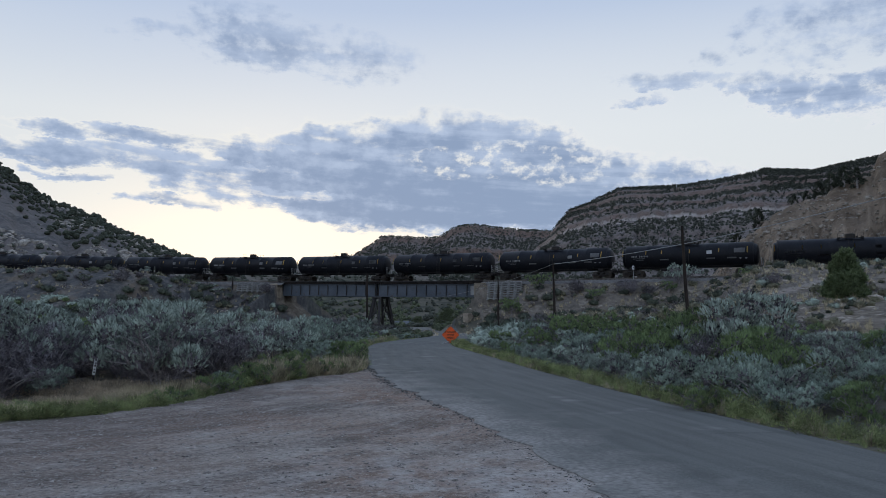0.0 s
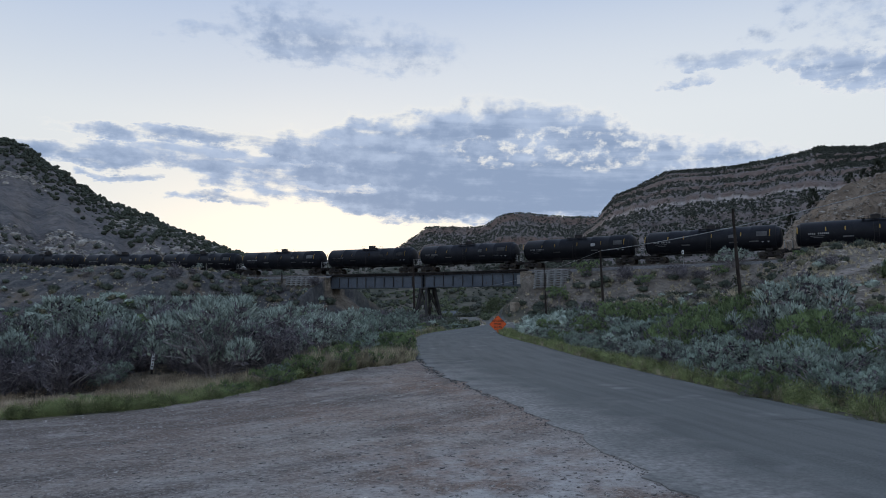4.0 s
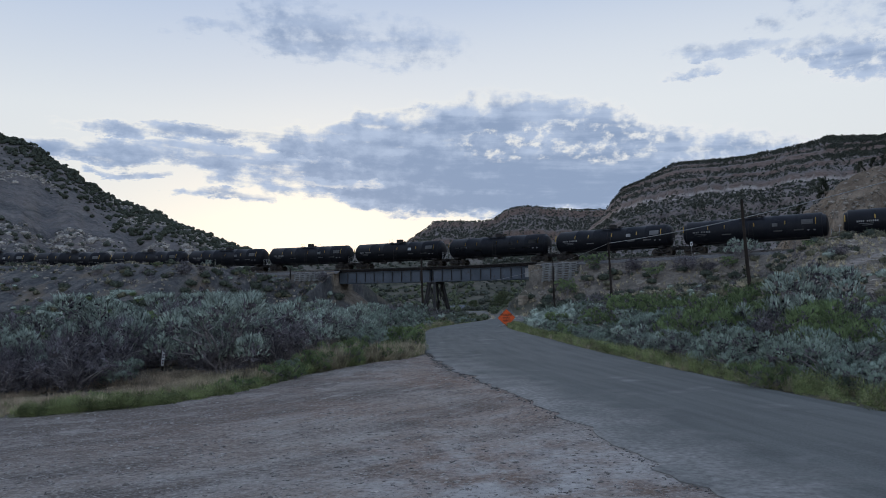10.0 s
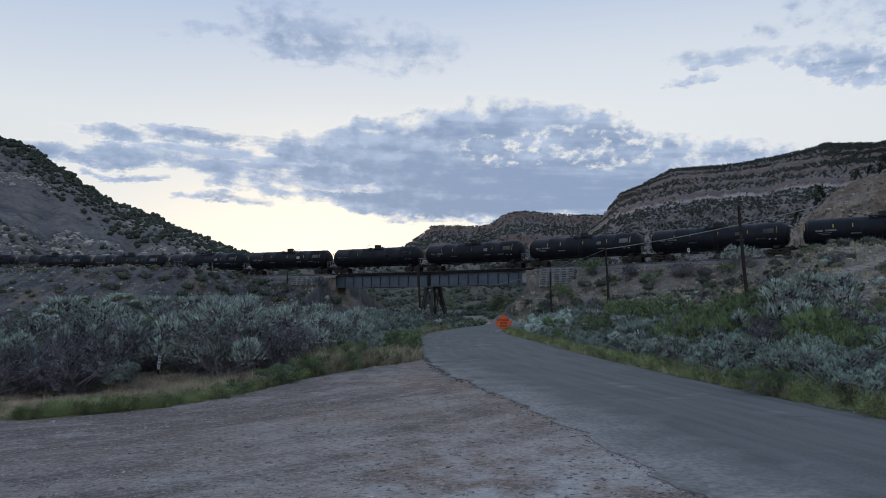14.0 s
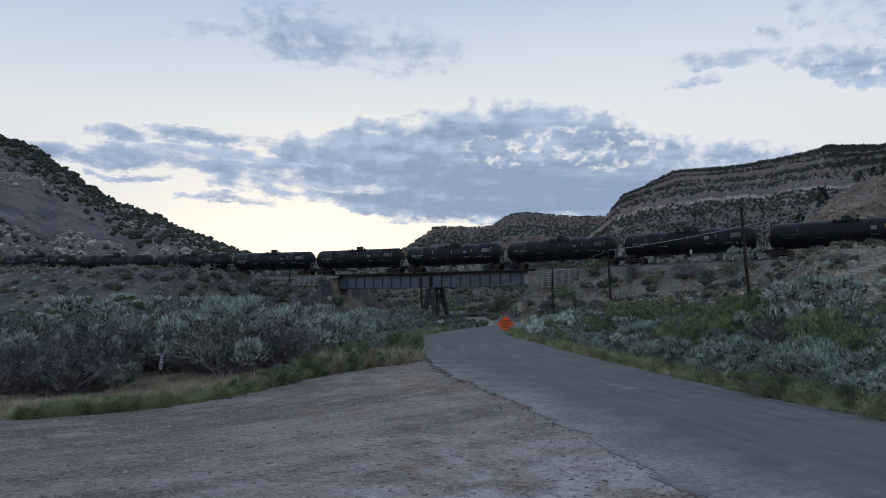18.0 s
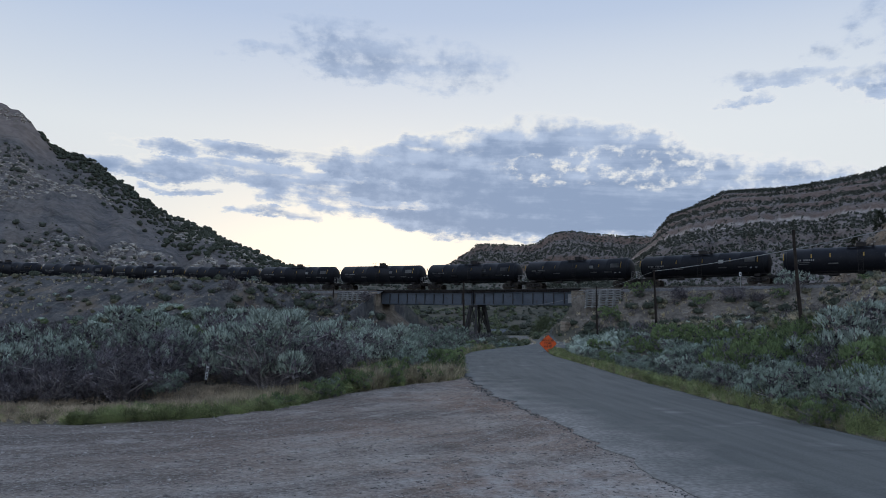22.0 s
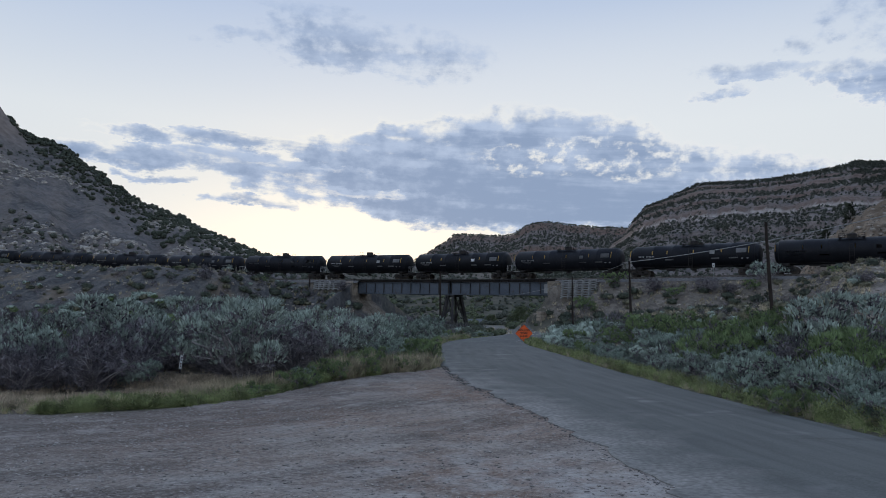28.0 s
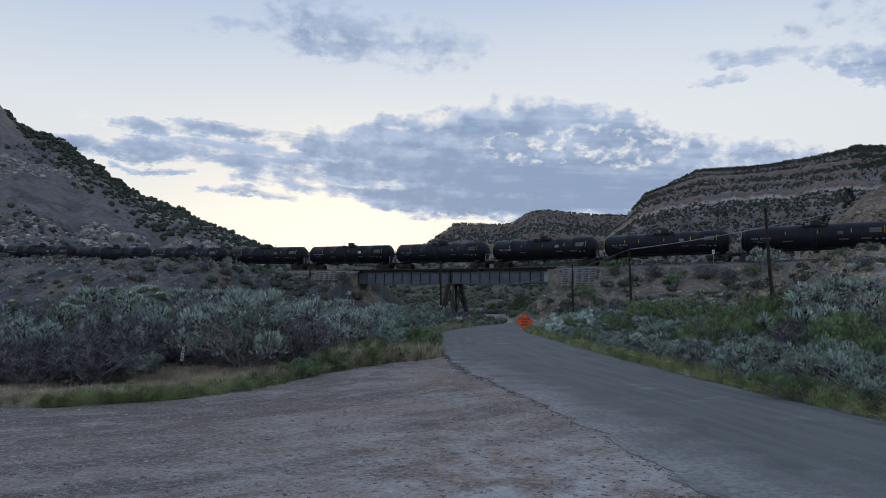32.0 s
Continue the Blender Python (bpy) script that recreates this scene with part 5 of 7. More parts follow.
def masonry(name, m, length, depth, height, course, label, seed):
    """A wall of coursed stone blocks, its top at the pose's height, front along x at y = -depth/2."""
    rng = random.Random(seed)
    th = empty(name, m)
    tagged(th, label, "stone wall")
    cache = {}
    z = -height
    row = 0
    while z < -0.05:
        h = min(course * rng.uniform(0.85, 1.15), -z)
        for face in ("front", "end_a", "end_b"):
            run = length if face == "front" else depth
            u = -run / 2
            while u < run / 2 - 0.05:
                w = min(rng.choice((0.7, 0.9, 1.2)), run / 2 - u)
                key = (round(w, 1), round(h, 2))
                if key not in cache:
                    bm = box(0, 0, 0, w - 0.03, 0.5, h - 0.03, 0.035)
                    me = bpy.data.meshes.new("stone_block")
                    bm.to_mesh(me)
                    bm.free()
                    me.materials.append(M_STONE)
                    cache[key] = me
                jut = rng.uniform(-0.04, 0.04)
                if face == "front":
                    at = pose(u + w / 2, -depth / 2 + 0.25 + jut, z + h / 2)
                else:
                    q = -1 if face == "end_a" else 1
                    at = pose(q * (length / 2 - 0.25 + jut), u + w / 2, z + h / 2, 0, 0, 90)
                share("stone_block", cache[key], th, at)
                u += w
        z += h
        row += 1
    part("core", box(0, 0.2, -height / 2 - 0.05, length - 0.6, depth - 0.6, height - 0.1), M_STONE, th)
    return th


masonry("bridge_abutment", on_track(SPAN_W - 0.72, 0, -0.45), 1.44, 5.6, 2.4, 0.45, "tan sandstone block abutment under the girder's end", 3)
masonry("bridge_abutment", on_track(SPAN_E + 0.95, 0, -0.45), 1.9, 5.6, 3.4, 0.48, "tall tan sandstone block abutment beside a crib wall", 4)
masonry("stone_wingwall", pose(3.7, 101.0, 3.7, 0, 0, -32), 0.8, 2.4, 3.5, 0.42, "broken pale sandstone wing wall on the bank below the bridge", 9)


def crib_wall(s0, s1, n, rows, cols, label):
    """Concrete crib wall: stretchers in rows, header ends between."""
    th = empty("crib_wall", on_track((s0 + s1) / 2, n, -0.35))
    tagged(th, label, "retaining wall")
    inv = th.matrix_basis.inverted()
    h = 0.33
    bm = box(0, 0, 0, (s1 - s0) / cols * 1.0 - 0.03, 0.16, 0.15, 0.02)
    first = None
    for r in range(rows):
        for c in range(cols):
            s = s0 + (s1 - s0) * (c + 0.5) / cols
            at = inv @ on_track(s, n + 0.07 * r, -0.45 - h * r)
            if first is None:
                first = part("stretcher", bm, M_CONCRETE, th, at=at)
            else:
                share("stretcher", first.data, th, at)
    bm = box(0, 0, 0, 0.17, 0.75, 0.17, 0.02)
    first = None
    for r in range(rows):
        for c in range(cols + 1):
            s = s0 + (s1 - s0) * c / cols
            at = inv @ on_track(s, n - 0.2 + 0.07 * r, -0.45 - h * r - 0.165)
            if first is None:
                first = part("header", bm, M_CONCRETE, th, at=at)
            else:
                share("header", first.data, th, at)
    bm = box(0, 0, 0, s1 - s0, 0.1, h * rows)
    part("fill", bm, M_BALLAST, th, "dark stone fill", at=inv @ on_track((s0 + s1) / 2, n - 0.42, -0.35 - h * rows / 2))
    return th


crib_wall(-12.2, -7.0, 3.35, 8, 5, "pale concrete crib retaining wall holding the bank")
crib_wall(-58.6, -52.3, 3.1, 5, 6, "low pale concrete crib wall below the rails")


# ---- poles, wire, sign, markers ----
def pole(x, y, h, lean, r=0.13, arm=False, label="dark weathered wooden utility pole standing in the brush"):
    z = spot(x, y)
    th = empty("utility_pole", pose(x, y, z - 0.3))
    tagged(th, label, "pole", "old line poles")
    rng = random.Random(int(x * 10))
    pts = [Vector((lean * h * k / 6 + rng.uniform(-0.02, 0.02), rng.uniform(-0.02, 0.02), (h + 0.3) * k / 6)) for k in range(7)]
    part("shaft", tube(pts, [r * (1 - 0.05 * k) for k in range(7)], 10), M_POLE, th)
    if arm:
        bm = bmesh.new()
        add_bar(bm, pts[6] + Vector((-0.12, -0.08, -0.1)), pts[6] + Vector((0.14, -0.08, -0.1)), 0.05, 6)
        add_bar(bm, pts[6] + Vector((0.1, -0.08, -0.12)), pts[6] + Vector((0.1, -0.08, 0.05)), 0.04, 6)
        part("insulator_bracket", bm, M_STEEL, th)
    return th.matrix_basis @ pts[6]


pole(-7.1, 68.0, 6.0, -0.004, 0.12)
pole(6.24, 82.0, 6.1, 0.004, 0.13)
top_c = pole(11.7, 76.0, 6.05, -0.012, 0.14, True, "dark wooden utility pole carrying the wire's end")
top_d = pole(18.2, 54.0, 6.65, -0.03, 0.14, False, "tall leaning weathered utility pole on the dry slope")


def wire(a, b, sag, r, label):
    pts = [Vector(a).lerp(Vector(b), i / 32) - Vector((0, 0, sag * 4 * i / 32 * (1 - i / 32))) for i in range(33)]
    ob = part("overhead_wire", tube(pts, [r] * 33, 6), M_CABLE, None, label)
    return tagged(ob, category="wire")


wire(top_c - Vector((0, 0, 0.1)), (33.6, 43.0, 11.4), 0.75, 0.035, "pale overhead cable sagging between poles")
wire(top_c - Vector((0, 0, 0.1)), (-1.2, 105.0, 6.0), 0.5, 0.015, "thin dark wire running from the pole towards the bridge")


def post(name, x, y, h, w, mat, label, category, lean=0.0):
    th = empty(name, pose(x, y, spot(x, y) - 0.1, 0, lean, 0))
    bm = bmesh.new()
    add_bar(bm, (0, 0, 0), (0, 0, h + 0.1), w, 7, w * 0.9)
    part("shaft", bm, mat, th)
    return tagged(th, label, category)


post("stub_post", -44.7, 109.2, 2.8, 0.14, M_POLE, "short dark wooden post on the shale bank", "post")
t = on_track(-59.6, 3.2).translation
post("stub_post", t.x, t.y, 1.9, 0.12, M_POLE, "short dark timber post beside the crib wall", "post")


def delineator():
    x, y = -9.05, 18.9
    th = empty("roadside_marker", pose(x, y, spot(x, y) - 0.1, 0, 6, 8))
    part("shaft", box(0, 0, 0.40, 0.05, 0.02, 0.80, 0.004), M_POLE, th)
    part("plate", box(0, -0.016, 0.575, 0.078, 0.012, 0.44, 0.004), M_PLASTIC, th, "white upright plate")
    for z in (0.74, 0.66, 0.59, 0.50, 0.43):
        part("mark_bar", box(0.004, -0.026, z, 0.036, 0.006, 0.035), M_STEEL, th, "dark lettering bar")
    tagged(th, "white flexible roadside marker with dark marks in dry grass", "marker post")


delineator()


def work_sign():
    x, y = 0.55, 53.0
    z = spot(x, y)
    th = empty("road_work_sign", pose(x, y, z, 0, 0, 1))
    tagged(th, "orange diamond road-work warning sign on a low stand", "sign", )
    half = 0.905 / 2
    cz = 0.64
    bm = bmesh.new()
    add_box(bm, 0, 0, 0, half * 2, 0.012, half * 2, pose(0, 0, 0, 0, 45, 0), 0.0)
    bmesh.ops.bevel(bm, geom=[e for e in bm.edges if abs((e.verts[0].co - e.verts[1].co).y) > 0.005], offset=0.04, segments=3, affect="EDGES")
    board = part("panel", bm, M_ORANGE, th, "bright orange diamond sheet", at=pose(0, 0, cz))
    bm = bmesh.new()
    for q in range(4):
        a = math.pi / 2 * q
        k = half * math.sqrt(2) * 0.93
        p0, p1 = Vector((k * math.cos(a), -0.009, k * math.sin(a))), Vector((k * math.cos(a + math.pi / 2), -0.009, k * math.sin(a + math.pi / 2)))
        add_beam(bm, p0, p1, 0.016, 0.004)
    part("border", bm, M_BLACK, board)
    for text, dz in (("SHOULDER", 0.21), ("WORK", 0.0), ("AHEAD", -0.21)):
        cu = bpy.data.curves.new("lettering", "FONT")
        cu.body, cu.size, cu.align_x, cu.align_y, cu.extrude, cu.offset = text, 0.19, "CENTER", "CENTER", 0.002, 0.004
        tmp = bpy.data.objects.new("lettering", cu)
        scene.collection.objects.link(tmp)
        me = bpy.data.meshes.new_from_object(tmp.evaluated_get(bpy.context.evaluated_depsgraph_get()))
        bpy.data.objects.remove(tmp)
        me.materials.append(M_BLACK)
        ob = new("lettering", me)
        ob.parent, ob.matrix_basis = board, pose(0, -0.010, dz, 90) @ Matrix.Diagonal((0.9, 1, 1, 1))
    bm = bmesh.new()
    add_beam(bm, (0, 0.03, 0.1), (0, 0.03, cz + 0.6), 0.03, 0.03)
    add_beam(bm, (-0.6, 0.03, cz), (0.6, 0.03, cz), 0.025, 0.02)
    part("upright", bm, M_METAL, th)
    for a in (35, 145, 215, 325):
        bm = bmesh.new()
        add_beam(bm, (0, 0.03, 0.22), (0.75 * math.cos(radians(a)), 0.03 + 0.75 * math.sin(radians(a)), 0.02), 0.03, 0.02)
        part("stand_leg", bm, M_METAL, th)


work_sign()


def mile_marker():
    m = on_track(8.6, 3.0, -0.6)
    th = empty("track_marker", m)
    part("shaft", box(0, 0, 0.75, 0.05, 0.05, 1.6, 0.005), M_METAL, th)
    part("plate", box(0, -0.035, 1.75, 0.28, 0.02, 0.5, 0.01), M_PLASTIC, th, "small white plate")
    part("mark_bar", box(0, -0.05, 1.75, 0.12, 0.008, 0.2), M_STEEL, th, "dark lettering bar")
    tagged(th, "small white trackside marker on a thin post", "marker post")


mile_marker()


def small_house(x, y, w, d, h, turn, label):
    z = spot(x, y) - 0.3
    th = empty("house", pose(x, y, z, 0, 0, turn))
    part("wall", box(0, 0, h / 2, w, d, h, 0.02), M_SIDING, th)
    bm = bmesh.new()
    v = [bm.verts.new(c) for c in ((-w / 2 - 0.3, -d / 2 - 0.4, h), (w / 2 + 0.3, -d / 2 - 0.4, h), (w / 2 + 0.3, d / 2 + 0.4, h), (-w / 2 - 0.3, d / 2 + 0.4, h), (-w / 2 - 0.3, 0, h + d * 0.32), (w / 2 + 0.3, 0, h + d * 0.32))]
    for f in ((0, 1, 5, 4), (2, 3, 4, 5), (0, 4, 3), (1, 2, 5), (0, 3, 2, 1)):
        bm.faces.new([v[i] for i in f])
    part("roof", bm, M_ROOF, th, "low grey-blue metal roof")
    for q in (-0.28, 0.22):
        win = part("window", box(q * w, -d / 2 - 0.02, h * 0.55, 1.1, 0.06, 1.0, 0.01), M_SIDING, th)
        part("pane", box(q * w, -d / 2 - 0.055, h * 0.55, 0.9, 0.02, 0.8), M_GLASS, win)
    part("door", box(0.0, -d / 2 - 0.02, h * 0.47, 0.8, 0.06, h * 0.94, 0.01), M_POLE, th)
    tagged(th, label, "house")


small_house(-12.0, 222.0, 5, 4, 1.0, 12, "low pale house with a grey-blue roof beyond the bridge")


# ---- plants and loose stone ----
def leaves(rng, centres, aims, count, length, width, spread):
    """Slim triangles in tufts: count to each centre, pointing about along its aim."""
    c = np.repeat(centres, count, 0)
    a = np.repeat(aims, count, 0)
    k = len(c)
    c = c + rng.normal(0, 1, (k, 3)) * spread
    d = a + rng.normal(0, 0.38, (k, 3))
    d /= np.linalg.norm(d, axis=1)[:, None] + 1e-9
    w = np.cross(d, rng.normal(0, 1, (k, 3)))
    w /= np.linalg.norm(w, axis=1)[:, None] + 1e-9
    L = length * rng.uniform(0.6, 1.3, (k, 1))
    W = width * rng.uniform(0.7, 1.3, (k, 1))
    V = np.stack([c - w * W * 0.5, c + w * W * 0.5, c + d * L], 1).reshape(-1, 3)
    return V, np.arange(3 * k).reshape(-1, 3)


def turned(V, out):
    """Triangle soup with each triangle wound to face along its own vector of out."""
    T = V.reshape(-1, 3, 3)
    back = np.einsum("ij,ij->i", np.cross(T[:, 1] - T[:, 0], T[:, 2] - T[:, 0]), out) < 0
    T[back] = T[back][:, ::-1]
    return T.reshape(-1, 3)


def rounded(ob, out):
    """Foliage shaded as soft masses: normals along out, one vector a vertex."""
    out = out / (np.linalg.norm(out, axis=1)[:, None] + 1e-9)
    ob.data.normals_split_custom_set_from_vertices(out.astype(np.float32))
    return ob


def limb(bm, pts, r0, r1, seg=5):
    n = len(pts) - 1
    for i in range(n):
        add_bar(bm, pts[i], pts[i + 1], r0 + (r1 - r0) * i / n, seg, r0 + (r1 - r0) * (i + 1) / n)


def shrub(name, seed, h, rad, mat, stems, tufts, per, ll, lw, label, low=0.35, twigs=0, plume=0.10, lump=0.26, stout=0.27):
    """A many-stemmed bush: thin twisted stems, dead twigs low down, leaf tufts on lumps round the branch tips."""
    rng = np.random.default_rng(seed)
    th = empty(name)
    bm = bmesh.new()
    tips, nodes = [], []
    for i in range(stems):
        a = 2 * math.pi * (i + rng.uniform(-0.4, 0.4)) / stems
        reach = rad * rng.uniform(0.25, 0.95)
        top = h * rng.uniform(0.45, 0.9) * (1.1 - 0.35 * reach / rad)
        p = [Vector((0.12 * rad * math.cos(a), 0.12 * rad * math.sin(a), -0.08))]
        bend = rng.uniform(-0.5, 0.5)
        for k in range(1, 5):
            t = k / 4
            b = a + bend * t
            p.append(Vector((reach * t * math.cos(b) + rng.normal(0, 0.05), reach * t * math.sin(b) + rng.normal(0, 0.05), top * t**0.9 + rng.normal(0, 0.03))))
        limb(bm, p, 0.021 * h, 0.008 * h, 5)
        for k in range(5):
            q = p[1 + k % 4]
            e = q + Vector((rng.normal(0, 0.28) * rad, rng.normal(0, 0.28) * rad, h * rng.uniform(0.05, 0.25)))
            limb(bm, [q, q.lerp(e, 0.5) + Vector((rng.normal(0, 0.04), rng.normal(0, 0.04), 0)), e], 0.008 * h, 0.003 * h, 3)
            tips.append(np.array(e))
            nodes.append(np.array(q))
        tips.append(np.array(p[4]))
    part("branchwork", bm, M_BARK, th, "twisted grey woody stems")
    tips, nodes = np.array(tips), np.array(nodes)
    # rounded lumps of foliage, set apart so that dark gaps stay between them
    keep = tips[tips[:, 2] > low * h]
    keep = keep[np.argsort(-(np.hypot(keep[:, 0], keep[:, 1]) / rad + keep[:, 2] / h + rng.uniform(0, 0.5, len(keep))))]
    lumps, size = [], []
    for p in keep:
        s = rad * lump * rng.uniform(0.75, 1.3)
        if all(np.linalg.norm(p - q) > 0.72 * (s + r) for q, r in zip(lumps, size)):
            lumps.append(p)
            size.append(s)
    lumps, size = np.array(lumps), np.array(size)
    # dead twigs low down; dark opaque triangles fill each lump as painted inner shade
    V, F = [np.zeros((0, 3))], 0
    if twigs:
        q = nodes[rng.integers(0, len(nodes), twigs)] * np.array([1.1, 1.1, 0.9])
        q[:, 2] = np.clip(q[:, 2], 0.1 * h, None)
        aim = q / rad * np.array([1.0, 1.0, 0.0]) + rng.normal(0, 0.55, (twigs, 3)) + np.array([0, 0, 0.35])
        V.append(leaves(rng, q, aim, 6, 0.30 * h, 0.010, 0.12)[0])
    shade_fill = 30
    g = rng.normal(0, 1, (len(lumps) * shade_fill, 3))
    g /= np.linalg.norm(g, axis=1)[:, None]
    big = np.repeat(size, shade_fill)[:, None]
    q = np.repeat(lumps, shade_fill, 0) + g * big * rng.uniform(0.1, 0.62, (len(big), 1))
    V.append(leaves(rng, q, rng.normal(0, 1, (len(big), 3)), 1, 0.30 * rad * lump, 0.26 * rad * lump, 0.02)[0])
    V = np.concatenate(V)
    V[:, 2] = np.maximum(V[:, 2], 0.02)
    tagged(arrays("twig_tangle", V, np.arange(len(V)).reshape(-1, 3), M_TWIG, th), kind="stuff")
    pick = rng.choice(len(lumps), tufts, p=size**2 / np.sum(size**2))
    g = rng.normal(0, 1, (tufts, 3))
    g /= np.linalg.norm(g, axis=1)[:, None]
    g[:, 2] = np.abs(g[:, 2]) * 1.2 - 0.30
    c = lumps[pick] + g * (size[pick] * rng.uniform(0.72, 1.0, tufts))[:, None]
    c[:, 2] = np.clip(c[:, 2], 0.05 * h, 1.05 * h)
    # each tuft is a plume: leaves set along a short upright twig
    axis = g * 0.7 + np.array([0, 0, 0.8]) + rng.normal(0, 0.12, (tufts, 3))
    axis /= np.linalg.norm(axis, axis=1)[:, None]
    along = rng.uniform(-0.15, 1.0, (tufts, per, 1)) * plume * rng.uniform(0.5, 1.3, (tufts, 1, 1))
    cc = (c[:, None, :] + axis[:, None, :] * along).reshape(-1, 3)
    V, F = leaves(rng, cc, np.repeat(axis, per, 0), 1, ll, lw, plume * 0.24)
    swell = g * 0.75 + lumps[pick] / rad * 0.35 + np.array([0, 0, 0.25])
    out = np.repeat(swell, per, 0) + rng.normal(0, 0.18, (tufts * per, 3))
    V, normal = turned(V, out), np.repeat(out, 3, 0)
    if stout:
        # the leafy body of each plume: a slim uneven spindle
        n = tufts
        length = plume * rng.uniform(0.75, 1.35, (n, 1))
        u = np.cross(axis, np.array([0.31, 0.52, 0.11]))
        u /= np.linalg.norm(u, axis=1)[:, None]
        w = np.cross(axis, u)
        P = [c - axis * length * 0.35, c + axis * length * 0.95 + rng.normal(0, 0.08, (n, 3)) * length]
        D = [swell - axis * 0.5, swell + axis * 0.6]
        for q in range(5):
            a = 2 * math.pi * q / 5 + rng.uniform(-0.3, 0.3, (n, 1))
            rim = u * np.cos(a) + w * np.sin(a)
            P.append(c + axis * length * rng.uniform(0.05, 0.5, (n, 1)) + rim * length * stout * rng.uniform(0.65, 1.35, (n, 1)))
            D.append(swell + rim * 0.7)
        k = np.arange(n)[:, None] * 7 + len(V)
        rows = [(0, 2 + (q + 1) % 5, 2 + q) for q in range(5)] + [(1, 2 + q, 2 + (q + 1) % 5) for q in range(5)]
        F = np.concatenate([F] + [k + np.array([r]) for r in rows])
        V = np.concatenate([V, np.stack(P, 1).reshape(-1, 3)])
        normal = np.concatenate([normal, np.stack(D, 1).reshape(-1, 3)])
    V[:, 2] = np.maximum(V[:, 2], 0.0)
    rounded(arrays("foliage", V, F, mat, th, True), normal)
    return tagged(th, label, "bush")


def juniper(seed, h, rad, tufts, per, label, mat, limbs=34, name="juniper_tree"):
    rng = np.random.default_rng(seed)
    th = empty(name)
    bm = bmesh.new()
    limb(bm, [Vector((0, 0, -0.2)), Vector((0.05, 0.02, h * 0.3)), Vector((0, 0.05, h * 0.65)), Vector((0.02, 0, h * 0.93))], 0.06 * h, 0.01 * h, 7)
    lumps = []
    for i in range(limbs):
        t = rng.uniform(0.03, 0.95)
        a = rng.uniform(0, 2 * math.pi)
        reach = rad * (1 - t) ** 0.75 * min(1, 0.72 + t * 1.8) * rng.uniform(0.45, 0.95)
        q = Vector((0, 0, h * t * 0.85))
        e = Vector((reach * math.cos(a), reach * math.sin(a), h * t))
        limb(bm, [q, q.lerp(e, 0.5) + Vector((0, 0, 0.05)), e], 0.014 * h, 0.005 * h, 4)
        lumps.append(np.array(e))
    part("trunk", bm, M_BARK, th, "shreddy grey trunk and limbs")
    lumps = np.array(lumps)
    pick = rng.integers(0, len(lumps), tufts)
    g = rng.normal(0, 1, (tufts, 3))
    g /= np.linalg.norm(g, axis=1)[:, None]
    c = lumps[pick] + g * rng.uniform(0.05, 0.24, (tufts, 1)) * rad
    c[:, 2] = np.clip(c[:, 2], 0.05, h)
    V, F = leaves(rng, c, g * 0.6 + np.array([0, 0, 0.8]), per, 0.16 * h / 3, 0.06 * h / 3, 0.05 * h / 3)
    arrays("crown", V, F, mat, th)
    return tagged(th, label, "tree")


def place(proto, spots, seed, group, lo=0.75, hi=1.2):
    """Copies of one plant at the places (x, y, size) given."""
    rng = random.Random(seed)
    zs = terrain(np.array([p[0] for p in spots]), np.array([p[1] for p in spots]))
    for i, ((x, y, k), z) in enumerate(zip(spots, zs)):
        m = pose(x, y, float(z) - 0.04, 0, 0, rng.uniform(0, 360))
        ob = copy_thing(proto, m) if i else proto
        f = k * rng.uniform(lo, hi)
        ob.matrix_basis = m @ Matrix.Diagonal((f * rng.uniform(0.9, 1.15), f * rng.uniform(0.9, 1.15), f, 1))
        tagged(ob, group=group)


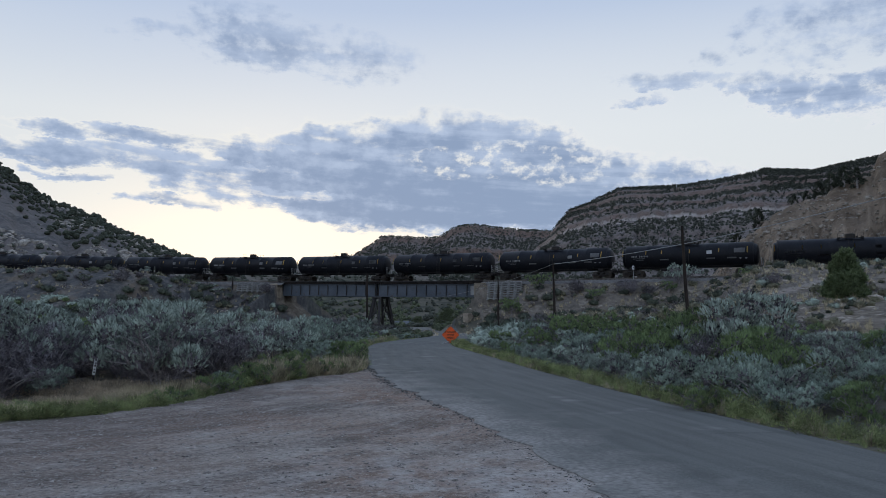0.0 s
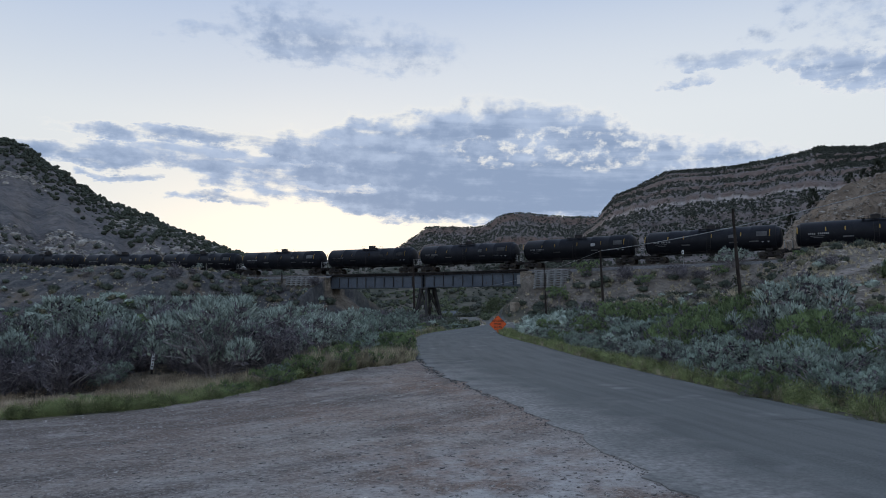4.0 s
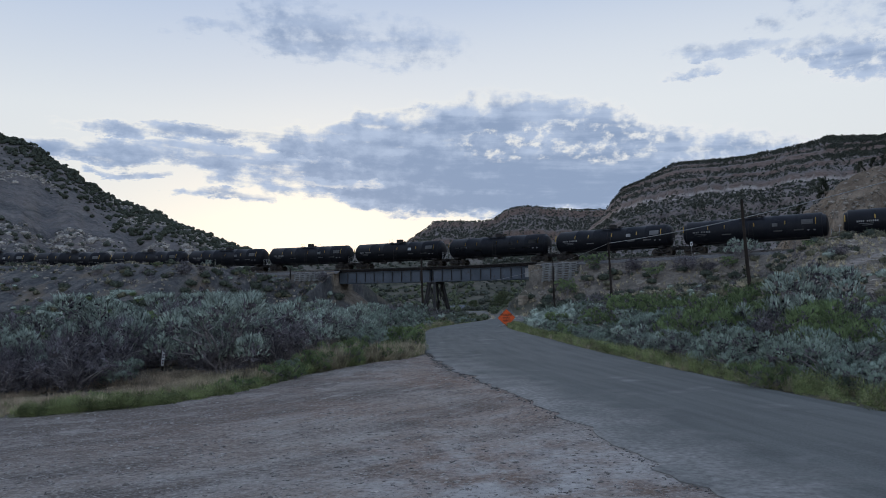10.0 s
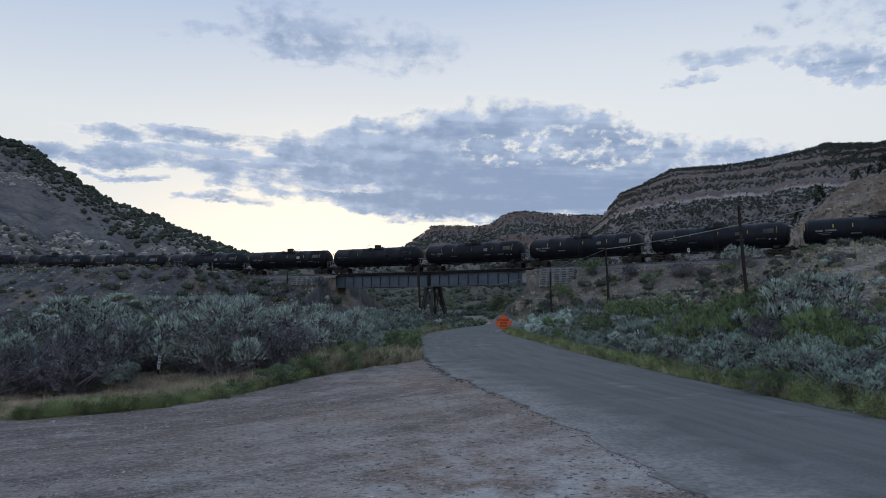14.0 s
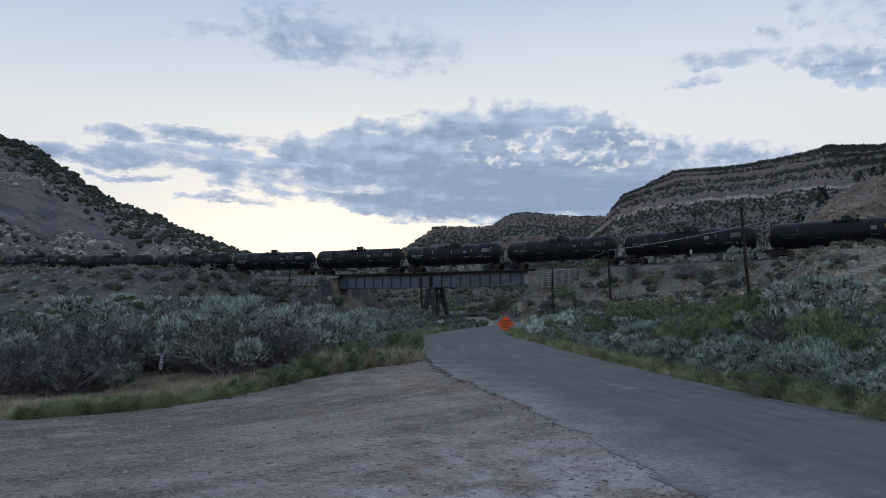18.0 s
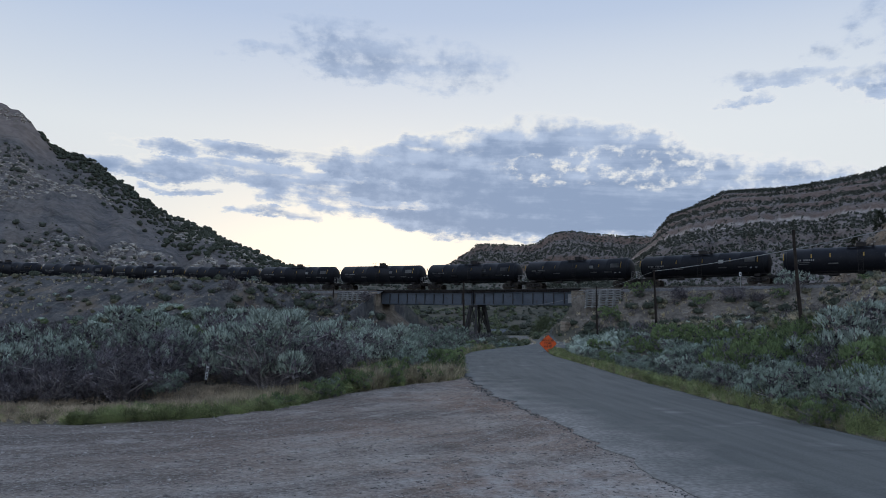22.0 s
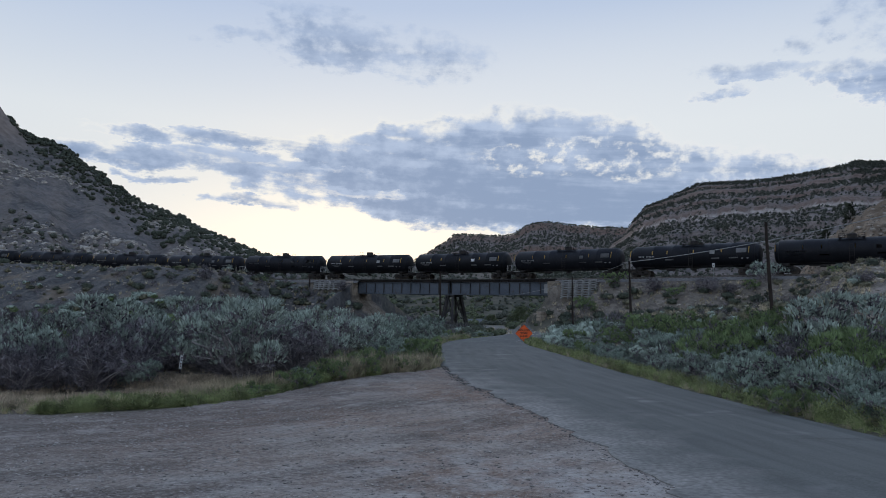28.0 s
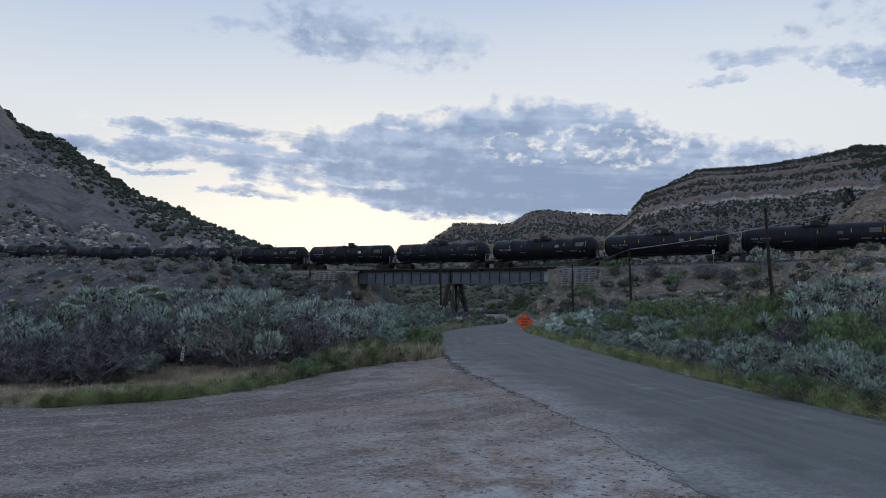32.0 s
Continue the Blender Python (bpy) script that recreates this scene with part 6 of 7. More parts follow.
def build_brush():
    sage = [shrub("sagebrush", 100 + i, 1.75, 1.35, M_SAGE, 15, 1500, 6, 0.050, 0.016, "tall grey-green sagebrush with bare twisted stems below", 0.28, 260, 0.105, 0.25, 0.2) for i in range(4)]
    sage_far = [shrub("sagebrush", 110 + i, 1.75, 1.35, M_SAGE, 9, 620, 5, 0.075, 0.026, "tall grey-green sagebrush in the thicket", 0.30, 90, 0.13, 0.26, 0.2) for i in range(3)]
    pale = [shrub("sagebrush", 120 + i, 1.05, 0.85, M_PALESAGE, 14, 1150, 6, 0.040, 0.013, "pale blue-grey rounded sagebrush", 0.08, 60, 0.075, 0.24, 0.22) for i in range(3)]
    pale_far = [shrub("sagebrush", 130 + i, 1.05, 0.85, M_PALESAGE, 8, 460, 5, 0.06, 0.024, "pale blue-grey rounded sagebrush in the thicket", 0.08, 20) for i in range(2)]
    green = [shrub("rabbitbrush", 140 + i, 1.3, 0.95, M_GREENBUSH, 14, 1250, 6, 0.080, 0.010, "fresh green upright rabbitbrush", 0.06, 40, 0.12, 0.25, 0.13) for i in range(3)]
    green_far = [shrub("rabbitbrush", 150 + i, 1.3, 0.95, M_GREENBUSH, 8, 520, 5, 0.09, 0.022, "fresh green rabbitbrush in the thicket", 0.06, 10) for i in range(2)]
    dead = [shrub("dead_bush", 160 + i, 1.3, 1.1, M_TWIG, 16, 190, 16, 0.20, 0.008, "leafless grey-purple tangled bush", 0.05, 320, 0.12, 0.26, 0.0) for i in range(3)]
    lighter = {id(p): q for near, far in ((sage, sage_far), (pale, pale_far), (green, green_far)) for p in near for q in [far[near.index(p) % len(far)]]}
    every = sage + sage_far + pale + pale_far + green + green_far + dead
    spots = {id(p): [] for p in every}
    rng = random.Random(77)

    def free(x, y, gap, seen):
        # the roadside marker stands clear of the bushes
        t = min(max(((x + 6.5) * -2.55 + (y - 13.6) * 5.3) / 34.6, 0), 1)
        if math.hypot(x + 6.5 + 2.55 * t, y - 13.6 - 5.3 * t) < 1.1:
            return False
        return all((x - a) ** 2 + (y - b) ** 2 > gap * gap for a, b in seen)

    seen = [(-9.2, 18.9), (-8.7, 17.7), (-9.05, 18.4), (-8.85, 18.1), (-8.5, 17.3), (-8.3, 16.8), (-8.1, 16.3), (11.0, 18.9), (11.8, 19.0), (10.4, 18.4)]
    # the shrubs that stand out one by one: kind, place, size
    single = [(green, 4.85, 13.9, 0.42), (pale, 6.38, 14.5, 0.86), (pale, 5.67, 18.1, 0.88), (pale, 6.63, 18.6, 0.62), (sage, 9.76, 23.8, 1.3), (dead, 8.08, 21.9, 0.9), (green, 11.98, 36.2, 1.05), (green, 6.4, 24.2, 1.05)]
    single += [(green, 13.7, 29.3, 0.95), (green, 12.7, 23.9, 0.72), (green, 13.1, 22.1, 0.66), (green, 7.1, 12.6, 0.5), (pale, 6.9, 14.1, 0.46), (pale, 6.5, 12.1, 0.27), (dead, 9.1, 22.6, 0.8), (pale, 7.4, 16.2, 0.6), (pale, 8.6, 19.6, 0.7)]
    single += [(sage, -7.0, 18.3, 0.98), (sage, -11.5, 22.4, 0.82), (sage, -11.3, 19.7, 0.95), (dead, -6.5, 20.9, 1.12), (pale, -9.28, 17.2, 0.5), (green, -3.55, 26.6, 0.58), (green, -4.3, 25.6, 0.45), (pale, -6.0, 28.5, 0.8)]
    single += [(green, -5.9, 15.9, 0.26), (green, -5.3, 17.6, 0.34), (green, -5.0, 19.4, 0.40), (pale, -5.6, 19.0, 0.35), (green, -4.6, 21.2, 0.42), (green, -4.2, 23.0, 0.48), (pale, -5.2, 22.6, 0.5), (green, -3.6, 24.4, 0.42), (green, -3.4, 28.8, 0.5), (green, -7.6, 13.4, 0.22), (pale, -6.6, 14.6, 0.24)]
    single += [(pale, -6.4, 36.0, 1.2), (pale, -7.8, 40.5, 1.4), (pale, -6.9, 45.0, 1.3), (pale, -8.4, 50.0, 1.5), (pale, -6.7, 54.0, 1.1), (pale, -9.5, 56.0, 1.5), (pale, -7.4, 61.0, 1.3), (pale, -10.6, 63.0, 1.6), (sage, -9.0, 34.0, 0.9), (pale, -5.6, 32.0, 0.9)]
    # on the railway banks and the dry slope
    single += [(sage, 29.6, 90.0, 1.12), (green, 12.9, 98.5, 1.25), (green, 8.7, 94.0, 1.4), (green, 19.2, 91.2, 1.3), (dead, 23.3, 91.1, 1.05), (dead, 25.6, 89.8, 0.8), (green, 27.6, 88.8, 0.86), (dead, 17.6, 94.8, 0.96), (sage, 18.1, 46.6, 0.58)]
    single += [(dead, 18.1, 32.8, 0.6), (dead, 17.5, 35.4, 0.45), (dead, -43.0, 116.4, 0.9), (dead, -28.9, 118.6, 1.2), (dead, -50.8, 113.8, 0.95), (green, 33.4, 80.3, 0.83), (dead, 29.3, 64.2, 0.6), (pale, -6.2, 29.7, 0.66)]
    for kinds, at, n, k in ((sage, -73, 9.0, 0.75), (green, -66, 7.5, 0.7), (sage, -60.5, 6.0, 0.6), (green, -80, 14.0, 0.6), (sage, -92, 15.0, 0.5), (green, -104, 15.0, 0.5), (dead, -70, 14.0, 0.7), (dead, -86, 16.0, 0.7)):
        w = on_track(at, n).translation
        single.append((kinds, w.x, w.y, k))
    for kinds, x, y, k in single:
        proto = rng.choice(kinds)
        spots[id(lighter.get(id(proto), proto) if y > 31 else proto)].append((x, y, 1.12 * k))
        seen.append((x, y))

    def fill(count, area, gap, choose):
        tries, n = 0, 0
        while n < count and tries < 1800:
            tries += 1
            x, y = area()
            if x is None or not free(x, y, gap, seen):
                continue
            proto, k = choose(x, y)
            if y > 31:
                proto = lighter.get(id(proto), proto)
            spots[id(proto)].append((x, y, k))
            seen.append((x, y))
            n += 1

    def west_front():
        # the front row of big sage along the grass strip
        t = rng.random()
        x = -26 + 19.5 * t
        y = float(np.interp(x, [-26, -14, -10.8, -7.8, -6.5], [16.0, 16.2, 17.3, 19.0, 23])) + rng.uniform(0, 3.6)
        return x, y

    fill(50, west_front, 1.25, lambda x, y: (rng.choice(sage), rng.uniform(0.58, 0.98)) if rng.random() < 0.86 else (rng.choice(dead), rng.uniform(0.9, 1.2)))

    def west_foot():
        x = rng.uniform(-24, -7.2)
        return x, float(np.interp(x, [-26, -14, -10.8, -7.8, -6.5], [14.8, 15.0, 16.0, 18.2, 22])) + rng.uniform(0, 1.2)

    fill(26, west_foot, 0.75, lambda x, y: (rng.choice(dead), rng.uniform(0.45, 0.85)))
    fill(9, west_foot, 1.0, lambda x, y: (rng.choice(pale), rng.uniform(0.4, 0.6)))

    def west_back():
        y = rng.uniform(22, 62)
        edge = float(np.interp(y, [22, 28, 35, 45, 62], [-6.9, -6.6, -7.0, -8.2, -9.0]))
        x = edge - rng.random() ** 1.2 * (14 + 0.75 * y)
        return x, y

    fill(100, west_back, 1.6, lambda x, y: (rng.choice(sage), rng.uniform(0.7, 0.95)) if rng.random() < 0.68 else ((rng.choice(pale), rng.uniform(0.9, 1.3)) if rng.random() < 0.6 else (rng.choice(green), rng.uniform(0.8, 1.1))))

    def west_road():
        y = rng.uniform(26, 66)
        edge = float(np.interp(y, ROAD_Y, ROAD_X) - np.interp(y, ROAD_Y, ROAD_HALF)) - 0.7
        return edge - rng.uniform(0.0, 3.4), y

    fill(64, west_road, 0.85, lambda x, y: (rng.choice(green), rng.uniform(0.35, 0.65)) if rng.random() < 0.5 else (rng.choice(pale), rng.uniform(0.4, 0.8)))

    def west_bend():
        y = rng.uniform(57, 78)
        return float(np.interp(y, ROAD_Y, ROAD_X) - np.interp(y, ROAD_Y, ROAD_HALF)) - rng.uniform(0.6, 4.5), y

    fill(26, west_bend, 0.8, lambda x, y: (rng.choice(green), rng.uniform(0.3, 0.55)) if rng.random() < 0.5 else (rng.choice(pale), rng.uniform(0.35, 0.6)))

    def east():
        y = rng.uniform(10.5, 48)
        edge = float(np.interp(y, ROAD_Y, ROAD_X) + np.interp(y, ROAD_Y, ROAD_HALF)) + 1.85
        x = edge + rng.random() ** 1.3 * (4 + 0.5 * y)
        if (x > 12 and y > 24) or (x > 9.3 and 16.5 < y < 24 and rng.random() < 0.7) or spot(x, y) > (1.05 if x < 11 else 0.6):
            return None, None
        return x, y

    def east_kind(x, y):
        q = rng.random()
        edge = x - float(np.interp(y, ROAD_Y, ROAD_X)) - 4.8
        if edge < 2.2 or y < 20:
            return (rng.choice(pale), rng.uniform(0.45, 0.85)) if q < 0.50 else ((rng.choice(green), rng.uniform(0.4, 0.7)) if q < 0.75 else ((rng.choice(sage), rng.uniform(0.32, 0.5)) if q < 0.85 else (rng.choice(dead), rng.uniform(0.5, 0.75))))
        if q < 0.36:
            return rng.choice(green), rng.uniform(0.75, 1.2)
        if q < 0.55:
            return rng.choice(pale), rng.uniform(0.85, 1.25)
        if q < 0.70:
            return rng.choice(sage), rng.uniform(0.45, 0.72)
        return (rng.choice(dead), rng.uniform(0.8, 1.1)) if rng.random() < 0.42 else (rng.choice(green), rng.uniform(0.8, 1.2))

    fill(140, east, 1.15, east_kind)

    def east_edge():
        y = rng.uniform(9.8, 40)
        x = float(np.interp(y, ROAD_Y, ROAD_X) + np.interp(y, ROAD_Y, ROAD_HALF)) + rng.uniform(1.45, 3.9)
        return x, y

    fill(44, east_edge, 0.75, lambda x, y: (rng.choice(pale), rng.uniform(0.3, 0.65)) if rng.random() < 0.7 else (rng.choice(green), rng.uniform(0.3, 0.55)))
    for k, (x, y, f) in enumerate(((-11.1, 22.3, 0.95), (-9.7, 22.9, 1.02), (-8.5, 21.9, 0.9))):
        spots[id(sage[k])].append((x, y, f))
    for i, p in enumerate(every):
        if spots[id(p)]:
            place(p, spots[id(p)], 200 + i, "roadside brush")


build_brush()


def scatter(name, templates, xs, ys, sizes, mat, label, category, seed, sink=0.05, squash=1.0, at_z=None, soft=False):
    """Many small copies of triangle templates joined into one mesh of kind stuff."""
    rng = np.random.default_rng(seed)
    zs = terrain(xs, ys) if at_z is None else at_z
    out, face = [], []
    which = rng.integers(0, len(templates), len(xs))
    turn = rng.uniform(0, 2 * math.pi, len(xs))
    for k, T in enumerate(templates):
        q = np.flatnonzero(which == k)
        if not len(q):
            continue
        c, s = np.cos(turn[q])[:, None], np.sin(turn[q])[:, None]
        sz = sizes[q][:, None]
        X = (T[None, :, 0] * c - T[None, :, 1] * s) * sz + xs[q][:, None]
        Y = (T[None, :, 0] * s + T[None, :, 1] * c) * sz + ys[q][:, None]
        Z = T[None, :, 2] * sz * squash + zs[q][:, None] - sink * sz
        out.append(np.stack([X, Y, Z], -1).reshape(-1, 3))
        if soft:
            N = T.reshape(-1, 3, 3).mean(1) - np.array([0, 0, 0.2 * T[:, 2].max()])
            N = N / np.linalg.norm(N, axis=1)[:, None] + rng.normal(0, 0.2, N.shape) + np.array([0, 0, 0.2])
            face.append(np.stack([N[None, :, 0] * c - N[None, :, 1] * s, N[None, :, 0] * s + N[None, :, 1] * c, np.broadcast_to(N[None, :, 2], (len(q), len(N)))], -1).reshape(-1, 3))
    V = np.concatenate(out)
    ob = arrays(name, V, np.arange(len(V)).reshape(-1, 3), mat, smooth=soft)
    if soft:
        rounded(ob, np.repeat(np.concatenate(face), 3, 0))
    return tagged(ob, label, category, kind="stuff")


def bush_template(seed, count, ll, lw, h=1.0, rad=0.6, conic=0.0):
    """Unit bush of slim triangles filling an uneven dome."""
    rng = np.random.default_rng(seed)
    lump = rng.normal(0, 1, (9, 3))
    lump /= np.linalg.norm(lump, axis=1)[:, None]
    t = rng.uniform(0.15, 0.8, 9)
    lump = np.stack([lump[:, 0] * rad * 0.6 * (1 - conic * t), lump[:, 1] * rad * 0.6 * (1 - conic * t), t * h], 1)
    g = rng.normal(0, 1, (count, 3))
    g /= np.linalg.norm(g, axis=1)[:, None]
    c = lump[rng.integers(0, 9, count)] + g * rad * 0.38 * rng.uniform(0.5, 1, (count, 1))
    c[:, 2] = np.clip(c[:, 2], 0.03, h)
    V, F = leaves(rng, c, g * 0.8 + np.array([0, 0, 0.6]), 1, ll, lw, 0.01)
    mid = V.reshape(-1, 3, 3).mean(1)
    return turned(V, mid - np.array([0, 0, 0.2 * h]))


def clump_template(seed, count, ll, lw, h=0.8, rad=0.72):
    """Unit low bush: an uneven solid dome of lumps with a fringe of leaves."""
    rng = np.random.default_rng(seed)
    bm = bmesh.new()
    bmesh.ops.create_icosphere(bm, subdivisions=2, radius=1.0)
    bumps = rng.normal(0, 1, (12, 3))
    bumps /= np.linalg.norm(bumps, axis=1)[:, None]
    for v in bm.verts:
        k = 0.50 + 0.34 * max(float(np.max(bumps @ np.array(v.co))) - 0.6, 0) / 0.4 + rng.uniform(-0.05, 0.05)
        v.co = Vector((v.co.x * rad * k, v.co.y * rad * k, max(0.0, (v.co.z * 0.62 + 0.45) * h * k)))
    core = np.array([[tuple(v.co) for v in f.verts] for f in bm.faces]).reshape(-1, 3)
    bm.free()
    at = core[rng.integers(0, len(core), count)]
    out = at - np.array([0, 0, 0.2 * h])
    out = out / (np.linalg.norm(out, axis=1)[:, None] + 1e-9)
    V, F = leaves(rng, at, out * 0.8 + np.array([0, 0, 0.6]), 1, ll, lw, 0.03)
    V = turned(V, out)
    V[:, 2] = np.maximum(V[:, 2], 0)
    return np.concatenate([core, V])


def rock_template(seed, level=1):
    rng = np.random.default_rng(seed)
    bm = bmesh.new()
    if level:
        bmesh.ops.create_icosphere(bm, subdivisions=1, radius=0.5)
    else:
        bmesh.ops.create_cone(bm, cap_ends=True, cap_tris=True, segments=5, radius1=0.5, radius2=0.3, depth=0.6)
        bmesh.ops.triangulate(bm, faces=bm.faces)
    for v in bm.verts:
        v.co *= rng.uniform(0.7, 1.15)
        v.co.x *= 1.3
        v.co.z *= 0.7
    V = np.array([[tuple(v.co) for v in f.verts] for f in bm.faces]).reshape(-1, 3)
    bm.free()
    return V


def polar(rng, n, az0, az1, r0, r1, power=0.5):
    a = np.radians(rng.uniform(az0, az1, n))
    r = r0 + (r1 - r0) * rng.uniform(0, 1, n) ** power
    return r * np.sin(a), r * np.cos(a), np.degrees(a), r


def build_far_plants():
    rng = np.random.default_rng(5)
    tree = [clump_template(i, 46, 0.15, 0.12, 0.95, 0.72) for i in range(5)]
    tiny = [bush_template(20 + i, 20, 0.36, 0.34, 0.9, 0.5, 0.3) for i in range(5)]
    brush = [clump_template(40 + i, 150, 0.20, 0.045) for i in range(6)]
    # the wooded back facet along the west hill's skyline
    az = rng.uniform(-37.5, -15, 2100)
    crest = np.interp(az, [-90, -45, -30, -17], [520, 430, 390, 330])
    back = np.abs(rng.normal(0, 0.9, 2100))
    wide = np.interp(az, [-46, -37.5, -36.5, -33, -25, -15], [1, 3, 16, 55, 82, 60])
    r = crest + 4 - np.minimum(back, 1.5) * wide * rng.uniform(0.3, 1.0, len(az))
    x, y = r * np.sin(np.radians(az)), r * np.cos(np.radians(az))
    scatter("hillside_junipers", tree, x, y, 0.7 + 1.9 * rng.random(len(x)) ** 2.0, M_JUNIPER, "dark juniper and pinyon trees along the bare hill's crest", "trees", 6)
    x, y, a, r = polar(rng, 3600, -45, -16, 150, 420)
    keep = fbm(x * 0.02, y * 0.02, 3, 77) > -0.02
    scatter("talus_shrubs", tree, x[keep], y[keep], 0.4 + 1.7 * rng.random(keep.sum()) ** 3, M_HAZED_LEAF, "scattered dark shrubs on the grey talus slope", "shrubs", 7)
    sticks = [bush_template(60 + i, 190, 0.30, 0.030, 0.75, 0.8) for i in range(4)]
    # mesa slopes
    x, y, a, r = polar(rng, 25000, -1, 37, 330, 1000, 0.7)
    slope = terrain(x * 1.006, y * 1.006) - terrain(x * 0.994, y * 0.994)
    keep = (fbm(a * 1.3, r * 0.020, 4, 78) > rng.uniform(-0.5, 0.5, len(x))) & (slope / (0.012 * r) < 1.1)
    high = terrain(x, y)
    ledge = ((high > 96.5) & (high < 103)) | ((high > 104) & (high < 109)) | ((high > 146) & (high < 158))
    keep &= ~ledge | (rng.random(len(x)) < 0.2)
    scatter("mesa_junipers", tiny, x[keep], y[keep], 1.0 + 2.8 * rng.random(keep.sum()) ** 1.8, M_HAZED_LEAF, "dark junipers dotting the banded mesa slopes", "trees", 8)
    az = np.concatenate([rng.uniform(9, 37, 1300), rng.uniform(24, 34, 1500)])
    r = 990 - np.concatenate([np.abs(rng.normal(0, 40, 1300)), rng.uniform(0, 230, 1500)])
    x, y = r * np.sin(np.radians(az)), r * np.cos(np.radians(az))
    scatter("rim_junipers", tiny, x, y, rng.uniform(1.8, 4.2, len(x)), M_HAZED_LEAF, "dark juniper belt along the mesa's rim", "trees", 9)
    x, y, a, r = polar(rng, 9000, -12, 12, 1150, 2160, 0.7)
    scatter("distant_junipers", tiny, x, y, rng.uniform(3.0, 7.0, len(x)), M_HAZED_LEAF, "dark junipers on the distant mesas", "trees", 10)
    # valley floor seen under the bridge
    x, y, a, r = polar(rng, 2600, -16, 14, 125, 330, 0.8)
    off, half = road_off(x, y)
    s, n = line_coords(x, y)
    keep = (np.abs(off) > 4) & ((n < -5) | (r > 250))
    scatter("valley_brush", tree, x[keep], y[keep], 0.5 + 1.5 * rng.random(keep.sum()) ** 2, M_VALLEY, "green brush and small trees in the valley beyond the bridge", "shrubs", 11)
    x, y, a, r = polar(rng, 5600, -18, 24, 190, 640, 0.8)
    scatter("slope_brush", tree, x, y, 0.7 + 1.9 * rng.random(5600) ** 2, M_HAZED_LEAF, "dark shrubs on the slope beyond the bridge", "shrubs", 12)
    x, y = rng.uniform(-10, 3, 760), rng.uniform(72, 155, 760)
    off, half = road_off(x, y)
    keep = (np.abs(off) > half + 0.4) & (terrain(x, y) < 2.4)
    scatter("bend_brush", brush, x[keep], y[keep], 0.35 + 0.8 * rng.random(keep.sum()) ** 1.6, M_VALLEY, "low dull green brush round the road's bend", "shrubs", 46, soft=True)
    x, y = rng.uniform(-20, -10, 70), rng.uniform(98, 140, 70)
    off, half = road_off(x, y)
    keep = off < -half - 2.0
    scatter("willow_thicket", sticks, x[keep], y[keep], rng.uniform(0.9, 2.4, keep.sum()), M_TWIG, "purple-brown leafless thicket beside the road under the bridge", "shrubs", 47, soft=True)
    # banks of the line
    x = rng.uniform(-130, 60, 20000)
    y = rng.uniform(45, 160, 20000)
    s, n = line_coords(x, y)
    off, half = road_off(x, y)
    ok = (n > 3.4) & (n < np.where(x > 12, 14, 42)) & (np.abs(off) > half + 2.5) & ~((s > -49) & (s < -15) & (n < 7))
    dens = np.where(s < -68, 0.11, np.where(s < -46, 0.62, 0.30)) * np.where(n > 20, 1.4, 1.0)
    ok &= rng.random(20000) < dens
    x, y = x[ok], y[ok]
    pick = rng.random(len(x))
    for lo, hi, mat, nm, lab, s0, s1 in ((0, 0.04, M_SAGE, "bank_sage", "small grey sage clumps on the shale bank", 0.4, 1.2), (0.04, 0.40, M_BANKBRUSH, "bank_rabbitbrush", "dull olive clumps on the bank", 0.4, 1.3), (0.40, 0.62, M_TWIG, "bank_deadbrush", "dry purple-grey brush on the bank", 0.6, 1.6), (0.62, 1.0, M_JUNIPER, "bank_darkbrush", "dark low shrubs on the bank", 0.6, 1.7)):
        q = (pick >= lo) & (pick < hi)
        scatter(nm, sticks if mat is M_TWIG else brush, x[q], y[q], rng.uniform(s0, s1, q.sum()) * np.where(x[q] > 8, 0.85, 1.0), mat, lab, "shrubs", 13 + int(lo * 10), soft=True)
    at, n = rng.uniform(-150, -58, 210), rng.uniform(8.0, 16.0, 210)
    at = np.array([on_track(a, q).translation[:2] for a, q in zip(at, n)])
    scatter("crest_brush", brush, at[:, 0], at[:, 1], 0.25 + 0.5 * rng.random(210) ** 2, M_CREST, "tan and olive brush along the bank's crest beside the rails", "shrubs", 48, soft=True)
    # the dry slope east of the road, above the roadside brush
    x, y = rng.uniform(8, 62, 4200), rng.uniform(34, 84, 4200)
    s, n = line_coords(x, y)
    path = np.abs(x - np.interp(y, [44, 52, 58, 68], [16.5, 21.5, 26.5, 35.5])) < 1.9
    ok = (n > 3.6) & ~path & (terrain(x, y) > 0.9) & (np.hypot(x - 31.0, y - 55.7) > 2.4) & (rng.random(4200) < 0.32 + 0.9 * fbm(x * 0.2, y * 0.2, 3, 94))
    x, y = x[ok], y[ok]
    pick = rng.random(len(x))
    for lo, hi, mat, nm, lab in ((0, 0.42, M_BANKBRUSH, "slope_olivebrush", "low olive-brown clumps on the dry slope"), (0.42, 0.60, M_TWIG, "slope_deadbrush", "low dead grey brush on the dry slope"), (0.60, 0.86, M_JUNIPER, "slope_darkbrush", "dark low shrubs on the dry slope"), (0.86, 1.0, M_SAGE, "slope_sage", "small grey sage on the dry slope")):
        q = (pick >= lo) & (pick < hi)
        scatter(nm, sticks if mat is M_TWIG else brush, x[q], y[q], 0.3 + 0.75 * rng.random(q.sum()) ** 1.8, mat, lab, "shrubs", 50 + int(lo * 10), soft=True)
    # the flats between roadside brush and banks
    x, y = rng.uniform(-80, 45, 5200), rng.uniform(26, 108, 5200)
    s, n = line_coords(x, y)
    off, half = road_off(x, y)
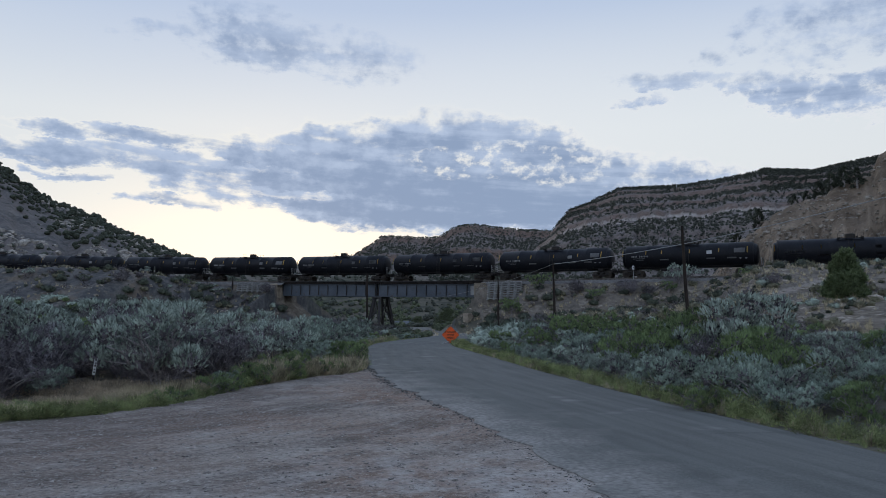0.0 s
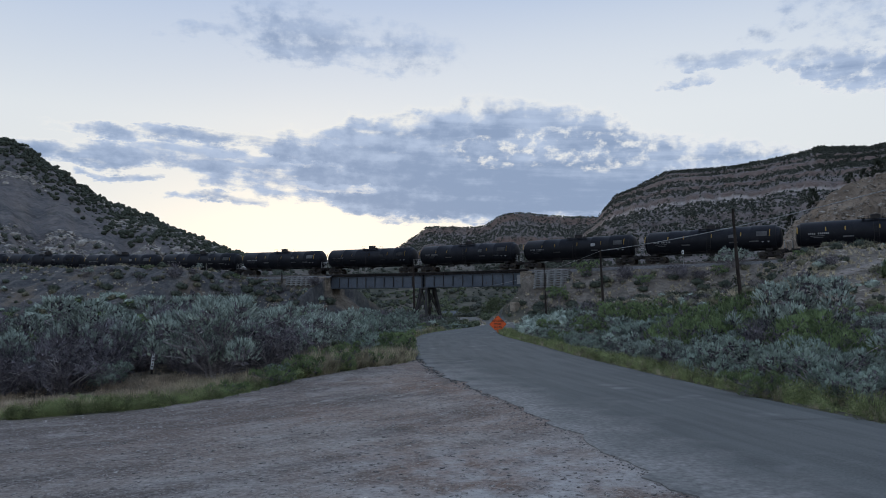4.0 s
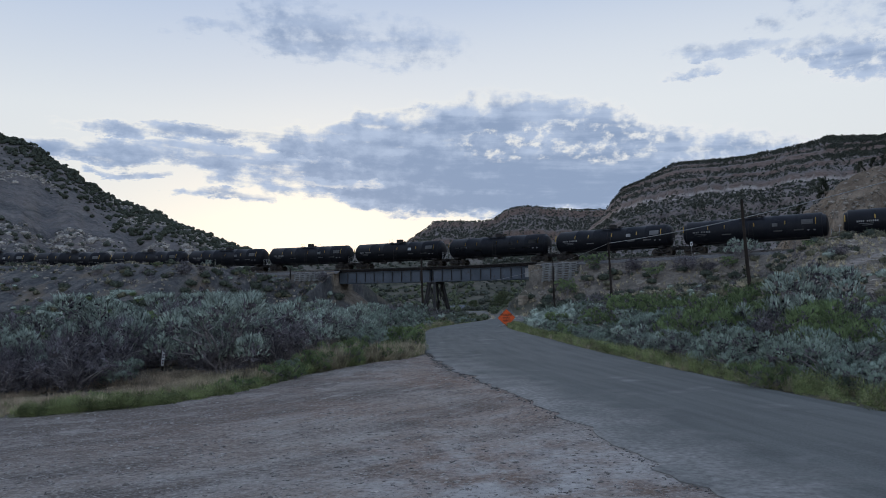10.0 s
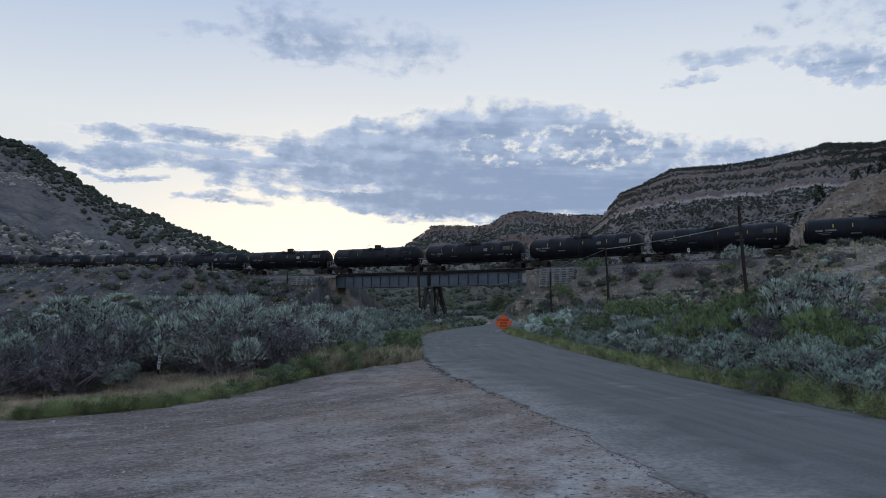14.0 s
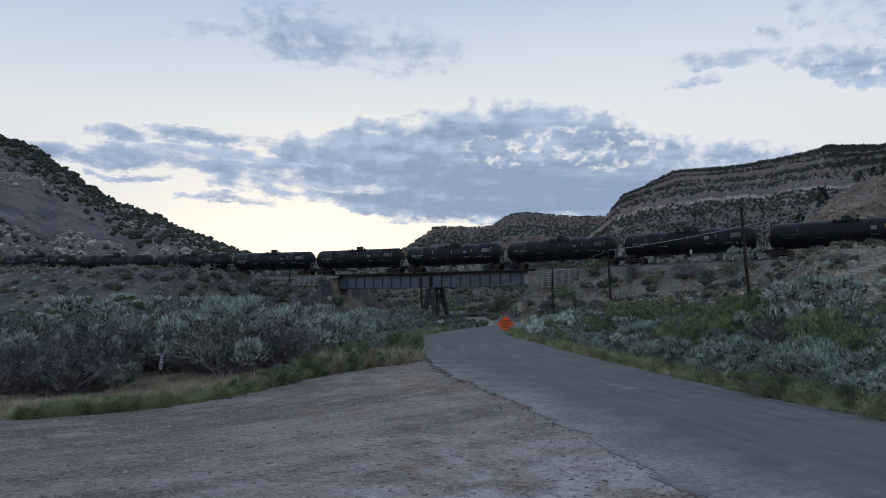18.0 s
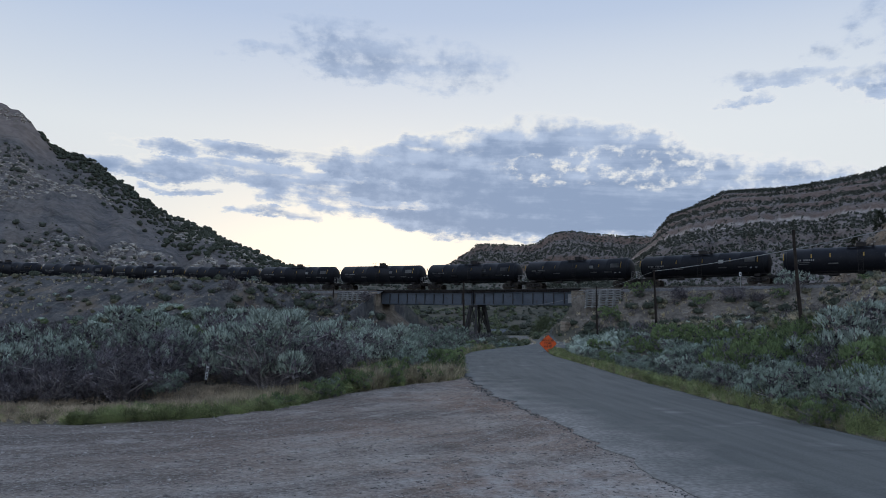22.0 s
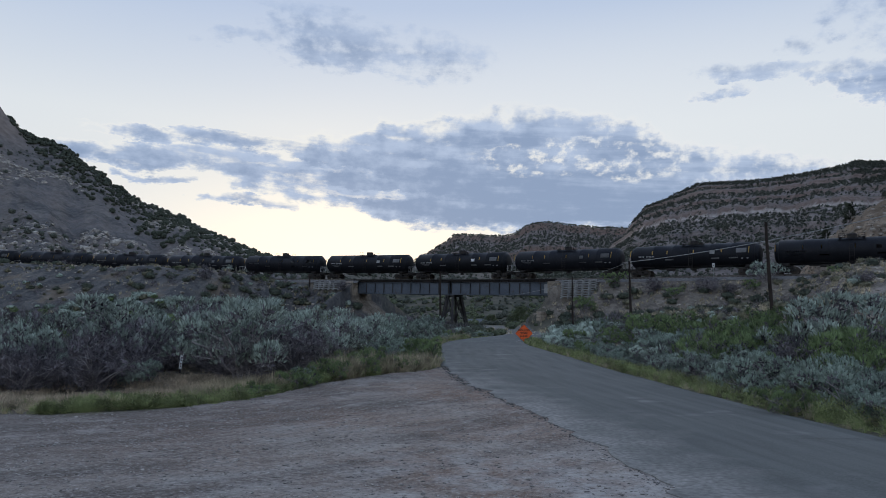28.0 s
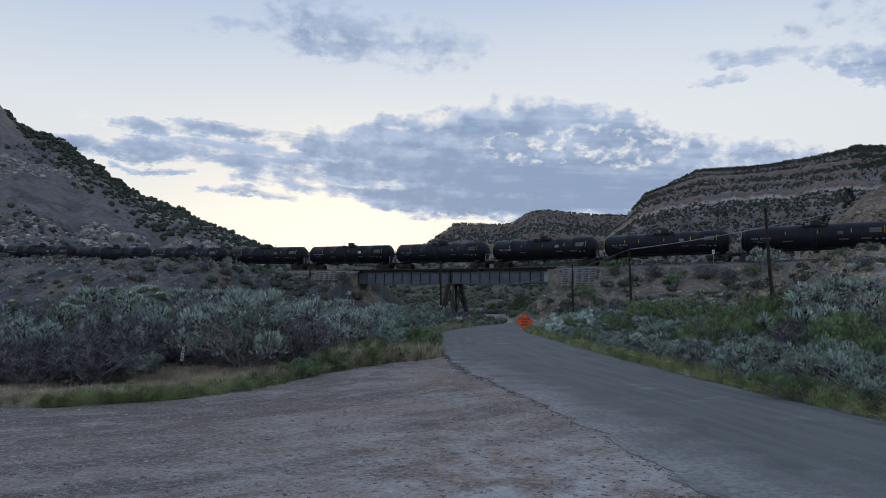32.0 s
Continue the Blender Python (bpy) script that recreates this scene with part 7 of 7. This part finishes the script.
    ok = (n > 12) & (np.abs(off) > half + 1.6) & ((y > 48) | (x < -28)) & (x < 14) & (np.abs(np.degrees(np.arctan2(x, y))) < 46)
    ok &= rng.random(5200) < np.where(x < 0, 0.66, 0.36)
    x, y = x[ok], y[ok]
    low_land = (terrain(x, y) < 1.3) | (x < 0)
    low_land |= rng.random(len(x)) < 0.35
    x, y = x[low_land], y[low_land]
    pick = rng.random(len(x))
    for lo, hi, mat, nm, lab in ((0, 0.55, M_SAGE, "flat_sage", "grey sagebrush covering the flats"), (0.55, 0.75, M_PALESAGE, "flat_palesage", "pale sagebrush covering the flats"), (0.75, 1.0, M_GREENBUSH, "flat_greenbrush", "green brush on the flats")):
        q = (pick >= lo) & (pick < hi)
        scatter(nm, brush, x[q], y[q], np.where(((x[q] > 8) & (y[q] > 44)) | (np.abs(x[q] + 6) < 0.11 * y[q]), rng.uniform(0.3, 0.75, q.sum()), rng.uniform(0.8, 1.8, q.sum())), mat, lab, "shrubs", 30 + int(lo * 10), soft=True)


build_far_plants()


def build_trees():
    big = juniper(31, 3.3, 1.75, 3600, 15, "dense plump green juniper standing on the dry knoll", M_CEDAR, 90)
    small = juniper(32, 3.0, 1.5, 420, 16, "rounded dark juniper on the rocky bluff", M_JUNIPER)
    place(big, [(31.0, 55.7, 1.13)], 1, "junipers", 1.0, 1.0)
    pts = []
    for az, r, k in ((23.8, 130, 1.05), (21.6, 133, 0.7), (22.3, 131, 0.85), (27.0, 131, 0.8), (27.8, 130, 1.0), (28.6, 129, 1.1), (29.4, 128, 1.0), (30.2, 127, 1.1), (29.0, 133, 0.9), (33, 126, 1.0), (26.2, 132, 0.6)):
        pts.append((r * math.sin(radians(az)), r * math.cos(radians(az)), k))
    place(small, pts, 2, "junipers", 0.9, 1.1)
    crown = juniper(34, 4.6, 4.8, 1500, 14, "broad green cottonwood in the valley beyond the bridge", M_VALLEY, 70, "cottonwood_tree")
    place(crown, [(1.2, 190.0, 1.0), (-7.0, 205.0, 0.6), (9.0, 215.0, 0.7)], 4, "valley trees", 1.0, 1.0)
    thin = juniper(33, 2.2, 0.6, 110, 14, "narrow dark juniper behind the sagebrush", M_JUNIPER)
    place(thin, [(-22.6, 44.0, 1.0), (-26, 60, 0.9), (27.9, 84.5, 0.85), (-48.3, 120.8, 0.7)], 3, "junipers", 1.0, 1.0)


build_trees()


def build_grass():
    rng = np.random.default_rng(9)
    blades = [leaves(np.random.default_rng(60 + i), np.zeros((1, 3)) + [0, 0, 0.0], np.array([[0, 0, 1.2]]), 18, 1.0, 0.055, np.array([0.2, 0.2, 0.0]))[0] for i in range(5)]

    def verge(side, y0, y1, w, n):
        y = rng.uniform(y0, y1, n)
        c, h = np.interp(y, ROAD_Y, ROAD_X), np.interp(y, ROAD_Y, ROAD_HALF)
        return c + side * (h + 0.08 + w * rng.random(n) ** 1.4), y

    xe, ye = verge(1, 9, 60, 1.3, 2600)
    xw, yw = verge(-1, 27, 70, 2.2, 1500)
    xs = np.concatenate([xe, xw])
    ys = np.concatenate([ye, yw])
    x2 = rng.uniform(-24, -2.6, 20000)
    edge = np.interp(x2, [-60, -40, -14, -10, -7.4, -5.6, -5.1, -3.9, -2.8, 0], [8, 9, 10.8, 11.5, 12.2, 14.8, 18.3, 22.2, 24.8, 27])
    edge = edge + 1.9 * fbm(x2 * 0.45, x2 * 0 + 3, 3, 57)
    d = rng.random(20000) ** 1.0 * 12.0
    y2 = edge + 0.3 + d
    off, half = road_off(x2, y2)
    ok = (off < -half - 0.1) & (rng.random(20000) < np.where(d < 1.0, 0.45, 0.8)) & (fbm(x2 * 0.8, y2 * 0.8, 3, 88) > rng.uniform(0.0, 0.7, 20000) - 0.10 * (d < 0.8))
    x2, y2, d = x2[ok], y2[ok], d[ok]
    d = d + 1.4 * fbm(x2 * 0.6, y2 * 0.6, 3, 86)
    gr = rng.random(len(xs)) < 0.72
    g2 = rng.random(len(x2)) < np.where(d < 1.6, 0.42, 0.14) * np.interp(x2, [-24, -11, -7, -5], [0.12, 0.2, 0.5, 0.9]) * np.where(fbm(x2 * 0.9, y2 * 0.9, 3, 87) > 0.03, 1.0, 0.05)
    scatter("verge_grass", blades, np.concatenate([xs[gr], x2[g2]]), np.concatenate([ys[gr], y2[g2]]), 0.04 + 0.12 * rng.random(gr.sum() + g2.sum()) ** 2.0, M_GRASS, "fresh green grass along the road's edge", "grass", 61)
    scatter("dry_grass", blades, np.concatenate([xs[~gr], x2[~g2]]), np.concatenate([ys[~gr], y2[~g2]]), 0.04 + 0.12 * rng.random((~gr).sum() + (~g2).sum()) ** 2.2, M_DRYGRASS, "straw-coloured dry grass beside the lot and road", "grass", 62)
    weeds = [bush_template(70 + i, 230, 0.20, 0.022, 0.8, 0.7) for i in range(4)]
    xv, yv = verge(1, 9.5, 60, 1.3, 520)
    xu, yu = verge(-1, 27, 62, 2.4, 260)
    xl = np.concatenate([rng.uniform(-22, -3, 150), rng.uniform(-8.5, -3, 520)])
    yl = np.interp(xl, [-60, -40, -14, -10, -7.4, -5.6, -5.1, -3.9, -2.8, 0], [8, 9, 10.8, 11.5, 12.2, 14.8, 18.3, 22.2, 24.8, 27]) + 1.9 * fbm(xl * 0.45, xl * 0 + 3, 3, 57) + 0.2 + 2.2 * rng.random(670) ** 2
    scatter("verge_weeds", weeds, np.concatenate([xv, xu, xl]), np.concatenate([yv, yu, yl]), np.concatenate([rng.uniform(0.22, 0.52, 780), rng.uniform(0.12, 0.36, 670) * np.interp(xl, [-10, -6, -3], [0.8, 1.2, 1.5])]), M_GRASS, "low leafy green weeds along the verges", "weeds", 68, soft=True)
    x, y = rng.uniform(4, 60, 20000), rng.uniform(10, 95, 20000)
    s, n = line_coords(x, y)
    off, half = road_off(x, y)
    ok = (n > 3.5) & (off > half + 1.0) & (fbm(x * 0.35, y * 0.35, 3, 90) > rng.uniform(-0.15, 0.4, 20000)) & (np.abs(x - np.interp(y, [44, 52, 58, 68], [16.5, 21.5, 26.5, 35.5])) > 1.3)
    tufts = [leaves(np.random.default_rng(160 + i), np.zeros((1, 3)), np.array([[0, 0, 1.1]]), 34, 1.0, 0.05, np.array([0.1, 0.1, 0.0]))[0] for i in range(4)]
    scatter("slope_grass", tufts, x[ok], y[ok], rng.uniform(0.2, 0.45, ok.sum()), M_DRYGRASS, "tufts of dry straw grass on the slope", "grass", 63)
    # tan mounds of dry annual grass at the foot of the sagebrush
    mounds = [bush_template(80 + i, 130, 0.22, 0.025, 0.32, 0.9) for i in range(4)]
    xm = -rng.uniform(4.6, 22, 1900)
    ym = np.interp(xm, [-40, -14, -10, -7.4, -5.6, -5.1], [9, 10.8, 11.5, 12.2, 14.8, 18.3]) + 1.9 * fbm(xm * 0.45, xm * 0 + 3, 3, 57) + 0.7 + 6.0 * rng.random(1900)
    keep = fbm(xm * 0.5, ym * 0.5, 3, 83) > -0.08
    scatter("dry_mounds", mounds, xm[keep], ym[keep], rng.uniform(0.2, 0.5, keep.sum()), M_CHEAT, "tan mounds of dry grass below the sagebrush", "grass", 74)
    # bunch grass: pale tufts along the strip, the verges and the banks
    xa = -np.concatenate([rng.uniform(3.2, 17, 640), rng.uniform(3.0, 7.5, 1700)])
    ya = np.interp(xa, [-40, -14, -10, -7.4, -5.6, -5.1, -3.9, -2.8], [9, 10.8, 11.5, 12.2, 14.8, 18.3, 22.2, 24.8]) + 0.5 + 4.0 * rng.random(2340) ** 1.6
    off, half = road_off(xa, ya)
    keep = (off < -half - 0.3) & (fbm(xa * 0.7, ya * 0.7, 3, 85) > -0.06)
    xb, yb = verge(-1, 25, 62, 2.0, 150)
    xc, yc = verge(1, 9.5, 60, 1.5, 230)
    xt, yt = np.concatenate([xa[keep], xb, xc]), np.concatenate([ya[keep], yb, yc])
    scatter("bunch_grass", tufts, xt, yt, rng.uniform(0.18, 0.42, len(xt)) * np.interp(xt, [-9, -6.5, -5.5, -3, 0], [0.5, 0.9, 1.6, 1.7, 0.8]), M_DRYGRASS, "pale straw bunch grass tufts beside the road", "grass", 69)
    x, y = rng.uniform(-120, 60, 16000), rng.uniform(45, 160, 16000)
    s, n = line_coords(x, y)
    ok = (n > 3.2) & (n < 36) & ~((s > -49) & (s < -14) & (n < 7)) & (fbm(x * 0.15, y * 0.15, 3, 84) > rng.uniform(-0.1, 0.4, 16000) - 0.25 * (n < 9))
    scatter("bank_grass", tufts, x[ok], y[ok], rng.uniform(0.25, 0.65, ok.sum()), M_DRYGRASS, "dry straw tufts along the railway bank", "grass", 70)


build_grass()


def build_stones():
    rng = np.random.default_rng(15)
    rocks = [rock_template(i) for i in range(6)]
    x, y, a, r = polar(rng, 17000, -46, -16, 150, 410, 0.6)
    keep = fbm(x * 0.03, y * 0.03, 4, 91) > -0.05
    scatter("talus_rocks", rocks, x[keep], y[keep], 0.5 + 2.4 * rng.random(keep.sum()) ** 2.6, M_GREYROCK, "broken grey and tan rocks strewn down the talus", "rocks", 64, 0.1)
    x, y, a, r = polar(rng, 3600, 20, 36, 92, 135, 0.8)
    scatter("bluff_rocks", rocks, x, y, 0.12 + 0.9 * rng.random(3600) ** 5, M_ROCK, "broken tan rocks on the bluff beside the line", "rocks", 65, 0.1)
    x, y = rng.uniform(-130, 60, 26000), rng.uniform(45, 160, 26000)
    s, n = line_coords(x, y)
    ok = (n > 2.5) & (n < 30) & ~((s > -48) & (s < -16) & (n < 6)) & (rng.random(26000) < np.where(((s > -16) & (s < 30)) | ((s > -66) & (s < -46)), 0.9, 0.35))
    scatter("bank_rocks", rocks, x[ok], y[ok], 0.12 + 0.85 * rng.random(ok.sum()) ** 3.5, M_ROCK, "loose pale rocks on the railway bank", "rocks", 66, 0.1)
    grit = [rock_template(20 + i, 0) for i in range(4)]
    x = rng.uniform(-14, 5, 38000)
    y = 5.2 + 21.8 * rng.random(38000) ** 1.5
    ok = lot_mask(x, y) > 0.5
    off, half = road_off(x, y)
    ok = (ok & (off < -half)) | ((off >= -half) & (off < -half + 1.3 * rng.random(38000) ** 3) & (y < 26))
    scatter("loose_gravel", grit, x[ok], y[ok], 0.014 + 0.085 * rng.random(ok.sum()) ** 4.5, M_PEBBLE, "loose pebbles on the gravel lot", "gravel", 67, 0.1)

    x, y = rng.uniform(12, 50, 900), rng.uniform(42, 74, 900)
    s, n = line_coords(x, y)
    ok = n > 4
    scatter("slope_rocks", rocks, x[ok], y[ok], 0.15 + 0.9 * rng.random(ok.sum()) ** 4, M_ROCK, "pale rocks lying on the dry slope", "rocks", 73, 0.15)
    # single boulders on the dry slope
    for x, y, k in ((31.2, 52.1, 1.0), (32.1, 67.8, 0.75), (31.7, 55.0, 0.5), (20.0, 33.7, 0.34), (29.0, 53.0, 0.4), (27.2, 49.5, 0.35)):
        V = rock_template(int(x * 10)) * k + np.array([x, y, spot(x, y) + 0.12 * k])
        tagged(arrays("boulder", V, np.arange(len(V)).reshape(-1, 3), M_ROCK), "pale sandstone boulder lying on the dry slope", "rock")
    # broken paving along the lot's side of the road, coloured dark for lip shadow
    y = 5.0 + 22 * rng.random(2600) ** 1.3
    x = np.interp(y, ROAD_Y, ROAD_X) - np.interp(y, ROAD_Y, ROAD_HALF) + rng.normal(0.0, 0.10, 2600)
    scatter("paving_crumbs", grit, x, y, (0.010 + 0.075 * rng.random(2600) ** 4) * np.interp(y, [5, 10, 15, 22], [0.35, 0.4, 0.8, 1.0]), M_SHADED_CRUMB, "crumbled paving with the broken lip's shadow painted in, along the road's edge", "rubble", 72, -0.1)


build_stones()


def motions():
    ticks = [0.1 * i for i in range(321)]
    for car, s0 in CARS:
        walk(car, [(t, car_pose(s0 - train_shift(t))) for t in range(0, 33, 2)])
        for ob in car.children_recursive:
            if ob.name.startswith("wheelset"):
                x = ob.location.x
                walk(ob, [(t, pose(x, 0, 0.46, 0, -math.degrees(train_shift(t) / 0.46), 0)) for t in ticks])


motions()
